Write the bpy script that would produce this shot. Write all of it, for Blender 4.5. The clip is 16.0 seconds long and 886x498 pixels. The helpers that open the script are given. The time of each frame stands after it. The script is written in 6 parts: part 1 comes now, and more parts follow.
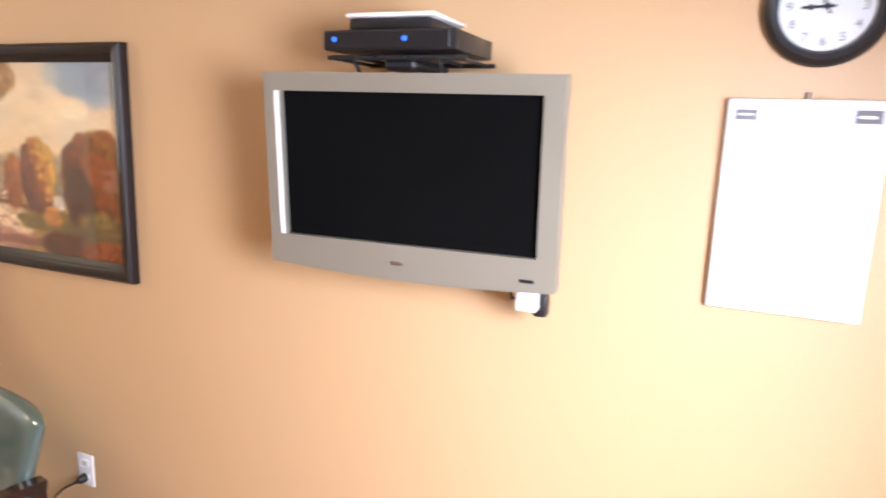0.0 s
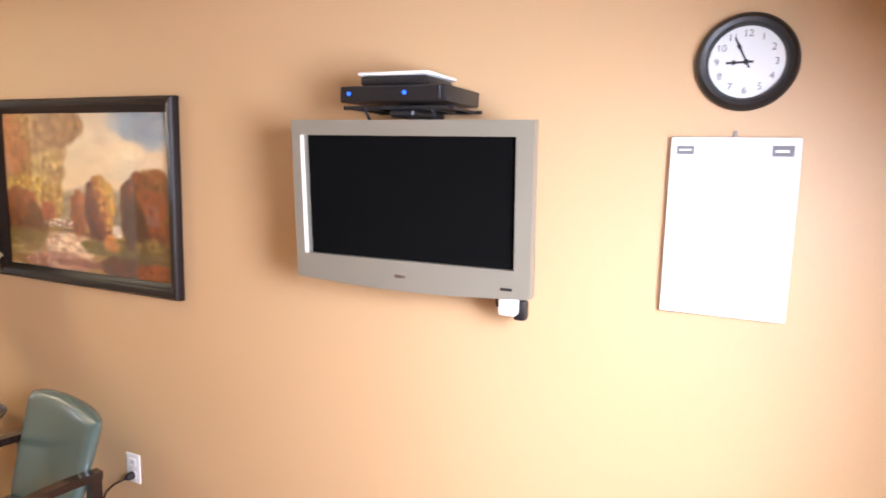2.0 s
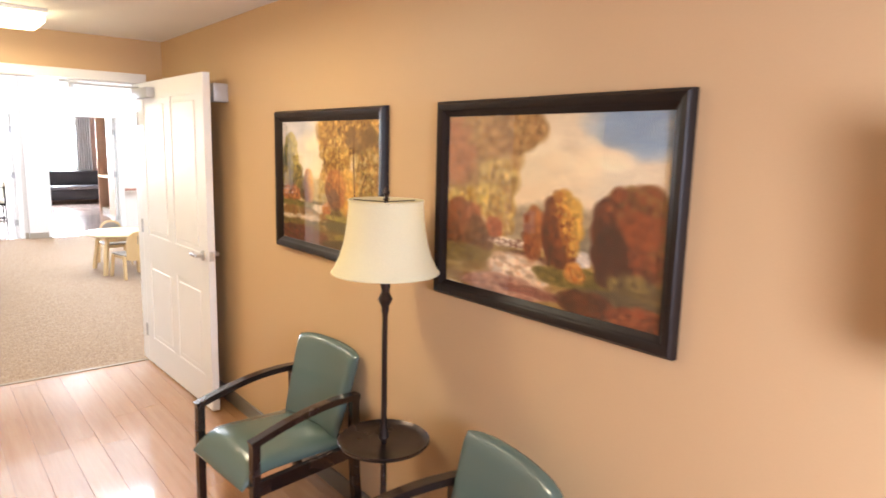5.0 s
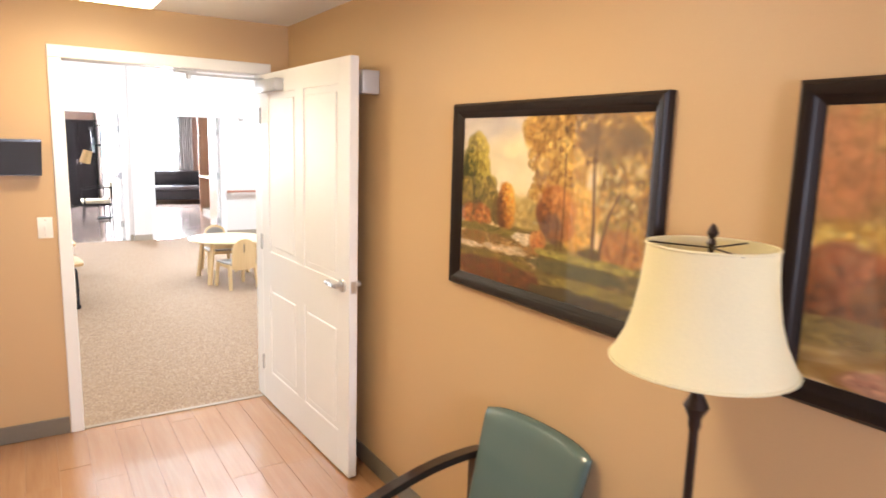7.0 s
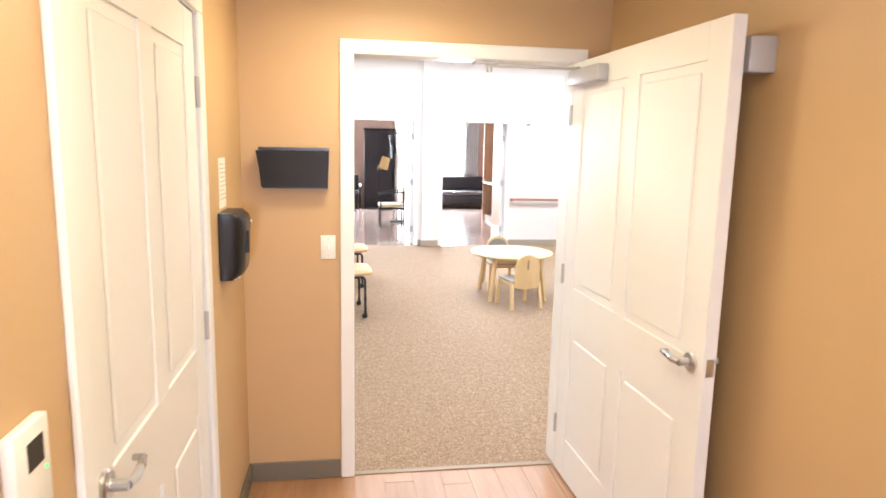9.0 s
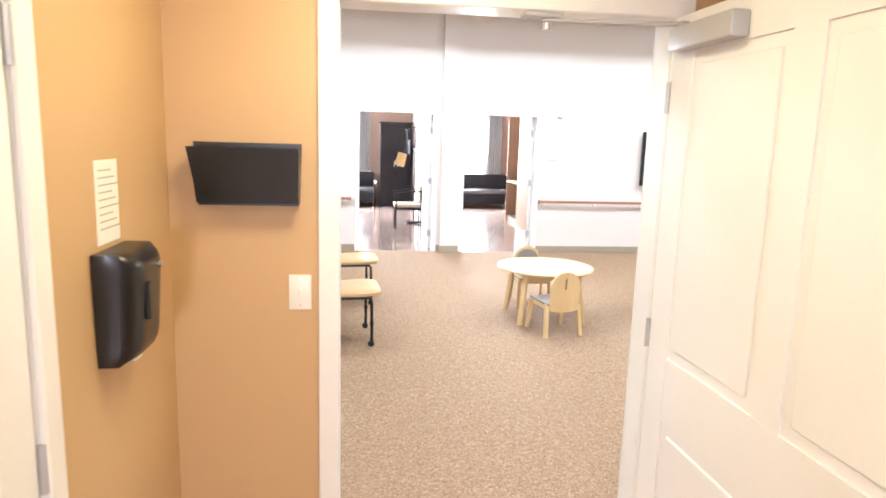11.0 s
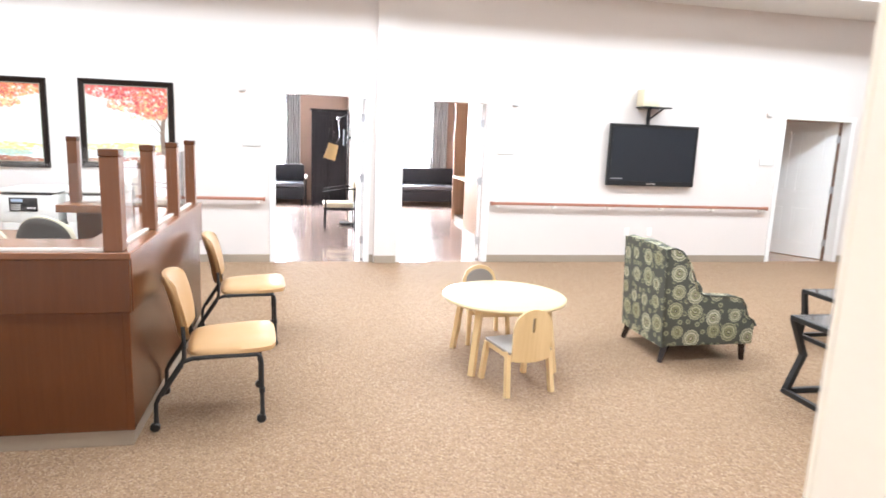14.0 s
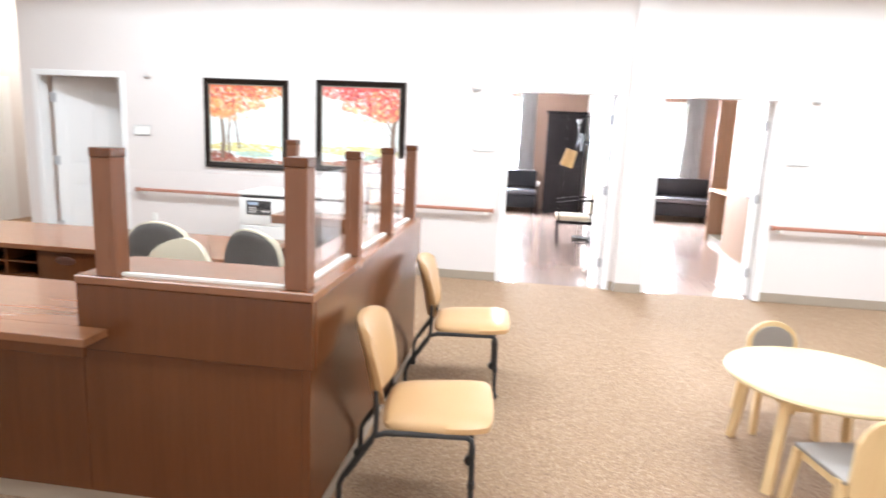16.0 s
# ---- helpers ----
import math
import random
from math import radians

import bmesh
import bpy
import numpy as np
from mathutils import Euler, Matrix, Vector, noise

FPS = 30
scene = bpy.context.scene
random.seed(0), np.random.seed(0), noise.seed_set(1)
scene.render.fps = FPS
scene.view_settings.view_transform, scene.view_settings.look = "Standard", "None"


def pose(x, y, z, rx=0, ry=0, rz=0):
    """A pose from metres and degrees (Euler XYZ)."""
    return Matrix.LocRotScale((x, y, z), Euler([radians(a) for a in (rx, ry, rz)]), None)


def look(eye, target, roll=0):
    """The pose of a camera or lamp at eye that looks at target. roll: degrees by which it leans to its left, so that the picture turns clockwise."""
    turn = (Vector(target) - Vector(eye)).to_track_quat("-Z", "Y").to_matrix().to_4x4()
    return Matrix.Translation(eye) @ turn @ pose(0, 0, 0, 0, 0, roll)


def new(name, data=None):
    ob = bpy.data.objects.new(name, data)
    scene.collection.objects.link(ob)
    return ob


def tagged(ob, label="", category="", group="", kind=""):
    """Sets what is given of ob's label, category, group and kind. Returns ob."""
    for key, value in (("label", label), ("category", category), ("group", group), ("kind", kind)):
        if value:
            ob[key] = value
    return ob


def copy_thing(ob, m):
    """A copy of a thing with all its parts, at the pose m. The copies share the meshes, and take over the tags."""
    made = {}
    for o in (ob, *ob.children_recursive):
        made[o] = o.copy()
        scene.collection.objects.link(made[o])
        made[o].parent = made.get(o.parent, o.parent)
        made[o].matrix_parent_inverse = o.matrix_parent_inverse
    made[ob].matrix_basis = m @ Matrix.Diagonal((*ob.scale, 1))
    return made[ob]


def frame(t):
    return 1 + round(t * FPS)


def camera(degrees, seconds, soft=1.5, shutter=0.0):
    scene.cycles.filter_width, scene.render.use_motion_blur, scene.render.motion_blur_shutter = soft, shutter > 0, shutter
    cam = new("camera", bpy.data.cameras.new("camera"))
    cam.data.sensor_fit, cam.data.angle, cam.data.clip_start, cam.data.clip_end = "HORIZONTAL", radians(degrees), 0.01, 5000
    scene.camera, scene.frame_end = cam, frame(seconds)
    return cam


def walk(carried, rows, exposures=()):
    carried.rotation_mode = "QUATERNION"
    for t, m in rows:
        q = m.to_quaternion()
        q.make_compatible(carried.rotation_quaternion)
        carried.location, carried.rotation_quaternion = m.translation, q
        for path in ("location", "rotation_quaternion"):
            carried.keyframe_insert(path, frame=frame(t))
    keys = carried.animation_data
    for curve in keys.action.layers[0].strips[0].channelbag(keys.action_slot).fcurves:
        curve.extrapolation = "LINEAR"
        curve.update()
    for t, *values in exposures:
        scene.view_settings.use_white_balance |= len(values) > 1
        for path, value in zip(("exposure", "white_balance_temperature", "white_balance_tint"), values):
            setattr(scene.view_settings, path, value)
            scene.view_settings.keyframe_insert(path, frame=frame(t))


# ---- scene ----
cam = camera(69.2, 16.0, soft=1.7, shutter=0.4)
PATH = [
    (0, (-1.414, -5.912, 1.679), (0.406, -5.173, 1.298), 2.1),
    (0.5, (-1.519, -6.027, 1.673), (0.38, -5.527, 1.294), 2.0),
    (1, (-1.571, -6.101, 1.691), (0.349, -5.672, 1.332), 1.7),
    (1.5, (-1.611, -6.118, 1.688), (0.27, -5.505, 1.395), 1.3),
    (2, (-1.636, -6.091, 1.683), (0.164, -5.265, 1.407), 1.4),
    (2.5, (-1.635, -6.038, 1.688), (0.122, -5.126, 1.404), 1.6),
    (3, (-1.63, -5.943, 1.697), (0.042, -4.888, 1.397), 1.6),
    (3.5, (-1.61, -5.786, 1.7), (-0.063, -4.555, 1.396), 1.6),
    (4, (-1.57, -5.609, 1.706), (-0.122, -4.264, 1.4), 1.6),
    (4.5, (-1.535, -5.426, 1.713), (-0.186, -3.983, 1.397), 1.3),
    (5, (-1.532, -5.205, 1.712), (-0.269, -3.686, 1.399), 1.4),
    (7.5, (-1.414, -3.865, 1.712), (-0.452, -2.142, 1.389), 1.5),
    (8, (-1.39, -3.623, 1.718), (-0.61, -1.811, 1.389), 1.3),
    (8.5, (-1.35, -3.399, 1.714), (-0.844, -1.492, 1.388), 1.2),
    (9, (-1.305, -3.146, 1.713), (-1.005, -1.195, 1.392), 1.2),
    (11.5, (-1.128, -1.829, 1.713), (-0.884, 0.126, 1.369), 1.7),
    (12, (-1.045, -1.568, 1.71), (-0.661, 0.363, 1.354), 2.1),
    (12.5, (-0.947, -1.288, 1.709), (-0.454, 0.617, 1.352), 2.3),
    (13, (-0.896, -1.027, 1.692), (-0.444, 0.888, 1.333), 2.4),
    (13.5, (-0.873, -0.793, 1.697), (-0.36, 1.106, 1.337), 2.4),
    (14, (-0.856, -0.557, 1.699), (-0.446, 1.367, 1.342), 2.4),
    (14.5, (-0.822, -0.28, 1.718), (-0.475, 1.657, 1.361), 1.6),
    (15, (-0.837, 0.017, 1.708), (-0.588, 1.97, 1.358), 2.7),
    (15.5, (-0.846, 0.313, 1.695), (-0.803, 2.275, 1.307), 3.2),
    (16, (-0.923, 0.578, 1.687), (-1.2, 2.523, 1.313), 2.5),
]
walk(cam, [(t, look(e, g, r)) for t, e, g, r in PATH])

# ---- world, lamps ----
world = bpy.data.worlds.new("world")
scene.world = world
world.use_nodes = True
wn = world.node_tree
sky = wn.nodes.new("ShaderNodeTexSky")
sky.sky_type, sky.sun_disc = "NISHITA", False
sky.sun_elevation, sky.sun_rotation = radians(48), radians(200)
wn.nodes["Background"].inputs["Strength"].default_value = 0.15
wn.links.new(sky.outputs[0], wn.nodes["Background"].inputs["Color"])


def area(name, m, sx, sy, watts, color, spread=180):
    d = bpy.data.lights.new(name, "AREA")
    d.shape, d.size, d.size_y, d.energy, d.color, d.spread = "RECTANGLE", sx, sy, watts, color, radians(spread)
    ob = new(name, d)
    ob.matrix_world = m
    return ob


sun = bpy.data.lights.new("sun", "SUN")
sun.energy, sun.angle, sun.color = 3.0, radians(0.5), (1, 0.95, 0.88)
new("sun", sun).matrix_world = look((0, 0, 30), (6, 16, 0))

# sky light through the windows of the small room and the two far rooms
area("window_light", look((-1.25, -6.55, 1.60), (-1.15, -5.6, 0.76)), 0.5, 0.75, 142, (0.75, 0.78, 0.98))
for ly, lw in ((-0.64, 11), (-2.5, 21)):
    area("room_lamp", look((-1.1, ly, 2.33), (-1.1, ly, 0)), 0.42, 0.3, lw, (1.0, 0.88, 0.66))
# two rows of unseen lamps added in the raised ceiling to light the lounge
PANELS = [(cx, cy) for cy in (1.75, 5.3) for cx in (-4.2, 0.6, 5.4)]
for cx, cy in PANELS:
    area("added_lounge_lamp", look((cx, cy, 4.2), (cx, cy, 0)), 3.6, 0.7, 250 if cy > 3 else 125, (0.80, 0.90, 1.0))
area("far_window_light", look((-1.95, 15.04, 1.65), (-1.5, 9.5, 0.2)), 1.7, 1.3, 1700, (0.80, 0.88, 1.0))
area("far_window_light", look((1.15, 15.04, 1.65), (0.8, 9.5, 0.0)), 1.5, 1.3, 900, (0.80, 0.88, 1.0), 140)
# lamps added out of view to brighten the side rooms and the corridor
for cx, cy, cz, lw in ((6.6, 11.0, 2.66, 110), (-6.1, 11.0, 2.66, 60), (-8.0, 9.6, 3.47, 60)):
    area("added_side_room_lamp", look((cx, cy, cz), (cx, cy, 0)), 0.9, 0.9, lw, (1.0, 0.96, 0.90))

# ---- node helpers ----


def node(nt, kind, **values):
    n = nt.nodes.new("ShaderNode" + kind)
    for key, v in values.items():
        if key in ("op", "blend", "dtype", "feature", "coord", "clamp", "interp"):
            if key == "op":
                n.operation = v
            elif key == "blend":
                n.blend_type = v
            elif key == "dtype":
                n.data_type = v
            elif key == "feature":
                n.feature = v
            elif key == "clamp":
                n.use_clamp = v
            elif key == "interp":
                n.interpolation_type = v
            continue
        slot = n.inputs[int(key[1:])] if key[0] == "i" and key[1:].isdigit() else n.inputs[key.replace("_", " ")]
        if isinstance(v, bpy.types.NodeSocket):
            nt.links.new(v, slot)
        elif isinstance(v, tuple) and len(v) == 3 and slot.type == "RGBA":
            slot.default_value = (*v, 1)
        else:
            slot.default_value = v
    return n


def calc(nt, op, a, b=0.0, clamp=False):
    return node(nt, "Math", op=op, i0=a, i1=b, clamp=clamp).outputs[0]


def blend(nt, fac, a, b, mode="MIX"):
    n = nt.nodes.new("ShaderNodeMix")
    n.data_type, n.blend_type = "RGBA", mode
    for slot, v in ((n.inputs[0], fac), (n.inputs[6], a), (n.inputs[7], b)):
        if isinstance(v, bpy.types.NodeSocket):
            nt.links.new(v, slot)
        else:
            slot.default_value = (*v, 1) if isinstance(v, tuple) else v
    return n.outputs[2]


def shade(v, k):
    return tuple(min(1.0, c * k) for c in v)


def blank(name):
    m = bpy.data.materials.new(name)
    m.use_nodes = True
    nt = m.node_tree
    return m, nt, nt.nodes["Principled BSDF"]


def finish(nt, bsdf, color, rough, metal=0.0, bump=None, strength=0.1, distance=0.002, coat=0.0):
    if isinstance(color, tuple):
        bsdf.inputs["Base Color"].default_value = (*color, 1)
    else:
        nt.links.new(color, bsdf.inputs["Base Color"])
    if isinstance(rough, bpy.types.NodeSocket):
        nt.links.new(rough, bsdf.inputs["Roughness"])
    else:
        bsdf.inputs["Roughness"].default_value = rough
    bsdf.inputs["Metallic"].default_value = metal
    bsdf.inputs["Coat Weight"].default_value = coat
    bsdf.inputs["Coat Roughness"].default_value = 0.08
    if bump is not None:
        b = node(nt, "Bump", Strength=strength, Distance=distance, Height=bump)
        nt.links.new(b.outputs[0], bsdf.inputs["Normal"])


def plain(name, color, rough=0.5, metal=0.0, var=0.08, scale=3.0, fine=90.0, strength=0.08, coat=0.0, distance=0.002):
    """A painted, moulded or woven surface: broad and fine variation of one colour, and a fine relief."""
    m, nt, bsdf = blank(name)
    co = node(nt, "TexCoord").outputs["Object"]
    big = node(nt, "TexNoise", Vector=co, Scale=scale, Detail=4.0).outputs[0]
    small = node(nt, "TexNoise", Vector=co, Scale=fine, Detail=3.0).outputs[0]
    both = calc(nt, "ADD", calc(nt, "MULTIPLY", big, 0.65), calc(nt, "MULTIPLY", small, 0.35))
    fac = node(nt, "MapRange", i0=both, i1=0.3, i2=0.7, i3=0.0, i4=1.0).outputs[0]
    col = blend(nt, fac, shade(color, 1 - var), shade(color, 1 + var))
    r = node(nt, "MapRange", i0=big, i1=0.3, i2=0.7, i3=max(0.02, rough - 0.06), i4=min(1, rough + 0.06)).outputs[0]
    finish(nt, bsdf, col, r, metal, small, strength, distance, coat)
    return m


def wooden(name, dark, light, rough=0.4, along=2, grain=1.0, per_object=0.0, coat=0.0):
    """Timber with its grain along one local axis."""
    m, nt, bsdf = blank(name)
    co = node(nt, "TexCoord").outputs["Object"]
    if per_object:
        rnd = node(nt, "ObjectInfo").outputs["Random"]
        shift = node(nt, "CombineXYZ", i0=calc(nt, "MULTIPLY", rnd, 37.0), i1=calc(nt, "MULTIPLY", rnd, 91.0), i2=rnd).outputs[0]
        add = nt.nodes.new("ShaderNodeVectorMath")
        nt.links.new(co, add.inputs[0])
        nt.links.new(shift, add.inputs[1])
        co = add.outputs[0]
    s = [26.0 * grain] * 3
    s[along] = 1.6 * grain
    mp = node(nt, "Mapping", Vector=co)
    mp.inputs["Scale"].default_value = s
    g1 = node(nt, "TexNoise", Vector=mp.outputs[0], Scale=1.0, Detail=6.0, Distortion=0.6).outputs[0]
    g2 = node(nt, "TexNoise", Vector=mp.outputs[0], Scale=5.0, Detail=3.0).outputs[0]
    big = node(nt, "TexNoise", Vector=co, Scale=1.3, Detail=2.0).outputs[0]
    v = calc(nt, "ADD", calc(nt, "MULTIPLY", g1, 0.6), calc(nt, "ADD", calc(nt, "MULTIPLY", g2, 0.25), calc(nt, "MULTIPLY", big, 0.15)))
    fac = node(nt, "MapRange", i0=v, i1=0.27, i2=0.75, i3=0.0, i4=1.0).outputs[0]
    col = blend(nt, fac, dark, light)
    if per_object:
        k = node(nt, "MapRange", i0=rnd, i1=0.0, i2=1.0, i3=1 - per_object, i4=1 + per_object).outputs[0]
        col = blend(nt, 1.0, col, node(nt, "CombineColor", i0=k, i1=k, i2=k).outputs[0], "MULTIPLY")
    finish(nt, bsdf, col, node(nt, "MapRange", i0=g2, i1=0.2, i2=0.8, i3=rough - 0.04, i4=rough + 0.04).outputs[0], 0.0, g2, 0.05, 0.001, coat)
    return m


def carpet_mat():
    m, nt, bsdf = blank("carpet")
    co = node(nt, "TexCoord").outputs["Object"]
    vor = node(nt, "TexVoronoi", Vector=co, Scale=112.0)
    cell = node(nt, "SeparateColor", Color=vor.outputs["Color"])
    tone, hue = cell.outputs[0], cell.outputs[1]
    fine = node(nt, "TexNoise", Vector=co, Scale=150.0, Detail=3.0).outputs[0]
    mid = node(nt, "TexNoise", Vector=co, Scale=22.0, Detail=6.0, Roughness=0.65).outputs[0]
    big = node(nt, "TexNoise", Vector=co, Scale=0.8, Detail=3.0).outputs[0]
    c = blend(nt, tone, (0.240, 0.140, 0.074), (0.375, 0.25, 0.148))
    c = blend(nt, node(nt, "MapRange", i0=hue, i1=0.6, i2=0.75, i3=0.0, i4=0.5).outputs[0], c, (0.345, 0.225, 0.17))
    c = blend(nt, node(nt, "MapRange", i0=mid, i1=0.44, i2=0.60, i3=0.0, i4=0.6).outputs[0], c, (0.25, 0.15, 0.083))
    c = blend(nt, node(nt, "MapRange", i0=tone, i1=0.84, i2=0.90, i3=0.0, i4=0.55).outputs[0], c, (0.45, 0.33, 0.225))
    c = blend(nt, node(nt, "MapRange", i0=tone, i1=0.16, i2=0.10, i3=0.0, i4=0.7).outputs[0], c, (0.165, 0.094, 0.053))
    c = blend(nt, node(nt, "MapRange", i0=big, i1=0.35, i2=0.65, i3=0.0, i4=0.25).outputs[0], c, (0.290, 0.188, 0.113))
    h = calc(nt, "ADD", calc(nt, "MULTIPLY", vor.outputs["Distance"], -1.2), fine)
    finish(nt, bsdf, c, 0.95, 0.0, h, 0.7, 0.006)
    return m


def medallion_mat():
    """Upholstery with ringed flower medallions on dark olive grey."""
    m, nt, bsdf = blank("medallion_fabric")
    uv = node(nt, "TexCoord").outputs["UV"]
    vor = node(nt, "TexVoronoi", Vector=uv, Scale=5.8, Randomness=0.4)
    vor.voronoi_dimensions = "2D"
    vec = nt.nodes.new("ShaderNodeVectorMath")
    vec.operation = "SUBTRACT"
    sc = nt.nodes.new("ShaderNodeVectorMath")
    sc.operation = "SCALE"
    nt.links.new(uv, sc.inputs[0])
    sc.inputs["Scale"].default_value = 1.0
    nt.links.new(sc.outputs[0], vec.inputs[0])
    nt.links.new(vor.outputs["Position"], vec.inputs[1])
    xyz = node(nt, "SeparateXYZ", Vector=vec.outputs[0])
    ang = calc(nt, "ARCTAN2", xyz.outputs[1], xyz.outputs[0])
    petal = calc(nt, "MULTIPLY", calc(nt, "SINE", calc(nt, "MULTIPLY", ang, 12.0)), 0.016)
    rnd = node(nt, "SeparateColor", Color=vor.outputs["Color"])
    size = node(nt, "MapRange", i0=rnd.outputs[0], i1=0.0, i2=1.0, i3=0.85, i4=1.45).outputs[0]
    d = calc(nt, "MULTIPLY", calc(nt, "ADD", vor.outputs["Distance"], petal), size)
    ramp = nt.nodes.new("ShaderNodeValToRGB")
    nt.links.new(d, ramp.inputs[0])
    ramp.color_ramp.interpolation = "CONSTANT"
    stops = [(0.0, (0.64, 0.60, 0.47)), (0.05, (0.06, 0.045, 0.03)), (0.10, (0.33, 0.32, 0.19)), (0.18, (0.085, 0.09, 0.055)),
             (0.215, (0.60, 0.565, 0.43)), (0.29, (0.13, 0.14, 0.08)), (0.34, (0.47, 0.45, 0.33)), (0.40, (0.062, 0.066, 0.052))]
    el = ramp.color_ramp.elements
    while len(el) < len(stops):
        el.new(0.5)
    for e, (p, c) in zip(el, stops):
        e.position, e.color = p, (*c, 1)
    tint = blend(nt, rnd.outputs[1], (1.0, 1.0, 1.0), (0.68, 0.69, 0.56))
    pale = blend(nt, node(nt, "MapRange", i0=d, i1=0.39, i2=0.41, i3=1.0, i4=0.0).outputs[0], ramp.outputs[0], blend(nt, 1.0, ramp.outputs[0], tint, "MULTIPLY"))
    vor2 = node(nt, "TexVoronoi", Vector=uv, Scale=12.5, Randomness=0.8)
    vor2.voronoi_dimensions = "2D"
    d2 = vor2.outputs["Distance"]
    spot = node(nt, "MapRange", i0=d2, i1=0.24, i2=0.27, i3=1.0, i4=0.0).outputs[0]
    ring = blend(nt, node(nt, "MapRange", i0=d2, i1=0.11, i2=0.13, i3=0.0, i4=1.0).outputs[0], (0.09, 0.085, 0.055), (0.27, 0.27, 0.17))
    free = calc(nt, "MULTIPLY", spot, node(nt, "MapRange", i0=d, i1=0.46, i2=0.52, i3=0.0, i4=1.0).outputs[0])
    pale = blend(nt, free, pale, ring)
    weave = node(nt, "TexNoise", Vector=uv, Scale=260.0, Detail=2.0).outputs[0]
    col = blend(nt, 0.10, pale, blend(nt, weave, (0.02, 0.022, 0.018), (0.3, 0.3, 0.24)))
    finish(nt, bsdf, col, 0.85, 0.0, weave, 0.25, 0.002)
    return m


def glass_mat(name, tint=(1, 1, 1), ior=1.5):
    m, nt, bsdf = blank(name)
    nt.nodes.remove(bsdf)
    tr = node(nt, "BsdfTransparent", Color=tint)
    gl = node(nt, "BsdfGlossy", Color=(1, 1, 1), Roughness=0.015)
    lw_ = node(nt, "LayerWeight", Blend=0.5)
    f0 = ((ior - 1) / (ior + 1)) ** 2
    fac = calc(nt, "ADD", calc(nt, "MULTIPLY", calc(nt, "POWER", lw_.outputs["Facing"], 5.0), 1 - f0), f0)
    mix = node(nt, "MixShader", i0=fac, i1=tr.outputs[0], i2=gl.outputs[0])
    nt.links.new(mix.outputs[0], nt.nodes["Material Output"].inputs[0])
    return m


def glow_mat(name, color, strength):
    m, nt, bsdf = blank(name)
    bsdf.inputs["Base Color"].default_value = (*shade(color, 0.6), 1)
    bsdf.inputs["Emission Color"].default_value = (*color, 1)
    bsdf.inputs["Emission Strength"].default_value = strength
    return m


def shade_mat(name, color):
    m, nt, bsdf = blank(name)
    co = node(nt, "TexCoord").outputs["Object"]
    w = node(nt, "TexNoise", Vector=co, Scale=220.0, Detail=2.0).outputs[0]
    col = blend(nt, w, shade(color, 0.93), shade(color, 1.05))
    finish(nt, bsdf, col, 0.85, 0.0, w, 0.15, 0.001)
    trl = node(nt, "BsdfTranslucent", Color=col)
    mix = node(nt, "MixShader", i0=0.35, i1=bsdf.outputs[0], i2=trl.outputs[0])
    nt.links.new(mix.outputs[0], nt.nodes["Material Output"].inputs[0])
    return m


# ---- materials ----
ORANGE = plain("orange_wall_paint", (0.55, 0.366, 0.192), 0.5, var=0.03, scale=1.2, fine=160, strength=0.06)
CREAM = plain("cream_wall_paint", (0.71, 0.655, 0.625), 0.6, var=0.025, scale=1.2, fine=160, strength=0.06)
# orange walls of the far rooms, their shade put into a browner colour
SHADEDORANGE = plain("shaded_orange_wall_paint", (0.24, 0.155, 0.115), 0.6, var=0.04, scale=1.2, fine=160, strength=0.06)
CEIL = plain("ceiling_paint", (0.80, 0.79, 0.77), 0.8, var=0.02, fine=120, strength=0.15)
WHITE = plain("white_door_paint", (0.80, 0.79, 0.775), 0.35, var=0.02, fine=70, strength=0.03)
TRIM = plain("white_trim_paint", (0.80, 0.79, 0.775), 0.35, var=0.02, fine=70, strength=0.03)
VINYL2 = plain("light_taupe_vinyl_base", (0.34, 0.28, 0.22), 0.45, var=0.06, fine=60)
VINYL = plain("taupe_vinyl_base", (0.165, 0.14, 0.105), 0.45, var=0.08, fine=60)
PLANK = wooden("plank_floor", (0.34, 0.165, 0.075), (0.46, 0.245, 0.125), 0.20, along=1, grain=0.8, per_object=0.06, coat=0.9)
# reddish planks of the far rooms, window glare put into a paler colour
FARPLANK = wooden("glare_paled_plank_floor", (0.42, 0.31, 0.265), (0.54, 0.42, 0.37), 0.18, along=1, grain=0.8, per_object=0.05, coat=1.0)
SUBFLOOR = plain("dark_joint", (0.40, 0.215, 0.115), 0.8)
CARPET = carpet_mat()
FRAMEWOOD = plain("black_brown_frame", (0.014, 0.008, 0.006), 0.42, var=0.2, fine=40, strength=0.05)
FRAMEWOOD.node_tree.nodes["Principled BSDF"].inputs["Specular IOR Level"].default_value = 0.25
GLASS = glass_mat("clear_glass")
PICGLASS = glass_mat("picture_glass", ior=1.5)
CHAIRWOOD = plain("dark_mahogany", (0.017, 0.0075, 0.006), 0.24, var=0.25, scale=8, fine=40, strength=0.04, coat=0.4)
GREEN = plain("green_vinyl", (0.085, 0.128, 0.112), 0.24, var=0.03, scale=2.5, fine=240, strength=0.06, coat=0.25)
BRONZE = plain("dark_bronze", (0.045, 0.032, 0.028), 0.30, metal=0.75, var=0.2, fine=60)
SHADE = shade_mat("cream_lamp_shade", (0.88, 0.81, 0.55))
TANSHADE = shade_mat("tan_lamp_shade", (0.55, 0.42, 0.22))
SILVER = plain("silver_plastic", (0.31, 0.295, 0.235), 0.36, metal=0.5, var=0.03, fine=300, strength=0.02)
BLACK = plain("black_plastic", (0.008, 0.008, 0.009), 0.38, var=0.2)
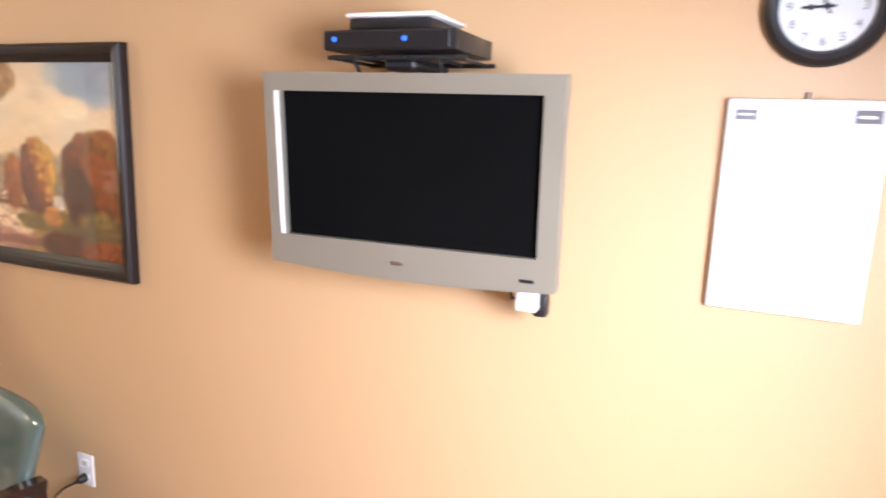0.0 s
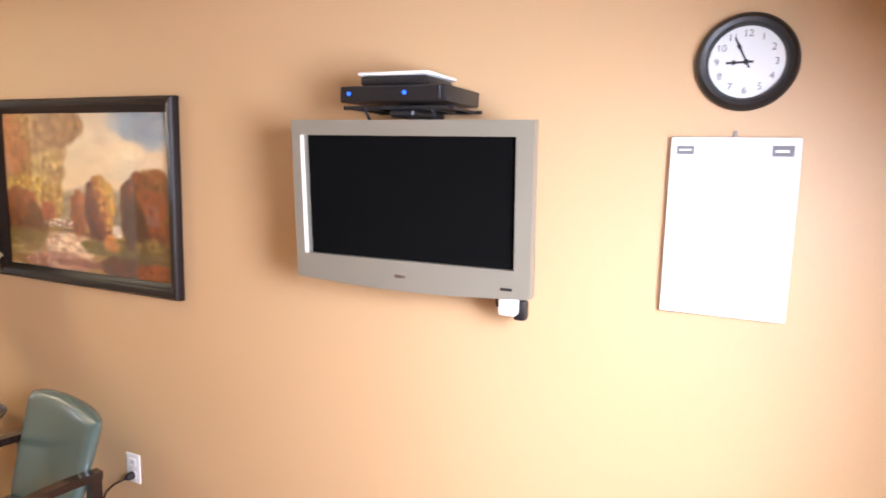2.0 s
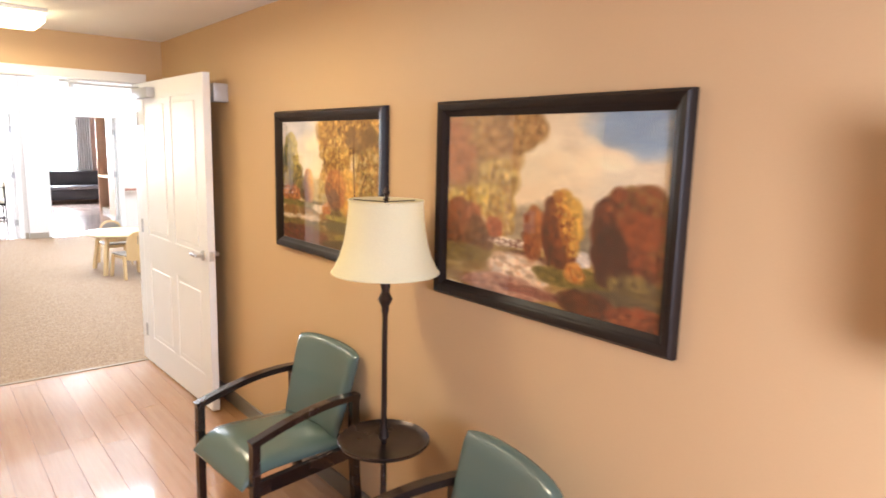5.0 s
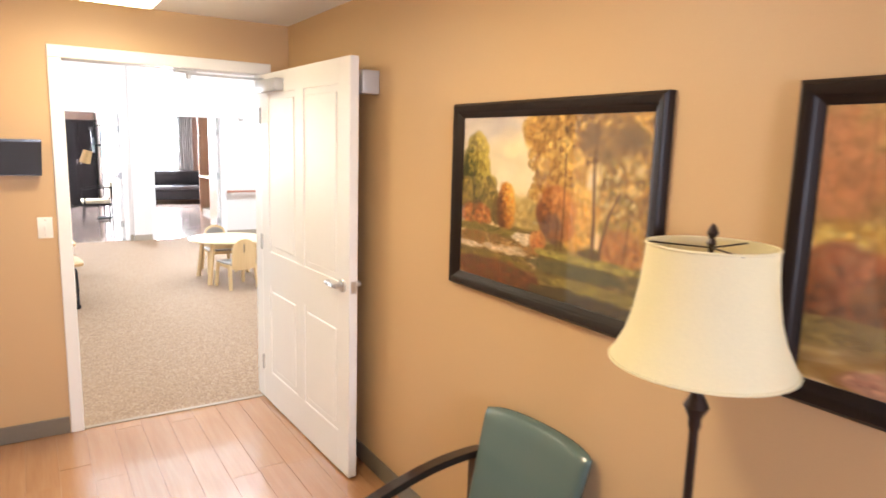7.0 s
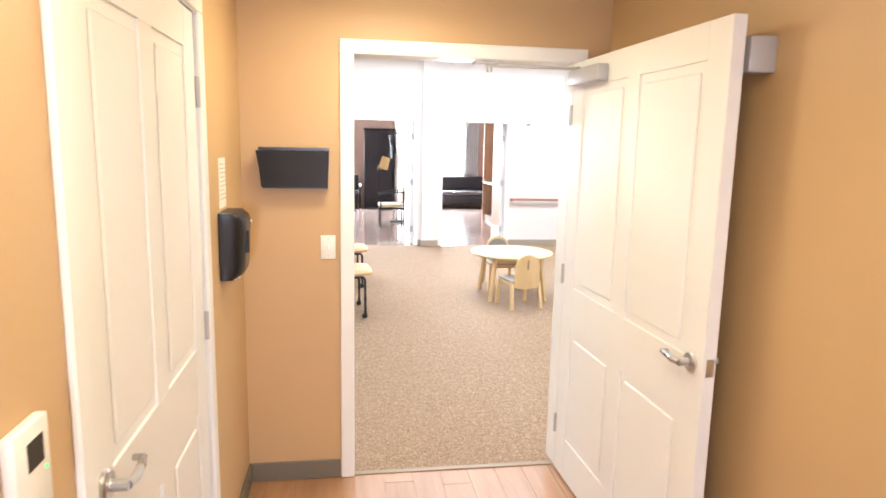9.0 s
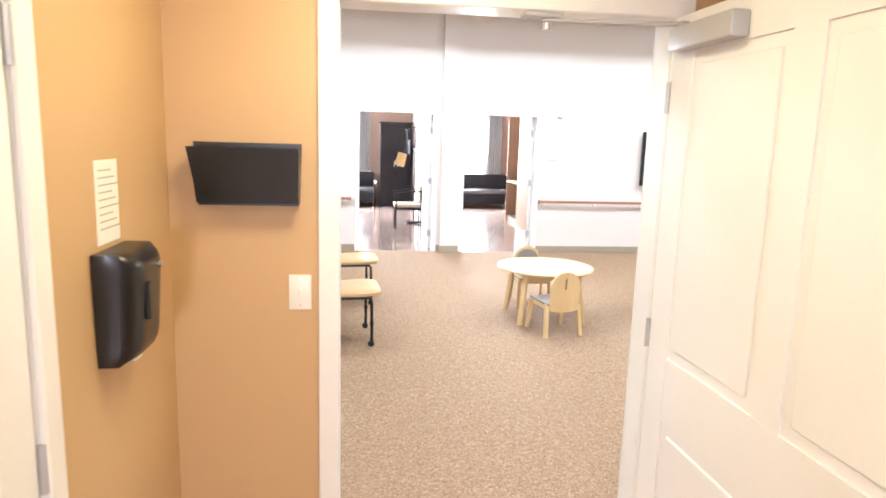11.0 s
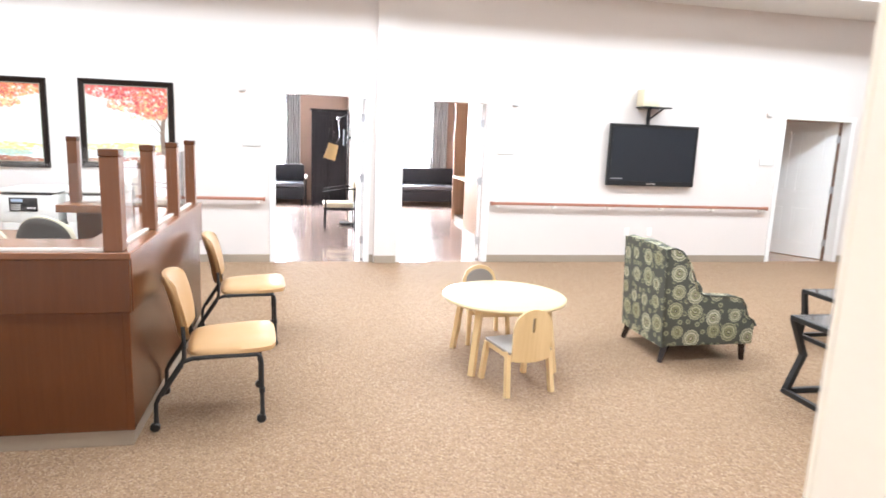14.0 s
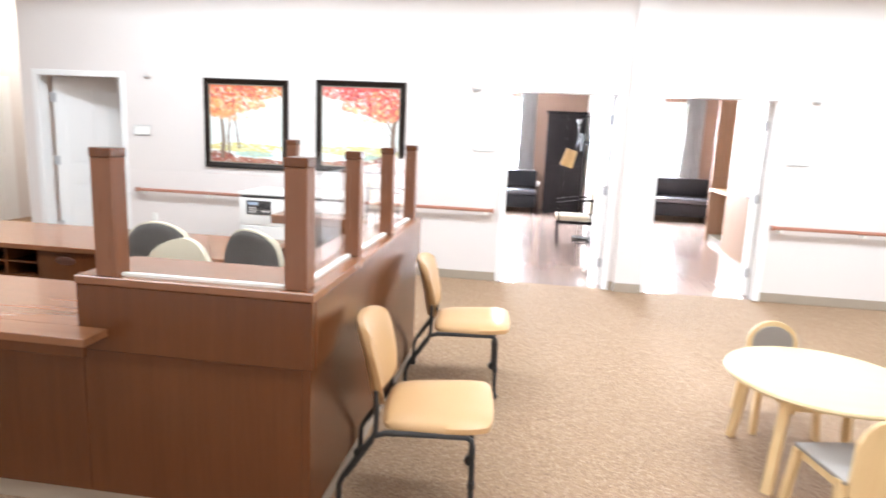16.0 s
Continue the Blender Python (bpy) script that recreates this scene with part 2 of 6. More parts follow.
SCREEN = plain("dark_screen", (0.004, 0.004, 0.004), 0.2, var=0.1, fine=8, strength=0.0)
SCREEN.node_tree.nodes["Principled BSDF"].inputs["Specular IOR Level"].default_value = 0.0
LOUNGESCREEN = plain("grey_screen", (0.012, 0.015, 0.021), 0.3, var=0.05, scale=0.6, fine=8, strength=0.0)
for flat_mat in (SCREEN, LOUNGESCREEN):
    flat_mat.node_tree.links.remove(flat_mat.node_tree.nodes["Principled BSDF"].inputs["Roughness"].links[0])
    flat_mat.node_tree.nodes["Principled BSDF"].inputs["Roughness"].default_value = 0.3
WHITEPLASTIC = plain("white_plastic", (0.80, 0.79, 0.75), 0.35, var=0.03)
BOARD = plain("white_board", (0.73, 0.765, 0.765), 0.5, var=0.01, strength=0.01)
PAPER = plain("paper", (0.80, 0.76, 0.68), 0.9, var=0.04)
FAINTINK = plain("faint_print", (0.45, 0.42, 0.38), 0.8)
INK = plain("grey_ink", (0.16, 0.16, 0.17), 0.7)
STEEL = plain("satin_steel", (0.55, 0.55, 0.56), 0.28, metal=1.0, var=0.08, fine=120)
GREYMETAL = plain("grey_enamel", (0.46, 0.46, 0.47), 0.4, metal=0.3, var=0.05)
DISPENSER = plain("smoke_plastic", (0.011, 0.010, 0.010), 0.32, var=0.2, coat=0.08)
BLUELED = glow_mat("blue_light", (0.02, 0.14, 1.0), 1.6)
GREENLED = glow_mat("green_light", (0.1, 1.0, 0.25), 1.5)
BACKGLOW = glow_mat("sky_backdrop", (0.90, 0.95, 1.0), 20.0)
HAZEGLOW = glow_mat("hazy_backdrop", (0.90, 0.95, 1.0), 0.9)
LAMPGLOW = glow_mat("lamp_diffuser", (1.0, 0.86, 0.54), 11.0)
PANELGLOW = glow_mat("panel_diffuser", (1.0, 0.94, 0.88), 1.0)
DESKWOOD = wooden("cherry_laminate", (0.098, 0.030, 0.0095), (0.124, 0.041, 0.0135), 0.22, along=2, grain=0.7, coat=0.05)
# the panels' cherry again, lightened for what the counter tops reflect
DESKTOP = wooden("lit_cherry_laminate_top", (0.19, 0.074, 0.032), (0.25, 0.104, 0.048), 0.24, along=0, grain=0.55, coat=0.15)
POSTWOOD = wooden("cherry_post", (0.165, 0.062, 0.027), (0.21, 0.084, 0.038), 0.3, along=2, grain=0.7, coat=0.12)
BIRCH = wooden("birch", (0.62, 0.42, 0.20), (0.80, 0.60, 0.34), 0.38, along=2, grain=0.7)
BIRCHTOP = wooden("birch_top", (0.62, 0.47, 0.26), (0.73, 0.58, 0.34), 0.32, along=0, grain=0.5, coat=0.2)
GREYPAD = plain("grey_cushion", (0.29, 0.258, 0.235), 0.6, var=0.1, fine=220, strength=0.1)
TANVINYL = plain("tan_vinyl", (0.51, 0.31, 0.145), 0.36, var=0.02, scale=5, fine=240, strength=0.08)
TUBE = plain("black_powder_coat", (0.02, 0.02, 0.021), 0.4, metal=0.2, var=0.15)
MEDALLION = medallion_mat()
RAILWOOD = wooden("reddish_handrail", (0.28, 0.10, 0.06), (0.45, 0.19, 0.12), 0.35, along=0, grain=0.8)
CHARCOAL = plain("charcoal_mesh", (0.034, 0.027, 0.022), 0.8, var=0.15, fine=260, strength=0.2)
CREAMFABRIC = plain("cream_fabric", (0.60, 0.54, 0.40), 0.85, var=0.06, fine=260, strength=0.2)
COPIER = plain("copier_white", (0.78, 0.77, 0.74), 0.4, var=0.02)
SOFAVINYL = plain("charcoal_vinyl", (0.018, 0.018, 0.021), 0.5, var=0.15, fine=120)
SOFASEAT = plain("sofa_seat_vinyl", (0.06, 0.06, 0.068), 0.22, var=0.1, fine=120)
ESPRESSO = wooden("espresso_wood", (0.007, 0.006, 0.007), (0.018, 0.015, 0.016), 0.42, along=2)
CLOSETWOOD = wooden("brown_closet_laminate", (0.27, 0.165, 0.105), (0.36, 0.235, 0.16), 0.6, along=2, grain=0.5)
LAMINATE = plain("pale_laminate", (0.50, 0.38, 0.25), 0.6, var=0.05)
for dark_mat in (ESPRESSO, SOFAVINYL, CLOSETWOOD, LAMINATE):
    dark_mat.node_tree.nodes["Principled BSDF"].inputs["Specular IOR Level"].default_value = 0.12
CURTAIN = plain("grey_curtain", (0.22, 0.215, 0.215), 0.9, var=0.1, fine=200, strength=0.2)
DARKCURTAIN = plain("brown_curtain", (0.008, 0.0045, 0.003), 0.9, var=0.15, fine=200, strength=0.2)
BLUEART = plain("blue_art", (0.35, 0.55, 0.62), 0.5, var=0.3, scale=6)
PILLOW = plain("plum_pillow", (0.12, 0.05, 0.05), 0.85, var=0.1, fine=200, strength=0.2)
TABLEGLASS = plain("dark_table_top", (0.06, 0.06, 0.065), 0.10, var=0.05, strength=0.0, coat=0.5)
OUTSIDE = plain("outside_ground", (0.30, 0.33, 0.20), 0.95, var=0.3, scale=0.6, fine=6)

# ---- paintings ----


def painted_mat(name):
    """Oil paint: the colours laid on the canvas, with a fine brushed relief."""
    m, nt, bsdf = blank(name)
    at = nt.nodes.new("ShaderNodeAttribute")
    at.attribute_name = "paint"
    co = node(nt, "TexCoord").outputs["Object"]
    mp = node(nt, "Mapping", Vector=co)
    mp.inputs["Scale"].default_value = (60.0, 140.0, 60.0)
    n = node(nt, "TexNoise", Vector=mp.outputs[0], Scale=1.0, Detail=4.0, Distortion=1.0).outputs[0]
    k = node(nt, "MapRange", i0=n, i1=0.3, i2=0.7, i3=0.93, i4=1.06).outputs[0]
    col = blend(nt, 1.0, at.outputs["Color"], node(nt, "CombineColor", i0=k, i1=k, i2=k).outputs[0], "MULTIPLY")
    finish(nt, bsdf, col, 0.55, 0.0, n, 0.12, 0.0006)
    return m


class Canvas:
    """A grid of colours that soft brush dabs are laid on; u to the right, v up, both 0 to 1."""

    def __init__(self, aspect, seed, low, high, rows=150):
        self.h, self.w = rows, int(rows * aspect)
        self.aspect = aspect
        self.rng = np.random.default_rng(seed)
        self.v, self.u = np.meshgrid(np.linspace(0, 1, self.h), np.linspace(0, 1, self.w), indexing="ij")
        self.c = np.array(low, float) + (np.array(high, float) - np.array(low, float)) * np.clip((self.v[..., None] - 0.4) / 0.6, 0, 1)

    def dab(self, u, v, ru, rv, color, alpha=0.8, turn=0.0, soft=0.3):
        big = max(ru, rv) * 1.5
        j0, j1 = int(max(0, (u - big) * self.w)), int(min(self.w, (u + big) * self.w + 2))
        i0, i1 = int(max(0, (v - big * self.aspect) * self.h)), int(min(self.h, (v + big * self.aspect) * self.h + 2))
        if j1 <= j0 or i1 <= i0:
            return
        x, y = (self.u[i0:i1, j0:j1] - u), (self.v[i0:i1, j0:j1] - v) / self.aspect
        c, s = math.cos(turn), math.sin(turn)
        d = np.sqrt(((x * c + y * s) / ru) ** 2 + ((y * c - x * s) / rv) ** 2)
        a = (alpha * np.clip((1 + soft - d) / (2 * soft), 0, 1))[..., None]
        self.c[i0:i1, j0:j1] += (np.array(color, float) - self.c[i0:i1, j0:j1]) * a

    def mass(self, u, v, ru, rv, n, size, colors, alpha=0.75, flat=1.0, light=0.0):
        """Many dabs inside an ellipse; with light, the first colours lie low and left, the last high and right."""
        for i in range(n * 3):
            fine = i >= n
            if fine and size >= 0.05:
                break
            r, a = math.sqrt(self.rng.random()), self.rng.random() * math.tau
            x, y = r * math.cos(a), r * math.sin(a)
            q = self.rng.random()
            if light:
                q = min(0.999, max(0.0, 0.5 + light * (0.7 * x + 0.5 * y) * 0.5 + (q - 0.5) * 0.7))
            col = np.array(colors[int(q * len(colors))], float) * ((0.80 + 0.34 * self.rng.random()) if fine else (0.9 + 0.16 * self.rng.random()))
            s = size * (0.6 + 0.8 * self.rng.random()) * (0.42 if fine else 1.0)
            self.dab(u + ru * x, v + rv * y, s, s * flat, col, alpha * (0.6 + 0.4 * self.rng.random()), (self.rng.random() - 0.5) * (1.2 if flat == 1 else 0.25))

    def stroke(self, pts, r0, r1, color, alpha=0.85):
        for (ua, va), (ub, vb) in zip(pts, pts[1:]):
            for k in range(24):
                q = k / 24
                w = r0 + (r1 - r0) * va
                self.dab(ua + (ub - ua) * q, va + (vb - va) * q, w, w, np.array(color) * (0.9 + 0.2 * self.rng.random()), alpha * 0.5)

    def linear(self):
        c = np.clip(self.c / 255.0, 0, 1)
        c = c * 0.86 + c.mean(axis=-1, keepdims=True) * 0.14
        return np.where(c < 0.04045, c / 12.92, ((c + 0.055) / 1.055) ** 2.4) ** self.deep * self.gain

    gain, deep = 0.92, 1.25


def road_art():
    p = Canvas(1.5, 3, (253, 230, 186), (236, 218, 186))
    p.mass(0.92, 0.95, 0.2, 0.13, 60, 0.07, [(140, 174, 204), (168, 190, 204), (200, 205, 198)], 0.5, 0.5)
    p.mass(0.6, 0.72, 0.25, 0.14, 50, 0.07, [(255, 240, 204), (253, 232, 190), (247, 222, 178)], 0.5, 0.5)
    p.mass(0.55, 0.42, 0.28, 0.07, 120, 0.035, [(172, 152, 120), (190, 168, 130), (205, 186, 150)], 0.55)
    p.mass(0.72, 0.33, 0.14, 0.07, 60, 0.03, [(150, 138, 112), (176, 160, 128)], 0.5)
    p.mass(0.5, 0.12, 0.6, 0.16, 260, 0.05, [(196, 158, 82), (170, 132, 66), (208, 172, 100)], 0.8, 0.35)
    p.mass(0.15, 0.80, 0.24, 0.26, 380, 0.034, [(150, 116, 58), (186, 138, 76), (206, 160, 96), (226, 186, 118)], 0.6, light=0.7)
    p.mass(0.36, 0.92, 0.14, 0.10, 130, 0.028, [(164, 118, 60), (196, 144, 78), (214, 170, 104)], 0.55)
    p.mass(0.06, 0.80, 0.09, 0.18, 60, 0.028, [(196, 128, 78), (206, 140, 92)], 0.5)
    p.mass(0.28, 0.64, 0.10, 0.10, 90, 0.026, [(206, 168, 84), (234, 204, 128), (182, 140, 66)], 0.6)
    p.mass(0.18, 0.52, 0.17, 0.06, 130, 0.024, [(238, 208, 116), (226, 190, 92), (196, 150, 66)], 0.65)
    p.mass(0.31, 0.46, 0.06, 0.13, 110, 0.022, [(214, 172, 80), (240, 208, 122), (188, 138, 62)], 0.65)
    p.stroke([(0.10, 0.5), (0.12, 0.75), (0.11, 0.98)], 0.006, 0.004, (150, 112, 70), 0.5)
    p.stroke([(0.24, 0.38), (0.25, 0.6), (0.27, 0.8)], 0.006, 0.004, (140, 100, 58), 0.5)
    p.mass(0.08, 0.36, 0.11, 0.13, 190, 0.026, [(120, 70, 40), (160, 88, 48), (196, 112, 62), (206, 132, 80)], 0.7)
    p.mass(0.19, 0.31, 0.07, 0.08, 80, 0.024, [(132, 86, 50), (164, 106, 58)], 0.65)
    p.mass(0.275, 0.37, 0.03, 0.05, 50, 0.016, [(190, 96, 48), (208, 120, 66)], 0.75)
    p.mass(0.10, 0.20, 0.16, 0.05, 90, 0.03, [(172, 142, 70), (204, 172, 92), (150, 120, 60)], 0.6, 0.4)
    p.mass(0.37, 0.30, 0.13, 0.018, 60, 0.02, [(255, 240, 214), (244, 222, 190), (150, 104, 84)], 0.7, 0.4)
    p.mass(0.44, 0.235, 0.10, 0.025, 60, 0.022, [(132, 84, 56), (160, 112, 78)], 0.65, 0.4)
    p.mass(0.40, 0.14, 0.14, 0.09, 150, 0.035, [(246, 216, 176), (255, 234, 204), (226, 182, 140)], 0.7, 0.5)
    p.mass(0.34, 0.05, 0.22, 0.05, 130, 0.035, [(222, 168, 134), (190, 134, 112), (236, 190, 154)], 0.6, 0.4)
    p.mass(0.46, 0.055, 0.14, 0.018, 40, 0.03, [(160, 98, 78), (176, 116, 92)], 0.6, 0.3)
    p.mass(0.69, 0.275, 0.05, 0.035, 40, 0.02, [(228, 216, 200), (240, 226, 206)], 0.7, 0.4)
    p.mass(0.70, 0.17, 0.20, 0.05, 150, 0.03, [(120, 108, 44), (146, 126, 54), (176, 148, 66)], 0.7, 0.4)
    p.mass(0.475, 0.37, 0.04, 0.13, 130, 0.017, [(150, 74, 34), (186, 104, 48), (206, 128, 60)], 0.75, light=0.8)
    p.mass(0.605, 0.42, 0.075, 0.18, 260, 0.021, [(118, 46, 26), (166, 84, 34), (206, 132, 48), (236, 186, 78)], 0.75, light=1.5)
    p.stroke([(0.555, 0.22), (0.56, 0.34)], 0.008, 0.005, (96, 44, 26))
    p.stroke([(0.625, 0.22), (0.62, 0.34)], 0.006, 0.004, (120, 66, 30))
    p.mass(0.665, 0.205, 0.035, 0.035, 40, 0.016, [(206, 126, 48), (232, 168, 74)], 0.75)
    p.mass(0.885, 0.42, 0.135, 0.22, 420, 0.027, [(92, 40, 28), (140, 70, 38), (168, 88, 44), (158, 112, 54)], 0.75, light=1.0)
    p.mass(0.90, 0.45, 0.07, 0.07, 60, 0.022, [(182, 96, 46), (164, 86, 42)], 0.6)
    p.mass(0.80, 0.32, 0.055, 0.14, 90, 0.022, [(88, 40, 26), (110, 54, 32)], 0.7)
    p.mass(0.90, 0.19, 0.10, 0.04, 60, 0.02, [(176, 150, 76), (140, 116, 66), (110, 86, 56)], 0.6)
    p.mass(0.86, 0.12, 0.16, 0.025, 60, 0.03, [(112, 96, 66), (140, 118, 74)], 0.6, 0.3)
    p.mass(0.72, 0.06, 0.10, 0.055, 110, 0.026, [(88, 38, 24), (112, 54, 32), (140, 76, 42)], 0.75, 0.5)
    p.mass(0.92, 0.04, 0.10, 0.05, 90, 0.026, [(168, 84, 44), (190, 108, 58), (130, 66, 36)], 0.7, 0.6)
    return p


def pond_art():
    p = Canvas(1.53, 17, (252, 226, 176), (232, 216, 196))
    p.mass(0.10, 0.95, 0.25, 0.10, 50, 0.07, [(212, 204, 204), (228, 218, 206)], 0.5, 0.5)
    p.mass(0.35, 0.70, 0.14, 0.18, 40, 0.06, [(255, 240, 206), (252, 228, 184)], 0.5, 0.6)
    p.mass(0.42, 0.43, 0.18, 0.07, 130, 0.028, [(196, 166, 92), (214, 184, 112), (176, 150, 84), (222, 200, 134)], 0.6)
    p.mass(0.5, 0.14, 0.6, 0.2, 300, 0.045, [(120, 104, 44), (150, 128, 56), (110, 84, 40)], 0.85, 0.35)
    p.mass(0.10, 0.64, 0.085, 0.24, 330, 0.021, [(78, 80, 28), (126, 116, 36), (178, 154, 52), (224, 198, 90)], 0.75, light=1.3)
    p.mass(0.03, 0.50, 0.05, 0.10, 80, 0.02, [(150, 128, 42), (196, 164, 66), (108, 98, 36)], 0.7)
    p.mass(0.19, 0.50, 0.05, 0.13, 110, 0.018, [(140, 124, 40), (206, 174, 72), (100, 90, 34)], 0.7)
    p.mass(0.10, 0.40, 0.11, 0.055, 150, 0.018, [(208, 122, 50), (176, 92, 36), (226, 156, 74), (110, 78, 34)], 0.7)
    p.stroke([(0.085, 0.4), (0.09, 0.55), (0.08, 0.7)], 0.005, 0.004, (84, 60, 28))
    p.mass(0.245, 0.43, 0.025, 0.07, 40, 0.015, [(110, 92, 36), (140, 112, 46)], 0.7)
    p.mass(0.305, 0.46, 0.043, 0.145, 190, 0.015, [(122, 64, 24), (190, 112, 32), (224, 150, 44), (248, 194, 84)], 0.8, light=1.4)
    p.mass(0.16, 0.315, 0.22, 0.022, 110, 0.02, [(112, 108, 40), (146, 132, 54), (168, 146, 64)], 0.75, 0.35)
    p.mass(0.20, 0.235, 0.27, 0.045, 200, 0.022, [(160, 116, 58), (134, 106, 48), (190, 140, 74), (206, 172, 112)], 0.7, 0.5)
    p.mass(0.10, 0.25, 0.08, 0.03, 50, 0.016, [(176, 112, 50), (150, 128, 52)], 0.6)
    p.mass(0.44, 0.30, 0.08, 0.028, 60, 0.02, [(244, 228, 204), (232, 212, 182)], 0.75, 0.4)
    p.mass(0.32, 0.215, 0.14, 0.02, 26, 0.03, [(236, 214, 184), (214, 186, 146)], 0.65, 0.3)
    p.mass(0.06, 0.20, 0.10, 0.015, 24, 0.02, [(236, 216, 186)], 0.6, 0.3)
    p.mass(0.20, 0.135, 0.26, 0.03, 130, 0.024, [(142, 126, 44), (166, 142, 56), (120, 96, 38)], 0.75, 0.4)
    p.mass(0.24, 0.06, 0.26, 0.06, 220, 0.026, [(132, 60, 28), (108, 50, 26), (160, 84, 38), (118, 90, 36)], 0.75, 0.6)
    p.mass(0.72, 0.90, 0.30, 0.17, 420, 0.026, [(120, 82, 36), (172, 124, 52), (212, 160, 70), (244, 206, 116)], 0.7, light=0.2)
    for cu, cv, ru, rv in ((0.44, 0.95, 0.05, 0.05), (0.48, 0.88, 0.05, 0.03), (0.46, 0.76, 0.04, 0.05), (0.50, 0.66, 0.05, 0.04), (0.47, 0.58, 0.03, 0.05)):
        p.mass(cu, cv, ru, rv, 12, 0.016, [(172, 124, 52), (212, 160, 70), (240, 200, 110)], 0.65)
    p.mass(0.60, 0.70, 0.12, 0.16, 200, 0.022, [(136, 88, 40), (196, 142, 60), (232, 188, 96), (250, 218, 132)], 0.7, light=0.2)
    p.mass(0.92, 0.62, 0.12, 0.30, 300, 0.026, [(150, 108, 50), (206, 156, 72), (236, 192, 104), (160, 140, 62)], 0.7)
    p.mass(0.86, 0.66, 0.12, 0.22, 16, 0.018, [(252, 230, 176), (250, 222, 150)], 0.7)
    p.mass(0.70, 0.46, 0.09, 0.15, 160, 0.022, [(238, 190, 92), (248, 206, 116), (222, 166, 74)], 0.65)
    p.mass(0.82, 0.86, 0.13, 0.09, 30, 0.024, [(150, 116, 70), (132, 98, 58), (168, 130, 70)], 0.55)
    p.mass(0.59, 0.47, 0.085, 0.13, 220, 0.021, [(140, 92, 66), (188, 114, 58), (212, 140, 70), (226, 160, 86)], 0.7, light=1.0)
    p.mass(0.57, 0.38, 0.05, 0.08, 22, 0.018, [(130, 96, 86), (146, 106, 88)], 0.55)
    p.mass(0.50, 0.30, 0.03, 0.05, 40, 0.016, [(206, 126, 64), (226, 160, 90)], 0.7)
    p.mass(0.89, 0.33, 0.08, 0.09, 90, 0.02, [(208, 138, 66), (226, 170, 92), (180, 118, 56)], 0.6)
    for line, a, b in (([(0.775, 0.22), (0.775, 0.45), (0.765, 0.7), (0.77, 0.97)], 0.010, 0.006), ([(0.80, 0.22), (0.815, 0.36), (0.84, 0.5), (0.885, 0.62)], 0.007, 0.003),
                       ([(0.625, 0.27), (0.63, 0.42), (0.628, 0.62), (0.63, 0.8)], 0.006, 0.003), ([(0.60, 0.28), (0.60, 0.44)], 0.005, 0.003), ([(0.91, 0.27), (0.925, 0.5)], 0.005, 0.003)):
        p.stroke(line, a, b, (112, 72, 40), 0.9)
    p.mass(0.74, 0.245, 0.24, 0.02, 90, 0.024, [(186, 176, 82), (204, 184, 92), (150, 140, 66)], 0.75, 0.35)
    p.mass(0.68, 0.18, 0.22, 0.03, 110, 0.03, [(112, 108, 70), (96, 92, 58), (130, 122, 72)], 0.7, 0.3)
    p.mass(0.78, 0.10, 0.20, 0.03, 90, 0.03, [(180, 164, 76), (160, 144, 66)], 0.6, 0.3)
    p.mass(0.74, 0.03, 0.26, 0.03, 110, 0.03, [(90, 78, 44), (110, 94, 50), (84, 66, 40)], 0.7, 0.4)
    return p


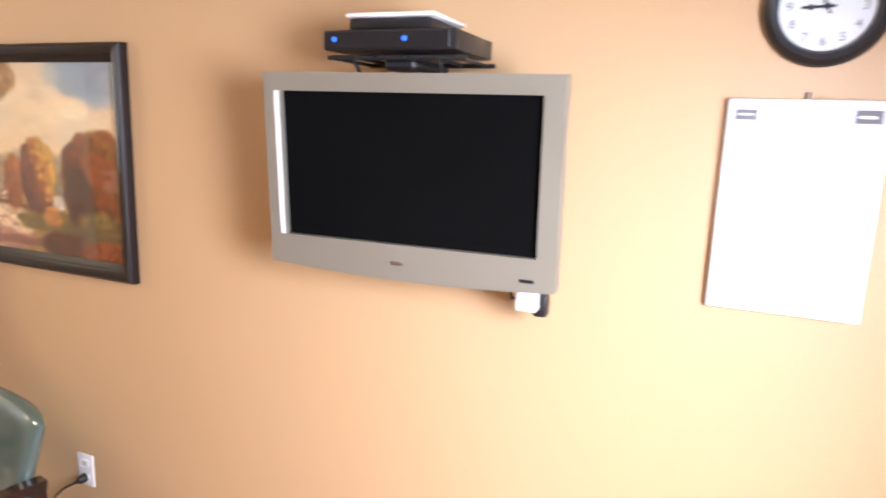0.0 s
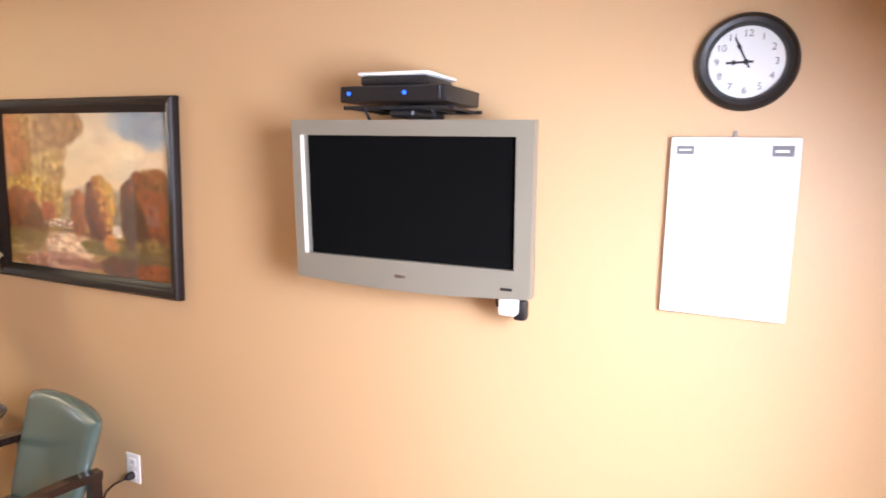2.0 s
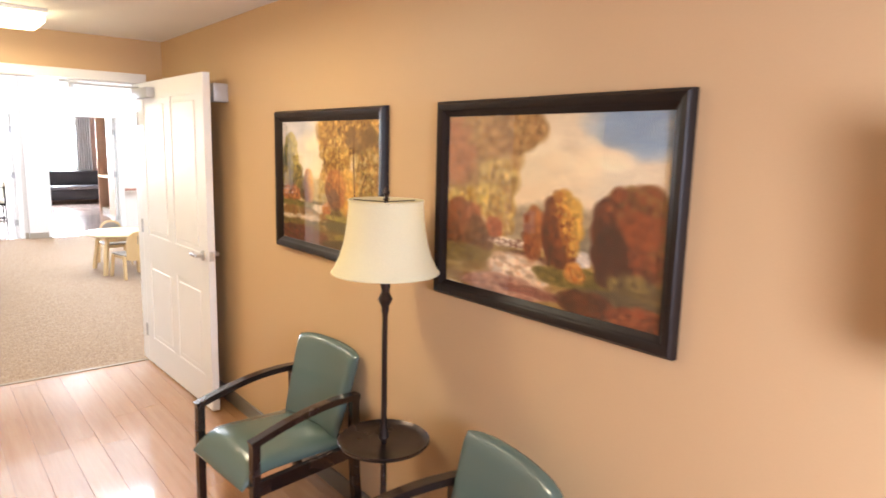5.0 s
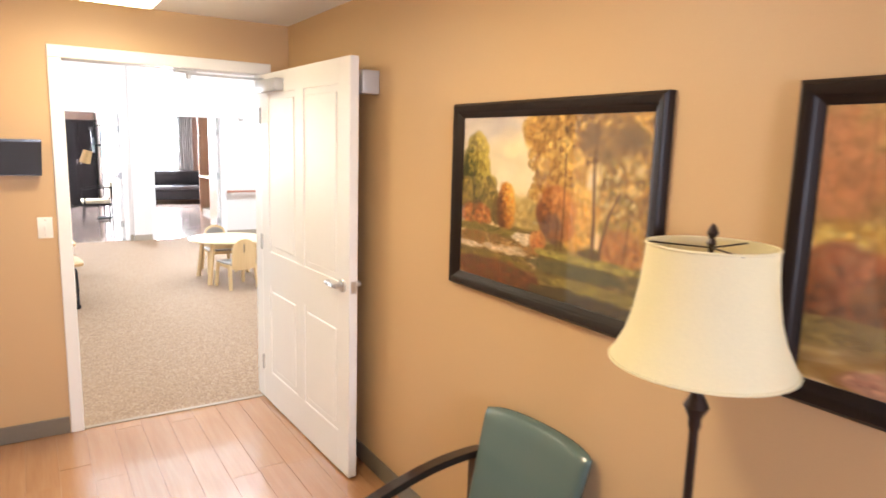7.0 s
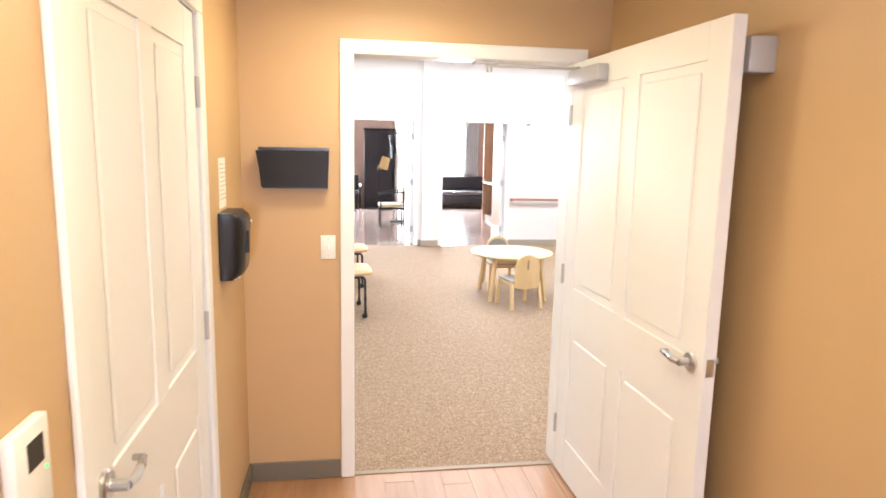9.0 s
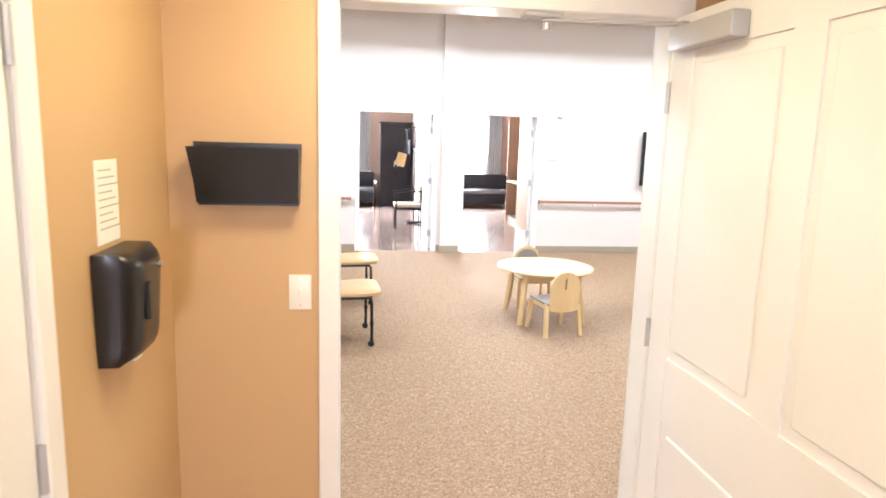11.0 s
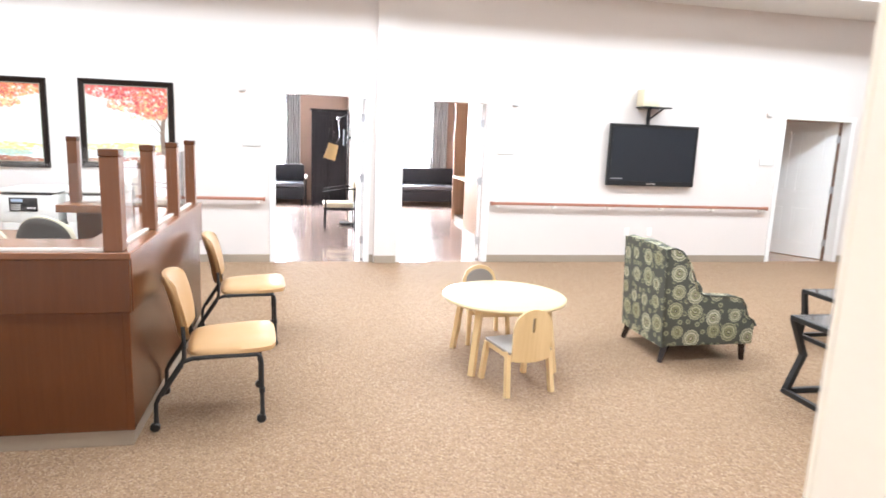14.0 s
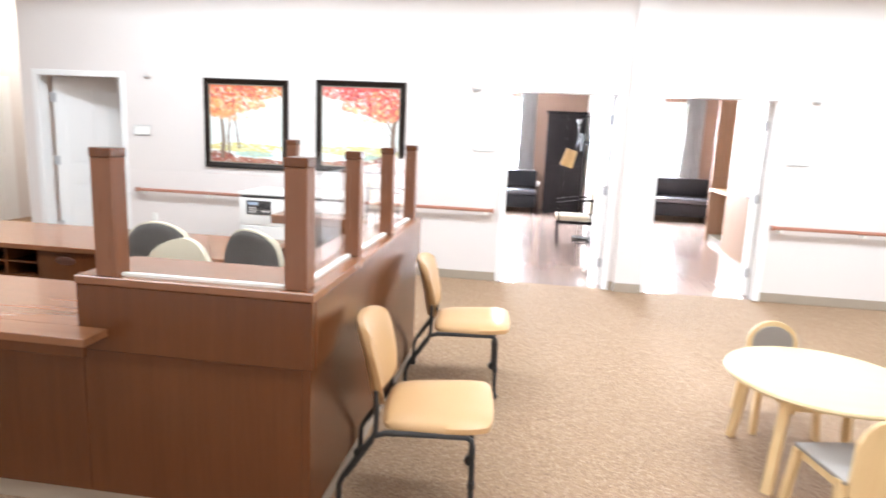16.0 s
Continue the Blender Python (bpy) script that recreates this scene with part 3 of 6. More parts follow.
def leaf_art(flip, seed):
    p = Canvas(1.0, seed, (232, 244, 242), (250, 248, 240), 150)
    # lifts the colours, so the glare over these pictures is painted in
    p.gain, p.deep = 0.95, 0.85
    x = (lambda q: 1 - q) if flip else (lambda q: q)
    p.mass(0.5, 0.33, 0.5, 0.05, 40, 0.07, [(222, 240, 238), (234, 244, 242)], 0.5, 0.4)
    p.mass(0.5, 0.20, 0.55, 0.06, 160, 0.035, [(232, 214, 112), (226, 204, 96), (206, 206, 130), (240, 226, 150)], 0.75, 0.3)
    p.mass(x(0.6) if not flip else 0.55, 0.125, 0.25, 0.035, 90, 0.03, [(150, 206, 206), (176, 208, 190), (206, 206, 160)], 0.7, 0.35)
    p.mass(0.5, 0.03, 0.55, 0.045, 190, 0.024, [(176, 74, 60), (150, 66, 56), (190, 120, 76), (132, 84, 66)], 0.7, 0.45)
    p.mass(x(0.12), 0.08, 0.2, 0.07, 90, 0.022, [(150, 56, 52), (126, 70, 52), (176, 92, 64)], 0.7, 0.6)
    if flip:
        trunks = [([(0.93, 0.14), (0.915, 0.35), (0.93, 0.55), (0.97, 0.75)], 0.032, 0.016), ([(0.915, 0.44), (0.85, 0.56), (0.76, 0.65), (0.66, 0.72)], 0.016, 0.006),
                  ([(0.91, 0.38), (0.84, 0.46), (0.77, 0.52)], 0.009, 0.003), ([(0.94, 0.55), (0.99, 0.66)], 0.014, 0.008)]
    else:
        trunks = [([(0.17, 0.07), (0.19, 0.3), (0.17, 0.5), (0.14, 0.7)], 0.028, 0.014), ([(0.26, 0.12), (0.255, 0.35), (0.28, 0.6)], 0.018, 0.010),
                  ([(0.40, 0.20), (0.375, 0.38), (0.35, 0.6)], 0.018, 0.006), ([(0.26, 0.42), (0.33, 0.54), (0.38, 0.62)], 0.007, 0.004)]
    for line, a, b in trunks:
        p.stroke(line, a, b, (116, 92, 76), 0.95)
    warm = [(216, 44, 52), (232, 84, 74), (238, 120, 84)] if flip else [(226, 70, 50), (238, 130, 62), (244, 172, 90)]
    p.mass(0.5, 0.94, 0.56, 0.12, 300, 0.026, warm, 0.75)
    p.mass(x(0.16), 0.78, 0.26, 0.20, 260, 0.024, warm + [(244, 178, 96)], 0.75)
    p.mass(x(0.45), 0.76, 0.30, 0.10, 110, 0.022, warm + [(248, 200, 120), (250, 216, 160)], 0.7)
    p.mass(x(0.30), 0.60, 0.26, 0.06, 40, 0.016, [(246, 190, 120), (240, 140, 96)], 0.5)
    p.mass(0.5, 0.90, 0.52, 0.14, 90, 0.014, [(250, 226, 214), (246, 190, 176), (252, 240, 232)], 0.75)
    p.mass(x(0.3), 0.88, 0.4, 0.14, 60, 0.016, [(176, 30, 44), (190, 46, 50)], 0.6)
    p.mass(0.5, 0.985, 0.55, 0.03, 60, 0.022, warm[:2], 0.6)
    return p


ROADART, PONDART = (road_art(), painted_mat("painting_of_road")), (pond_art(), painted_mat("painting_of_pond"))
TREEART_A, TREEART_B = (leaf_art(False, 5), painted_mat("painting_of_orange_trees")), (leaf_art(True, 9), painted_mat("painting_of_red_tree"))


def canvas_mesh(art, w, h, z0, z1):
    """A board with the painting on its front."""
    p, mat = art
    nx, ny = p.w, p.h
    xs, ys = np.linspace(-w / 2, w / 2, nx), np.linspace(-h / 2, h / 2, ny)
    verts = [(x, y, z1) for y in ys for x in xs] + [(x, y, z0) for x, y in ((-w / 2, -h / 2), (w / 2, -h / 2), (w / 2, h / 2), (-w / 2, h / 2))]
    faces = [(j * nx + i, j * nx + i + 1, (j + 1) * nx + i + 1, (j + 1) * nx + i) for j in range(ny - 1) for i in range(nx - 1)]
    k = nx * ny
    faces += [(k + 3, k + 2, k + 1, k), tuple([k, k + 1] + list(range(nx - 1, -1, -1))), tuple([k + 2, k + 3] + [(ny - 1) * nx + i for i in range(nx)]),
              tuple([k + 1, k + 2] + [j * nx + nx - 1 for j in range(ny - 1, -1, -1)]), tuple([k + 3, k] + [j * nx for j in range(ny)])]
    me = bpy.data.meshes.new("canvas")
    me.from_pydata(verts, [], faces)
    lay = me.attributes.new("paint", "FLOAT_COLOR", "POINT")
    rgba = np.ones((len(verts), 4), np.float32) * 0.5
    rgba[:k, :3] = p.linear().reshape(-1, 3)
    lay.data.foreach_set("color", rgba.ravel())
    me.materials.append(mat)
    return me

# ---- mesh helpers ----


def bx(bm, a, b, bev=0.0, seg=1, m=None):
    """A box between two corners, its edges rounded by bev."""
    lo = [min(p, q) for p, q in zip(a, b)]
    hi = [max(p, q) for p, q in zip(a, b)]
    vs = [bm.verts.new((x, y, z)) for x in (lo[0], hi[0]) for y in (lo[1], hi[1]) for z in (lo[2], hi[2])]
    fs = [bm.faces.new([vs[i] for i in q]) for q in ((0, 1, 3, 2), (4, 6, 7, 5), (0, 4, 5, 1), (2, 3, 7, 6), (0, 2, 6, 4), (1, 5, 7, 3))]
    if bev:
        es = list({e for f in fs for e in f.edges})
        out = bmesh.ops.bevel(bm, geom=es, offset=bev, segments=seg, profile=0.5, affect="EDGES")
        vs = list({v for f in out["faces"] for v in f.verts})
        vs = list({v for w in vs for e in w.link_edges for v in e.verts})
    if m is not None:
        for v in vs:
            v.co = m @ v.co
    return bm


def tube(bm, pts, r, seg=10, closed=False):
    """A rod along a line of points; r is one radius or one for each point."""
    pts = [Vector(p) for p in pts]
    rs = r if isinstance(r, (list, tuple)) else [r] * len(pts)
    rings, side = [], None
    for i, p in enumerate(pts):
        a, b = pts[max(0, i - 1)], pts[min(len(pts) - 1, i + 1)]
        d = (b - a).normalized()
        if side is None:
            side = d.cross(Vector((0, 0, 1)) if abs(d.z) < 0.9 else Vector((1, 0, 0))).normalized()
        side = (side - d * side.dot(d)).normalized()
        up = d.cross(side)
        rings.append([bm.verts.new(p + (side * math.cos(k * math.tau / seg) + up * math.sin(k * math.tau / seg)) * rs[i]) for k in range(seg)])
    for a, b in zip(rings, rings[1:]):
        for k in range(seg):
            bm.faces.new((a[k], a[(k + 1) % seg], b[(k + 1) % seg], b[k]))
    bm.faces.new(rings[0][::-1])
    bm.faces.new(rings[-1])
    return bm


def bar(bm, pts, w, h, up=(0, 0, 1)):
    """A rectangular rod along a line of points, w wide and h high."""
    pts, up, rings = [Vector(p) for p in pts], Vector(up), []
    for i, p in enumerate(pts):
        d = (pts[min(len(pts) - 1, i + 1)] - pts[max(0, i - 1)]).normalized()
        s = d.cross(up).normalized() * (w / 2)
        n = s.cross(d).normalized() * (h / 2)
        rings.append([bm.verts.new(p + q) for q in (s + n, s - n, -s - n, -s + n)])
    for a, b in zip(rings, rings[1:]):
        for k in range(4):
            bm.faces.new((a[k], a[(k + 1) % 4], b[(k + 1) % 4], b[k]))
    bm.faces.new(rings[0][::-1])
    bm.faces.new(rings[-1])
    bmesh.ops.recalc_face_normals(bm, faces=bm.faces)
    return bm


def lathe(bm, profile, seg=28, at=(0, 0, 0), m=None):
    """A turned form: (radius, height) from bottom to top about the upright through at."""
    rings = []
    for r, z in profile:
        ring = [Vector((at[0] + r * math.cos(k * math.tau / seg), at[1] + r * math.sin(k * math.tau / seg), at[2] + z)) for k in range(seg)]
        rings.append([bm.verts.new(m @ q if m else q) for q in ring])
    for a, b in zip(rings, rings[1:]):
        for k in range(seg):
            bm.faces.new((a[k], a[(k + 1) % seg], b[(k + 1) % seg], b[k]))
    if profile[0][0] > 1e-6:
        bm.faces.new(rings[0][::-1])
    if profile[-1][0] > 1e-6:
        bm.faces.new(rings[-1])
    return bm


def sheet(bm, front, back, nu=10, nv=10):
    """A closed body between two curved faces given as functions of u and v, 0 to 1."""
    f = [[bm.verts.new(front(i / nu, j / nv)) for j in range(nv + 1)] for i in range(nu + 1)]
    b = [[bm.verts.new(back(i / nu, j / nv)) for j in range(nv + 1)] for i in range(nu + 1)]
    for i in range(nu):
        for j in range(nv):
            bm.faces.new((f[i][j], f[i + 1][j], f[i + 1][j + 1], f[i][j + 1]))
            bm.faces.new((b[i][j], b[i][j + 1], b[i + 1][j + 1], b[i + 1][j]))
    for i in range(nu):
        bm.faces.new((f[i][0], b[i][0], b[i + 1][0], f[i + 1][0]))
        bm.faces.new((f[i][nv], f[i + 1][nv], b[i + 1][nv], b[i][nv]))
    for j in range(nv):
        bm.faces.new((f[0][j], f[0][j + 1], b[0][j + 1], b[0][j]))
        bm.faces.new((f[nu][j], b[nu][j], b[nu][j + 1], f[nu][j + 1]))
    bmesh.ops.recalc_face_normals(bm, faces=bm.faces)
    return bm


def prism(bm, outline, axis_from, axis_to, place):
    """An outline of (a, b) pairs pushed from one depth to another; place(a, b, d) gives the point."""
    lo = [bm.verts.new(place(a, b, axis_from)) for a, b in outline]
    hi = [bm.verts.new(place(a, b, axis_to)) for a, b in outline]
    n = len(outline)
    bm.faces.new(lo[::-1])
    bm.faces.new(hi)
    for k in range(n):
        bm.faces.new((lo[k], lo[(k + 1) % n], hi[(k + 1) % n], hi[k]))
    bmesh.ops.recalc_face_normals(bm, faces=bm.faces)
    return bm


def mesh_of(name, bm, material, sharp=35, uv=None):
    me = bpy.data.meshes.new(name)
    if uv:
        layer = bm.loops.layers.uv.new("uv")
        for f in bm.faces:
            for l in f.loops:
                l[layer].uv = uv(l.vert.co, f.normal)
    bm.to_mesh(me)
    bm.free()
    me.polygons.foreach_set("use_smooth", [True] * len(me.polygons))
    me.set_sharp_from_angle(angle=radians(sharp))
    me.materials.append(material)
    return me


BASE = {}


def thing(name, m, label, category, group="", kind=""):
    ob = new(name)
    ob.empty_display_size = 0.1
    ob.matrix_world = m
    BASE[ob.name] = m
    return tagged(ob, label, category, group, kind)


def part(name, bm, material, parent, label="", sharp=35, uv=None):
    """One mesh under a thing or a part, in the thing's own coordinates."""
    ob = new(name, mesh_of(name, bm, material, sharp, uv))
    ob.parent = parent
    return tagged(ob, label)


def solid(name, bm, material, label, category, kind="", group="", sharp=35):
    return tagged(new(name, mesh_of(name, bm, material, sharp)), label, category, group, kind)


def B():
    return bmesh.new()


def box(a, b, bev=0.0, seg=1):
    return bx(B(), a, b, bev, seg)


def on_east(y, z):
    """Local x along the wall to the viewer's right, y up, z out of the wall at x = 0."""
    return Matrix(((0, 0, -1, 0), (-1, 0, 0, y), (0, 1, 0, z), (0, 0, 0, 1)))


def on_north(x, z, y):
    return Matrix(((1, 0, 0, x), (0, 0, -1, y), (0, 1, 0, z), (0, 0, 0, 1)))


def on_west(x, y, z):
    return Matrix(((0, 0, 1, x), (1, 0, 0, y), (0, 1, 0, z), (0, 0, 0, 1)))


def wall_bm(axis, a0, a1, d0, d1, z1, openings=(), z0=0.0, bm=None):
    """A wall along x or y from a0 to a1, between depths d0 and d1, with openings (from, to, bottom, top)."""
    bm = bm or B()

    def put(p, q, lo, hi):
        if q - p > 1e-4 and hi - lo > 1e-4:
            bx(bm, (p, d0, lo) if axis == "x" else (d0, p, lo), (q, d1, hi) if axis == "x" else (d1, q, hi))
    at = a0
    for p, q, lo, hi in sorted(openings):
        put(at, p, z0, z1)
        put(p, q, z0, lo)
        put(p, q, hi, z1)
        at = q
    put(at, a1, z0, z1)
    return bm


def text_mesh(word, size, depth=0.0004):
    cu = bpy.data.curves.new("text", "FONT")
    cu.body, cu.size, cu.extrude, cu.align_x, cu.align_y = word, size, depth, "CENTER", "CENTER"
    tmp = new("text", cu)
    bpy.context.view_layer.update()
    me = bpy.data.meshes.new_from_object(tmp.evaluated_get(bpy.context.evaluated_depsgraph_get()))
    bpy.data.objects.remove(tmp)
    bpy.data.curves.remove(cu)
    return me


# ---- plan ----
H, LH, F = 2.435, 3.515, 7.66          # ceilings of the small room and the lounge, face of the lounge's long wall
OPEN = (-1.275, -0.175)                # doorway between room and lounge
DT = 2.135
FD = [(-6.96, -5.76), (-1.33, -0.09), (0.255, 1.495), (5.78, 7.02)]   # outer edges of the casings in the long wall
FT = 2.155
S = "structure"

solid("wall_east", wall_bm("y", -6.75, 0.0, 0.0, 0.12, H), ORANGE, "warm orange painted plaster wall behind the pictures", "wall", S)
bm = wall_bm("x", -1.79, 0.12, 0.0, 0.06, H, [(*OPEN, 0, DT)])
solid("wall_north", bm, ORANGE, "warm orange painted wall with an open doorway", "wall", S)
bm = wall_bm("x", -8.88, 9.5, 0.06, 0.12, LH + 1.0, [(*OPEN, 0, DT)])
solid("wall_lounge_south", bm, CREAM, "cream painted lounge wall with a doorway", "wall", S)
LD = (-1.93, -0.86)                    # door in the near west wall
bm = wall_bm("y", -2.75, 0.0, -1.91, -1.79, H, [(*LD, 0, 2.135)])
solid("wall_west_near", bm, ORANGE, "warm orange wall with a closed white door", "wall", S)
solid("wall_jog", wall_bm("x", -4.4, -1.91, -2.75, -2.63, H), ORANGE, "orange painted return wall of the room", "wall", S)
solid("wall_west", wall_bm("y", -6.75, -2.63, -4.52, -4.4, H), ORANGE, "orange painted side wall of the room", "wall", S)
WIN = (-3.35, -0.75, 0.85, 2.15)
bm = wall_bm("x", -4.4, 0.0, -6.75, -6.59, H, [WIN])
solid("wall_south", bm, ORANGE, "orange painted wall with a wide window", "wall", S)
solid("wall_closet_back", wall_bm("y", -2.63, 0.0, -2.1, -2.04, H), ORANGE, "plain wall behind the closed door", "wall", S)
solid("ceiling", box((-4.52, -6.75, H), (0.12, 0.0, H + 0.08)), CEIL, "off-white painted plaster ceiling", "ceiling", S)

TRAY = (-6.4, 8.0, 1.0, 6.6)
bm = B()
bx(bm, (-8.88, 0.12, LH), (9.5, TRAY[2], LH + 0.08))
bx(bm, (-8.88, TRAY[3], LH), (9.5, F + 6, LH + 0.08))
bx(bm, (-8.88, TRAY[2], LH), (TRAY[0], TRAY[3], LH + 0.08))
bx(bm, (TRAY[1], TRAY[2], LH), (9.5, TRAY[3], LH + 0.08))
for a, b in (((TRAY[0] - 0.06, TRAY[2] - 0.06, LH + 0.08), (TRAY[1] + 0.06, TRAY[2], LH + 0.8)), ((TRAY[0] - 0.06, TRAY[3], LH + 0.08), (TRAY[1] + 0.06, TRAY[3] + 0.06, LH + 0.8)),
             ((TRAY[0] - 0.06, TRAY[2], LH + 0.08), (TRAY[0], TRAY[3], LH + 0.8)), ((TRAY[1], TRAY[2], LH + 0.08), (TRAY[1] + 0.06, TRAY[3], LH + 0.8)),
             ((TRAY[0] - 0.06, TRAY[2] - 0.06, LH + 0.8), (TRAY[1] + 0.06, TRAY[3] + 0.06, LH + 0.86))):
    bx(bm, a, b)
solid("ceiling_lounge", bm, CEIL, "white lounge ceiling with a raised tray", "ceiling", S)
# panels added out of view, where the lounge lamps hang
for cx, cy in PANELS:
    pl = thing("ceiling_light_panel", pose(cx, cy, LH + 0.8), "unseen light panel added in the raised ceiling", "ceiling light", "tray lights")
    part("frame", box((-1.85, -0.4, -0.04), (1.85, 0.4, 0), 0.005), TRIM, pl)
    part("diffuser", box((-1.8, -0.35, -0.05), (1.8, 0.35, -0.042)), PANELGLOW, pl, "glowing diffuser")

bm = wall_bm("x", -7.12, 9.5, F, F + 0.14, LH, [(a + 0.055, b - 0.055, 0, FT - 0.055) for a, b in FD])
solid("wall_lounge_north", bm, CREAM, "tall cream wall with four doorways", "wall", S)
solid("pilaster", box((-0.035, F - 0.07, 0), (0.25, F + 0.001, LH - 0.002)), CREAM, "cream pilaster between two doorways", "wall", S)
solid("wall_lounge_east", wall_bm("y", 0.12, F, 9.5, 9.62, LH), CREAM, "cream end wall of the lounge", "wall", S)
solid("wall_corridor", wall_bm("y", 0.12, 13.6, -9.0, -8.88, LH), CREAM, "cream corridor wall", "wall", S)
solid("wall_corridor_east", wall_bm("y", F + 0.14, 13.6, -7.12, -7.0, LH), CREAM, "cream corridor side wall", "wall", S)
solid("wall_corridor_end", wall_bm("x", -8.88, -7.12, 13.48, 13.6, LH), CREAM, "cream wall at the corridor end", "wall", S)

# far rooms behind the long wall
RB = 14.85
WA, WB = (-2.9, -1.05, 0.85, 2.4), (0.35, 2.05, 0.85, 2.4)
bm = wall_bm("x", -7.0, 9.5, RB, RB + 0.15, 2.75, [WA, WB])
solid("wall_far_rooms_north", bm, SHADEDORANGE, "orange outer wall, browned for its shade, with two windows", "wall", S)
bm = wall_bm("x", -7.0, 9.5, F + 0.141, F + 0.16, 2.7, [(a + 0.055, b - 0.055, 0, FT - 0.055) for a, b in FD])
solid("wall_far_rooms_south", bm, SHADEDORANGE, "orange inner wall, browned for its shade, with doorways", "wall", S)
for nm, x0, x1 in (("wall_partition_a", -3.62, -3.5), ("wall_partition_b", 0.03, 0.14), ("wall_partition_c", 2.72, 2.84), ("wall_partition_d", 5.0, 5.12), ("wall_partition_e", 8.2, 8.32), ("wall_partition_f", -5.3, -5.18)):
    mt = CREAM if nm == "wall_partition_b" else SHADEDORANGE
    solid(nm, wall_bm("y", F + 0.16, RB, x0, x1, 2.7), mt, "painted partition wall between two rooms", "wall", S)
solid("ceiling_far_rooms", box((-7.0, F + 0.14, 2.7), (9.5, RB, 2.78)), CEIL, "off-white ceiling of the far rooms", "ceiling", S)

# ground, floors
solid("ground", box((-400, -400, -0.30), (400, 400, -0.15)), OUTSIDE, "green ground outside the windows", "ground", S)
solid("floor_lounge", box((-9.0, 0.03, -0.12), (9.62, F + 0.03, 0.0)), CARPET, "speckled tan loop-pile carpet", "carpet", S)
solid("floor_corridor", box((-9.0, F + 0.03, -0.12), (-7.0, 13.6, 0.0)), CARPET, "speckled tan corridor carpet", "carpet", S)


def cornered(bm, a0, a1, axis, face, out, h=0.1, t=0.012):
    lo, hi = sorted((face, face + out * t))
    if axis == "x":
        bx(bm, (a0, lo, 0), (a1, hi, h), 0.004)
    else:
        bx(bm, (lo, a0, 0), (hi, a1, h), 0.004)


bm = B()
cornered(bm, -6.58, -0.02, "y", 0, -1)
cornered(bm, -1.78, OPEN[0] - 0.06, "x", 0, -1)
cornered(bm, -0.79, 0.0, "y", -1.79, 1)
cornered(bm, -2.75, -2.0, "y", -1.79, 1)
cornered(bm, -4.39, 0.0, "x", -6.59, 1)
solid("baseboard", bm, VINYL, "dark taupe vinyl cove baseboard", "baseboard", S)
bm = B()
edges = [-7.12] + [q for ab in FD for q in ab] + [9.5]
for a, b in zip(edges[::2], edges[1::2]):
    if a < 0 < b:
        cornered(bm, -0.09, -0.037, "x", F, -1)
        cornered(bm, -0.035, 0.25, "x", F - 0.07, -1)
    else:
        cornered(bm, a, b, "x", F, -1)
cornered(bm, 0.12, 7.6, "y", 9.5, -1)
solid("baseboard_lounge", bm, VINYL2, "taupe vinyl baseboard along the lounge wall", "baseboard", S)


def casing(name, m, w, h, depth, mat=TRIM, cw=0.055, both=True):
    """A door frame about an opening w wide, its inner face at local z = 0 and its lining going back by depth."""
    fr = thing(name, m, "white painted door frame with flat casing", "door frame", kind=S)
    sides = (0, 1) if both else (0,)
    for s in sides:
        z0, z1 = (0.0, 0.016) if s == 0 else (-depth - 0.016, -depth)
        part("casing_side", box((-w / 2 - cw, 0, z0), (-w / 2 + 0.012, h - 0.012, z1), 0.004), mat, fr)
        part("casing_side", box((w / 2 - 0.012, 0, z0), (w / 2 + cw, h - 0.012, z1), 0.004), mat, fr)
        part("casing_head", box((-w / 2 - cw, h - 0.012, z0), (w / 2 + cw, h + cw, z1), 0.004), mat, fr)
    part("jamb", box((-w / 2, 0, -depth), (-w / 2 + 0.012, h - 0.012, 0)), mat, fr)
    part("jamb", box((w / 2 - 0.012, 0, -depth), (w / 2, h - 0.012, 0)), mat, fr)
    part("head_jamb", box((-w / 2, h - 0.012, -depth), (w / 2, h, 0)), mat, fr)
    return fr


def lever(parent, x, y, z, side=1, turn=1):
    """A lever handle on a leaf's face at local z; side is the way it stands out, turn the way it points."""
    bm = B()
    rot = Matrix.Translation((x, y, z)) @ (Matrix.Identity(4) if side > 0 else Matrix.Rotation(math.pi, 4, "X"))
    lathe(bm, [(0.034, 0), (0.034, 0.008), (0.03, 0.012), (0.013, 0.014), (0.013, 0.048), (0.0, 0.05)], 20, m=rot)
    s = side
    tube(bm, [(x, y, z + s * 0.045), (x + turn * 0.03, y, z + s * 0.052), (x + turn * 0.075, y + 0.004, z + s * 0.05), (x + turn * 0.115, y + 0.002, z + s * 0.042), (x + turn * 0.12, y, z + s * 0.02)], [0.011, 0.011, 0.010, 0.009, 0.008], 10)
    return part("lever_handle", bm, STEEL, parent, "satin steel lever handle")


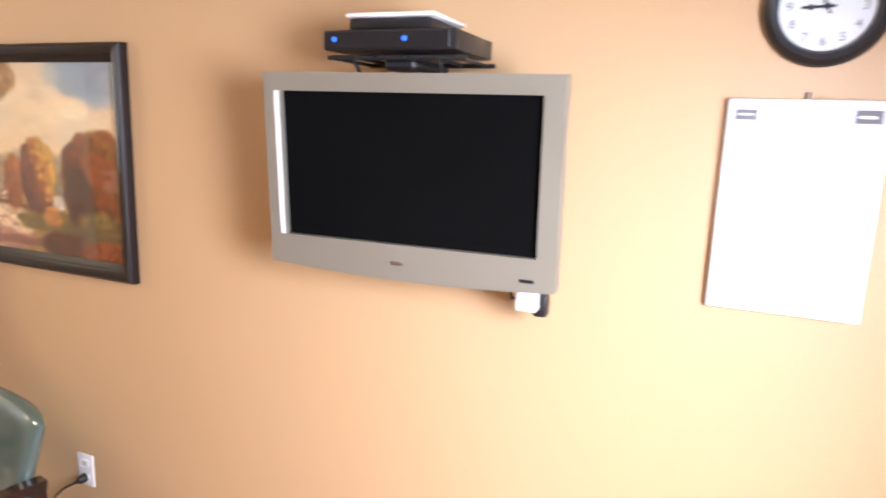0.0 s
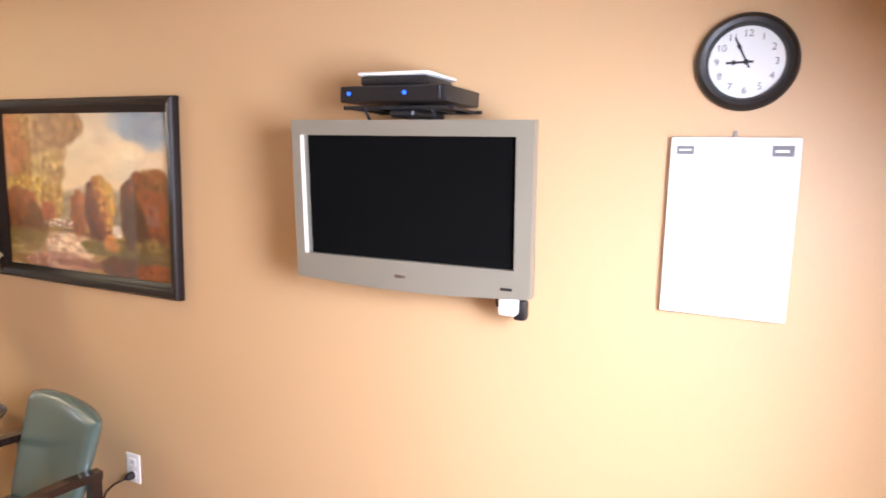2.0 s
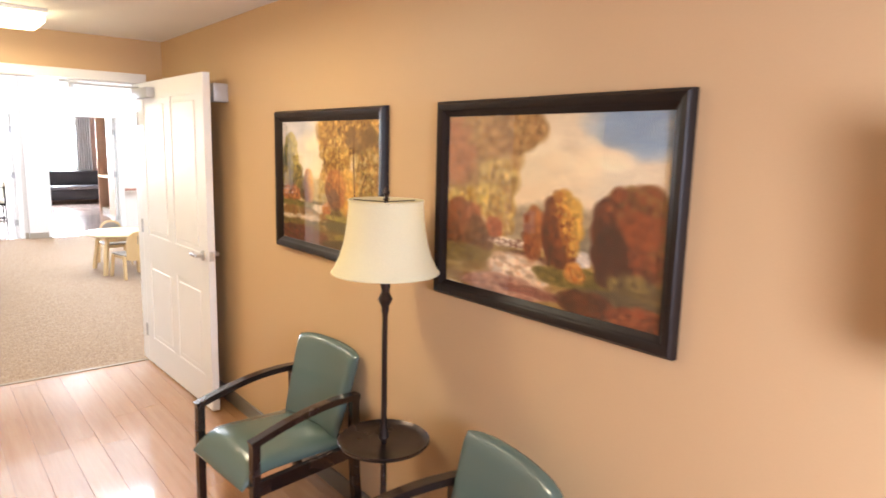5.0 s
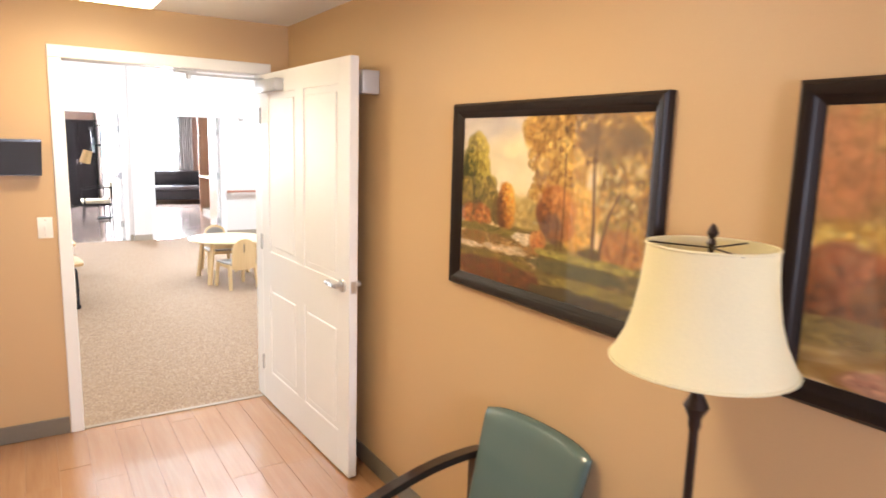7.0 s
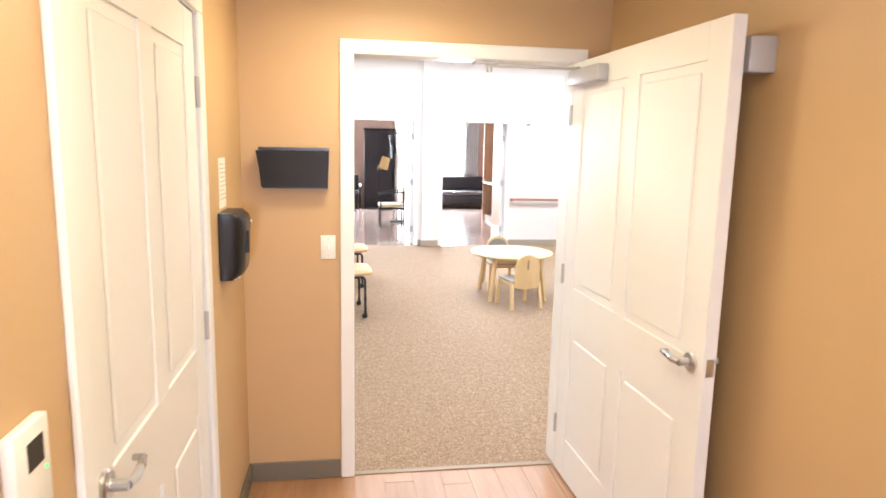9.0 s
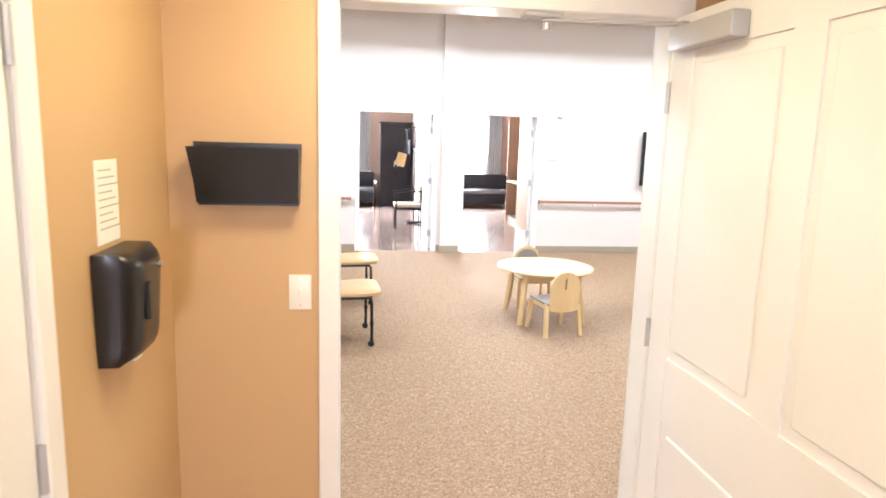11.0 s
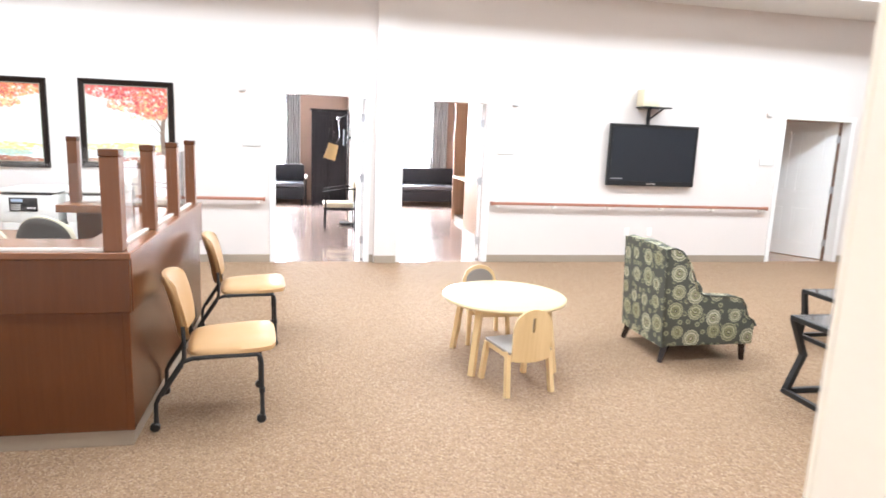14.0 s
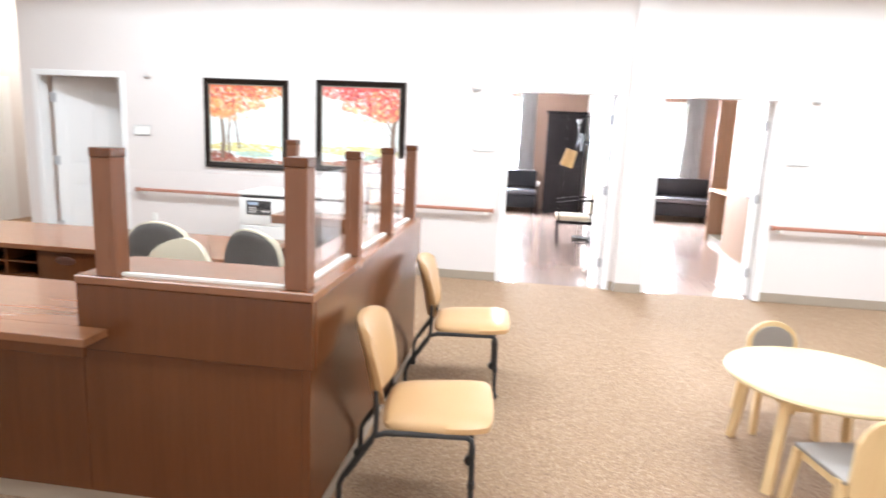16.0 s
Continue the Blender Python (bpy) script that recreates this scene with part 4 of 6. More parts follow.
def door_leaf(name, m, w, label, h=2.11, kind=S, turn=None, knuckle=1, wide=0.0):
    """A four-panel leaf: local x from hinge edge (0) to free edge (w), y up, faces at z = 0 and -0.045."""
    d = thing(name, m, label, "door", kind=kind)
    t = 0.045
    st, mid = 0.125, 0.11
    rails = [(0.0, 0.21), (0.79, 1.01), (h - 0.12, h)]
    bm = B()
    bx(bm, (0.01, 0.01, -t + 0.008), (w - 0.01, h - 0.01, -0.008))
    for a, b in ((0, st), (w - st, w)):
        bx(bm, (a, 0, -t), (b, h, 0), 0.002)
    for lo, hi in rails:
        bx(bm, (st, lo, -t + 0.0005), (w - st, hi, -0.0005))
    for (a, lo), (b, hi) in zip(rails, rails[1:]):
        bx(bm, (w / 2 - mid / 2, lo, -t + 0.001), (w / 2 + mid / 2, b, -0.001))
    part("leaf", bm, WHITE, d)
    for x0, x1 in ((st, w / 2 - mid / 2), (w / 2 + mid / 2, w - st)):
        for y0, y1 in ((0.21, 0.79), (1.01, h - 0.12)):
            bm = B()
            for z0, z1 in ((-0.010, -0.0015), (-t + 0.0015, -t + 0.010)):
                bx(bm, (x0 + 0.035, y0 + 0.035, z0), (x1 - 0.035, y1 - 0.035, z1), 0.0055)
            part("panel", bm, WHITE, d)
    for y in (0.25, 1.06, h - 0.25):
        bm = B()
        kz = 0.004 if knuckle > 0 else -t - 0.006
        tube(bm, [(-0.006, y - 0.05, kz), (-0.006, y + 0.05, kz)], 0.009, 8)
        bx(bm, (-0.004, y - 0.05, -0.04), (0.0005, y + 0.05, -0.004))
        if wide:
            bx(bm, (-wide, y - 0.055, -0.003), (0.035, y + 0.055, 0.003), 0.001)
        part("hinge", bm, GREYMETAL, d, "grey steel hinge")
    tn = -1 if turn is None else turn
    lever(d, w - 0.07, 1.0, 0.0, 1, tn)
    lever(d, w - 0.07, 1.0, -t, -1, tn)
    part("latch_plate", box((w - 0.0005, 0.97, -0.036), (w + 0.002, 1.03, -0.009)), STEEL, d, "steel latch plate")
    return d


def frame_of(origin, xdir):
    """A pose whose local x runs along xdir (level), y up."""
    x = Vector((xdir[0], xdir[1], 0)).normalized()
    z = x.cross(Vector((0, 0, 1)))
    return Matrix(((x.x, 0, z.x, origin[0]), (x.y, 0, z.y, origin[1]), (0, 1, 0, origin[2]), (0, 0, 0, 1)))


# doorway of the small room, with the leaf folded back against the east wall
casing("door_frame_1", on_north((OPEN[0] + OPEN[1]) / 2, 0, 0.0), OPEN[1] - OPEN[0], DT, 0.12)
hx, hy, fx, fy = -0.196, -0.04, -0.158, -1.30
L1 = math.hypot(fx - hx, fy - hy)
door1 = door_leaf("door_1", frame_of((hx, hy, 0.012), (fx - hx, fy - hy)), L1, "white four-panel door standing wide open against the orange wall", 2.105)
cl = thing("door_closer", BASE["door_1"], "grey box door closer with a folding arm", "door closer")
part("body", box((0.06, 1.99, 0.001), (0.40, 2.06, 0.055), 0.006, 2), GREYMETAL, cl)
bm = B()
tube(bm, [(0.10, 2.068, 0.03), (0.02, 2.075, 0.25), (-0.02, 2.08, 0.44)], 0.007, 8)
bx(bm, (0.085, 2.06, 0.015), (0.115, 2.076, 0.045), 0.002)
part("arm", bm, GREYMETAL, cl)
bm = B()
bx(bm, (-0.06, 2.085, 0.38), (0.0, 2.10, 0.50), 0.003)
tube(bm, [(-0.03, 2.085, 0.42), (-0.03, 2.05, 0.42)], 0.014, 10)
part("bracket", bm, GREYMETAL, cl)
mh = thing("magnetic_door_holder", on_east(-1.262, 2.005), "light grey magnetic door holder on the wall", "door holder")
part("housing", box((-0.05, -0.055, 0), (0.028, 0.055, 0.09), 0.006, 2), GREYMETAL, mh)

# closed door in the near west wall
lw = LD[1] - LD[0]
casing("door_frame_2", on_west(-1.79, (LD[0] + LD[1]) / 2, 0), lw, 2.135, 0.12, both=False)
door_leaf("door_2", frame_of((-1.838, LD[1] - 0.018, 0.012), (0, -1)), lw - 0.034, "closed white four-panel door with a satin lever", 2.105, knuckle=-1)
# ---- small room: window and curtain behind the camera ----


def window(name, x0, x1, z0, z1, y, out, label, mat=TRIM, bars=1):
    """A window in a wall along x, its glass at depth y; out is the way to the open air."""
    w = thing(name, pose((x0 + x1) / 2, y, z0), label, "window", kind=S)
    hw, h = (x1 - x0) / 2, z1 - z0
    for a, b in (((-hw, -0.04, 0), (-hw + 0.05, 0.04, h)), ((hw - 0.05, -0.04, 0), (hw, 0.04, h)), ((-hw + 0.05, -0.04, 0), (hw - 0.05, 0.04, 0.05)), ((-hw + 0.05, -0.04, h - 0.05), (hw - 0.05, 0.04, h))):
        part("window_frame", box(a, b, 0.005), mat, w)
    for k in range(1, bars + 1):
        q = -hw + 2 * hw * k / (bars + 1)
        part("mullion", box((q - 0.025, -0.035, 0.05), (q + 0.025, 0.035, h - 0.05), 0.004), mat, w)
    n = bars + 1
    for k in range(n):
        a, b = -hw + 2 * hw * k / n + 0.03, -hw + 2 * hw * (k + 1) / n - 0.03
        part("pane", box((a, -0.003, 0.04), (b, 0.003, h - 0.04)), GLASS, w)
    part("window_sill", box((-hw - 0.04, -out * 0.02, -0.03), (hw + 0.04, -out * 0.17, 0.0), 0.006), mat, w)
    return w


def curtain(m, w, h, label, mat, folds=9, depth=0.045, group=""):
    """A pleated cloth hanging in local x from 0 to w, its top at z = h."""
    c = thing("curtain", m, label, "curtain", group)

    def face(off):
        return lambda u, v: Vector((u * w, math.sin(u * folds * math.tau + 0.6 * math.sin(v * 3)) * depth * (0.7 + 0.3 * v) + off + 0.012 * math.sin(u * 31 + v * 2), v * h))
    part("cloth", sheet(B(), face(0.004), face(-0.004), folds * 8, 6), mat, c, sharp=80)
    return c


solid("backdrop", box((-6.5, -8.6, -0.1), (1.5, -8.55, 3.6)), HAZEGLOW, "bright hazy daylight outside the window", "backdrop", S)
window("window_1", *WIN, -6.68, -1, "wide white window letting in daylight")
curtain(pose(-0.82, -6.555, 0.05), 0.39, 2.28, "dark brown curtain hanging beside the window", DARKCURTAIN, 4, 0.012)

# ---- pictures ----


def picture(name, m, w, h, art, label, group, fw=0.054, lip=0.012, wood=FRAMEWOOD, glass=True):
    """A framed picture; local origin at the middle of its back."""
    p = thing(name, m, label, "picture", group)
    prof = [(0, 0), (0, 0.022), (0.010, 0.032), (0.030, 0.030), (0.036, 0.022), (fw - lip, 0.018), (fw - 0.004, 0.012), (fw, 0.010), (fw, 0)]
    cs = [(-w / 2, -h / 2), (w / 2, -h / 2), (w / 2, h / 2), (-w / 2, h / 2)]
    for k in range(4):
        (ax, ay), (bx_, by) = cs[k], cs[(k + 1) % 4]
        d = Vector((bx_ - ax, by - ay)).normalized()
        n = Vector((-d.y, d.x))
        bm = B()
        ra = [bm.verts.new((ax + (n.x + d.x) * i, ay + (n.y + d.y) * i, z)) for i, z in prof]
        rb = [bm.verts.new((bx_ + (n.x - d.x) * i, by + (n.y - d.y) * i, z)) for i, z in prof]
        for i in range(len(prof) - 1):
            bm.faces.new((ra[i], rb[i], rb[i + 1], ra[i + 1]))
        bm.faces.new(ra)
        bm.faces.new(rb[::-1])
        bmesh.ops.recalc_face_normals(bm, faces=bm.faces)
        part("frame_rail", bm, wood, p, sharp=50)
    iw, ih = w - 2 * fw + 0.006, h - 2 * fw + 0.006
    cv = tagged(new("canvas", canvas_mesh(art, iw, ih, 0.002, 0.006)), "painted landscape")
    cv.parent = p
    if not glass:
        for k, (a, b) in enumerate(((-1, 0), (1, 0), (0, -1), (0, 1))):
            cx, cy = a * (iw / 2 - 0.006), b * (ih / 2 - 0.006)
            hx, hy = (0.005, ih / 2 - 0.012) if a else (iw / 2 - 0.001, 0.005)
            part("fillet", box((cx - hx, cy - hy, 0.006), (cx + hx, cy + hy, 0.0145), 0.002), SILVER, p, "thin silver fillet")
    if glass:
        part("glass", box((-iw / 2, -ih / 2, 0.0085), (iw / 2, ih / 2, 0.0105)), PICGLASS, p, "reflective picture glass")
    return p


picture("framed_picture", on_east(-3.842, 1.522), 1.005, 0.705, ROADART, "dark framed painting of a road among autumn trees", "room pictures")
picture("framed_picture", on_east(-2.49, 1.522), 1.02, 0.705, PONDART, "dark framed painting of a pond and autumn trees", "room pictures")

# ---- television ----
TVY, TVZ = -5.328, 1.570
tv = thing("television", on_east(TVY, TVZ) @ pose(0, 0, 0.195, 4, 2.0, 0), "small silver television tilted on a wall arm, switched off", "television")
w, h = 0.658, 0.408
bm = B()
sw, sh0, sh1 = 0.288, -0.146, 0.170
for a, b in (((-w / 2, sh1, -0.02), (w / 2, 0.2085, 0.02)), ((-w / 2, sh0, -0.02), (-sw, sh1, 0.02)), ((sw, sh0, -0.02), (w / 2, sh1, 0.02))):
    bx(bm, a, b)
low = [(-w / 2 + 2 * (w / 2) * k / 16, -h / 2 - 0.009 - 0.013 * math.sin(math.pi * k / 16)) for k in range(17)]
prism(bm, low + [(w / 2, sh0), (-w / 2, sh0)], -0.02, 0.02, lambda a, b, d: (a, b, d))
part("bezel", bm, SILVER, tv, "brushed silver bezel", sharp=30)
part("screen", box((-sw, sh0, -0.015), (sw, sh1, 0.006)), SCREEN, tv, "dark glossy screen")
part("speaker_strip", box((-sw - 0.014, sh0, 0.0202), (-sw - 0.003, sh1, 0.0215)), WHITEPLASTIC, tv, "pale strip along the screen")
part("back_cover", box((-w / 2 + 0.04, -h / 2 + 0.05, -0.075), (w / 2 - 0.04, h / 2 - 0.03, -0.02), 0.02, 2), BLACK, tv)
part("badge", box((-0.03, -0.191, 0.02), (0.0, -0.182, 0.0212), 0.0005), STEEL, tv, "small plain badge")
part("sensor", box((0.255, -0.196, 0.02), (0.285, -0.189, 0.0215)), BLACK, tv)
arm = thing("television_mount", on_east(TVY, TVZ), "black steel television mount on the wall", "mount")
part("wall_plate", box((-0.06, -0.12, 0), (0.06, 0.12, 0.012), 0.003), TUBE, arm)
bm = B()
bx(bm, (-0.03, -0.025, 0.012), (0.03, 0.025, 0.12), 0.004)
part("link", bm, TUBE, arm)
# shelf with the receiver above
ms = on_east(-5.297, 1.820)
shf = thing("receiver_shelf", ms, "small black wire shelf above the television", "shelf")
for k in range(6):
    bm = B()
    tube(bm, [(-0.14 + 0.056 * k, -0.012, 0.01), (-0.14 + 0.056 * k, -0.012, 0.22)], 0.004, 6)
    part("wire", bm, TUBE, shf)
for zz in (0.03, 0.21):
    part("cross_wire", tube(B(), [(-0.15, -0.012, zz), (0.16, -0.012, zz)], 0.005, 6), TUBE, shf)
for q in (-0.09, 0.10):
    bm = B()
    tube(bm, [(q, -0.012, 0.21), (q + 0.006, -0.034, 0.20), (q, -0.046, 0.18)], 0.004, 6)
    part("hook", bm, TUBE, shf)
bm = B()
bx(bm, (-0.03, -0.034, 0.0), (0.04, -0.014, 0.19), 0.006)
part("bracket", bm, TUBE, shf)
stb = thing("receiver_box", ms, "black satellite receiver with two blue lights", "receiver")
part("case", box((-0.146, 0.0, 0.02), (0.148, 0.040, 0.235), 0.004, 2), BLACK, stb)
part("front_panel", box((-0.144, 0.003, 0.235), (0.135, 0.037, 0.239), 0.002), BLACK, stb)
for q in (-0.118, 0.040):
    part("light", lathe(B(), [(0.0, 0), (0.0055, 0.0), (0.0045, 0.003), (0.0, 0.004)], 12, m=Matrix.Translation((q, 0.021, 0.239))), BLUELED, stb, "blue indicator light")
rt = thing("router", ms, "black set-top device with a white lid", "router")
part("case", box((-0.10, 0.0405, 0.05), (0.085, 0.066, 0.215), 0.008, 2), BLACK, rt)
part("lid", box((-0.106, 0.066, 0.045), (0.095, 0.075, 0.22), 0.005, 2), WHITEPLASTIC, rt, "white lid")
ad = thing("power_adapter", on_east(-5.598, 1.327), "white and black plug adapter hanging on its cable", "adapter")
part("white_block", box((-0.028, -0.022, 0.13), (0.016, 0.024, 0.165), 0.005, 2), WHITEPLASTIC, ad)
part("black_block", box((0.0, -0.04, 0.10), (0.032, 0.012, 0.135), 0.008, 2), BLACK, ad)
bm = tube(B(), [(-0.02, 0.0, 0.13), (-0.05, -0.012, 0.11), (-0.062, 0.01, 0.09), (-0.05, 0.035, 0.08), (-0.01, 0.045, 0.09), (0.03, 0.05, 0.11)], 0.0035, 8)
part("cable", bm, BLACK, ad)
bm = tube(B(), [(0.02, 0.01, 0.12), (0.036, 0.035, 0.13), (0.03, 0.06, 0.13)], 0.004, 8)
part("cable", bm, BLACK, ad)

# ---- clock ----
ck = thing("wall_clock", on_east(-6.080, 1.915), "round black wall clock with a white dial, showing five to nine", "clock")
part("rim", lathe(B(), [(0.0, 0.0), (0.078, 0.0), (0.107, 0.0), (0.108, 0.012), (0.104, 0.024), (0.095, 0.032), (0.085, 0.030), (0.080, 0.022), (0.078, 0.004), (0.0, 0.004)], 48), BLACK, ck, "thick black rim")
part("dial", lathe(B(), [(0.0, 0.008), (0.079, 0.008), (0.079, 0.010), (0.0, 0.0102)], 40), BOARD, ck, "white dial")
for k in range(1, 13):
    a = math.radians(90 - 30 * k)
    me = text_mesh(str(k), 0.022)
    me.materials.append(INK)
    nm = new("numeral", me)
    nm.parent = ck
    nm.location = (0.062 * math.cos(a), 0.062 * math.sin(a), 0.0108)
for nm, ang, ln, wd in (("hour_hand", 268, 0.042, 0.005), ("minute_hand", 334, 0.06, 0.004)):
    bm = box((-wd / 2, -0.014, 0.0125), (wd / 2, ln, 0.0137))
    bx(bm, (-wd, ln * 0.55, 0.0125), (wd, ln * 0.72, 0.0138))
    bmesh.ops.rotate(bm, verts=bm.verts, cent=(0, 0, 0), matrix=Matrix.Rotation(math.radians(-ang), 3, "Z"))
    part(nm, bm, BLACK, ck)
part("hub", lathe(B(), [(0.006, 0.0125), (0.006, 0.016), (0.0, 0.0165)], 14), BLACK, ck)

# ---- whiteboard ----
wb = thing("whiteboard", on_east(-6.07, 1.541), "plain white dry-erase board with two small labels", "whiteboard")
part("panel", box((-0.136, -0.208, 0.012), (0.136, 0.208, 0.026), 0.004, 2), BOARD, wb)
for a, b in (((-0.136, -0.208, 0.001), (-0.124, 0.208, 0.012)), ((0.124, -0.208, 0.001), (0.136, 0.208, 0.012))):
    part("back_strip", box(a, b, 0.002), WHITEPLASTIC, wb)
part("label", box((-0.122, 0.168, 0.026), (-0.084, 0.187, 0.0268)), INK, wb, "small grey label")
part("label", box((0.078, 0.166, 0.026), (0.122, 0.19, 0.0268)), INK, wb, "small grey label")
part("print_bar", box((0.084, 0.175, 0.0268), (0.112, 0.180, 0.0272)), WHITEPLASTIC, wb)
part("print_bar", box((-0.116, 0.176, 0.0268), (-0.09, 0.180, 0.0272)), PAPER, wb)
part("edge_line", box((0.117, -0.19, 0.026), (0.1185, 0.155, 0.0264)), STEEL, wb)
part("hook", tube(B(), [(0.0, 0.208, 0.008), (0.0, 0.222, 0.008)], 0.004, 8), STEEL, wb)


def plate(name, m, label, w=0.072, h=0.116, kind_="outlet"):
    p = thing(name, m, label, "outlet" if kind_ == "outlet" else "switch")
    part("plate", box((-w / 2, -h / 2, 0.0), (w / 2, h / 2, 0.006), 0.002, 2), WHITEPLASTIC, p)
    if kind_ == "outlet":
        for q in (-0.026, 0.026):
            soc = part("socket", box((-0.017, q - 0.014, 0.006), (0.017, q + 0.014, 0.008), 0.003, 2), WHITEPLASTIC, p)
            for e in (-0.007, 0.007):
                part("slot", box((e - 0.0012, q - 0.005, 0.008), (e + 0.0012, q + 0.005, 0.0084)), BLACK, soc)
    else:
        part("toggle", box((-0.005, -0.012, 0.006), (0.005, 0.012, 0.016), 0.002), WHITEPLASTIC, p)
        for q in (-0.042, 0.042):
            part("screw", lathe(B(), [(0.003, 0.006), (0.003, 0.0072), (0.0, 0.0075)], 8, at=(0, q, 0)), STEEL, p)
    return p


plate("wall_outlet", on_east(-4.051, 0.475), "white wall outlet with a black plug")
cd = thing("extension_cable", on_east(-4.051, 0.475), "black power cord plugged into the wall outlet", "cord")
part("plug", lathe(B(), [(0.0, 0.009), (0.016, 0.009), (0.014, 0.03), (0.006, 0.04), (0.0, 0.042)], 12, at=(0, -0.026, 0)), BLACK, cd)
part("cable", tube(B(), [(0, -0.026, 0.038), (-0.04, -0.05, 0.06), (-0.10, -0.10, 0.05), (-0.18, -0.22, 0.03), (-0.3, -0.40, 0.02), (-0.55, -0.443, 0.03)], 0.004, 8), BLACK, cd)

# ---- floor lamp with its tray ----
fl = thing("floor_lamp", pose(-0.212, -3.29, 0) @ Matrix.Diagonal((1, 1, 0.995, 1)), "dark bronze floor lamp with a tray table and cream bell shade", "lamp")
part("base", lathe(B(), [(0.14, 0), (0.14, 0.012), (0.125, 0.022), (0.06, 0.03), (0.03, 0.045), (0.018, 0.07), (0.0, 0.072)], 32), BRONZE, fl)
part("pole", lathe(B(), [(0.011, 0.06), (0.014, 0.3), (0.011, 0.56), (0.011, 0.60), (0.021, 0.615), (0.015, 0.64), (0.0115, 0.69), (0.0105, 1.10), (0.015, 1.115), (0.014, 1.13), (0.022, 1.145), (0.028, 1.158), (0.022, 1.17), (0.014, 1.185), (0.019, 1.215), (0.015, 1.235), (0.008, 1.25), (0.006, 1.54)], 16), BRONZE, fl)
part("tray", lathe(B(), [(0.0, 0.582), (0.145, 0.584), (0.166, 0.592), (0.177, 0.607), (0.174, 0.610), (0.161, 0.598), (0.145, 0.590), (0.03, 0.590), (0.0, 0.590)], 40), BRONZE, fl, "round bronze tray")
prof = [(0.197, 1.262), (0.190, 1.275), (0.168, 1.32), (0.153, 1.37), (0.143, 1.43), (0.137, 1.49), (0.135, 1.525)]
bm = lathe(B(), prof + [(r - 0.003, z) for r, z in reversed(prof)], 40)
for f in [f for f in bm.faces if len(f.verts) > 4]:
    bm.faces.remove(f)
shd = part("shade", bm, SHADE, fl, "cream fabric bell shade")
for (r, z) in (prof[0], prof[-1]):
    bm = B()
    tube(bm, [(r * math.cos(k * math.tau / 40), r * math.sin(k * math.tau / 40), z) for k in range(41)], 0.0035, 6)
    part("trim", bm, SHADE, shd)
bm = B()
for k in range(3):
    a = k * math.tau / 3
    tube(bm, [(0, 0, 1.52), (0.135 * math.cos(a), 0.135 * math.sin(a), 1.522)], 0.002, 6)
part("spider", bm, BRONZE, fl)
part("finial", lathe(B(), [(0.006, 1.52), (0.011, 1.53), (0.006, 1.54), (0.013, 1.552), (0.009, 1.563), (0.004, 1.57), (0.0, 1.575)], 14), BRONZE, fl)
part("bulb", lathe(B(), [(0.014, 1.36), (0.014, 1.39), (0.028, 1.43), (0.03, 1.455), (0.018, 1.48), (0.0, 1.485)], 16), WHITEPLASTIC, fl)

# ---- green armchairs ----


def guest_chair(m):
    """Faces local +x; the rear posts stand at x = -0.02."""
    c = thing("armchair", m, "green vinyl guest chair with dark mahogany arms", "chair", "green guest chairs")
    hw = 0.262

    def seat(top):
        def f(u, v):
            a, b = -math.cos(math.pi * u), -math.cos(math.pi * v)
            x, y = 0.245 + 0.265 * a, b * 0.240
            e = math.sqrt(max(0.0, (1 - a ** 8) * (1 - b ** 8)))
            drop = 0.062 * max(0.0, (a - 0.5) / 0.5) ** 2
            crown = 0.012 * (1 - b * b) * (1 - a * a)
            return Vector((x, y, 0.385 + 0.045 * e + crown - drop - 0.012 * (1 - a) if top else 0.382 - 0.026 * e - drop))
        return f
    part("seat", sheet(B(), seat(True), seat(False), 28, 20), GREEN, c, "green vinyl seat with a rolled front", sharp=80)

    def back(front):
        def f(u, v):
            a, b = -math.cos(math.pi * u), -math.cos(math.pi * v)
            q = (b + 1) / 2
            y = a * (0.218 + 0.030 * q)
            z = 0.395 + 0.395 * q - 0.022 * abs(a) ** 4 * q + 0.004 * math.sin(7 * a) * (1 - q)
            e = math.sqrt(max(0.0, (1 - a ** 10) * (1 - b ** 10)))
            x = 0.045 - 0.105 * q - 0.030 * (1 - a * a)
            return Vector((x + (0.034 * e if front else -0.030 * e), y, z))
        return f
    part("backrest", sheet(B(), back(True), back(False), 26, 26), GREEN, c, "curved green vinyl backrest", sharp=85)
    for s in (-1, 1):
        part("front_leg", bar(B(), [(0.468, s * hw, 0.0), (0.466, s * hw, 0.30), (0.462, s * hw, 0.515)], 0.034, 0.034, up=(1, 0, 0)), CHAIRWOOD, c)
        part("back_leg", bar(B(), [(-0.045, s * hw, 0.0), (-0.028, s * hw, 0.20), (-0.02, s * hw, 0.40), (-0.022, s * hw, 0.59)], 0.034, 0.038, up=(1, 0, 0)), CHAIRWOOD, c)
        arm = [(0.482 - 0.525 * k / 12, s * hw, 0.520 + 0.076 * math.sin(math.pi * 0.5 * k / 12) + 0.012 * math.sin(math.pi * k / 12)) for k in range(13)]
        part("armrest", bar(B(), arm, 0.042, 0.028), CHAIRWOOD, c)
        part("side_rail", bar(B(), [(0.455, s * hw, 0.325), (-0.02, s * hw, 0.345)], 0.028, 0.060), CHAIRWOOD, c)
    part("front_rail", bar(B(), [(0.44, -hw, 0.315), (0.44, hw, 0.315)], 0.026, 0.05), CHAIRWOOD, c)
    part("back_rail", bar(B(), [(-0.02, -hw, 0.345), (-0.02, hw, 0.345)], 0.026, 0.05), CHAIRWOOD, c)
    return c


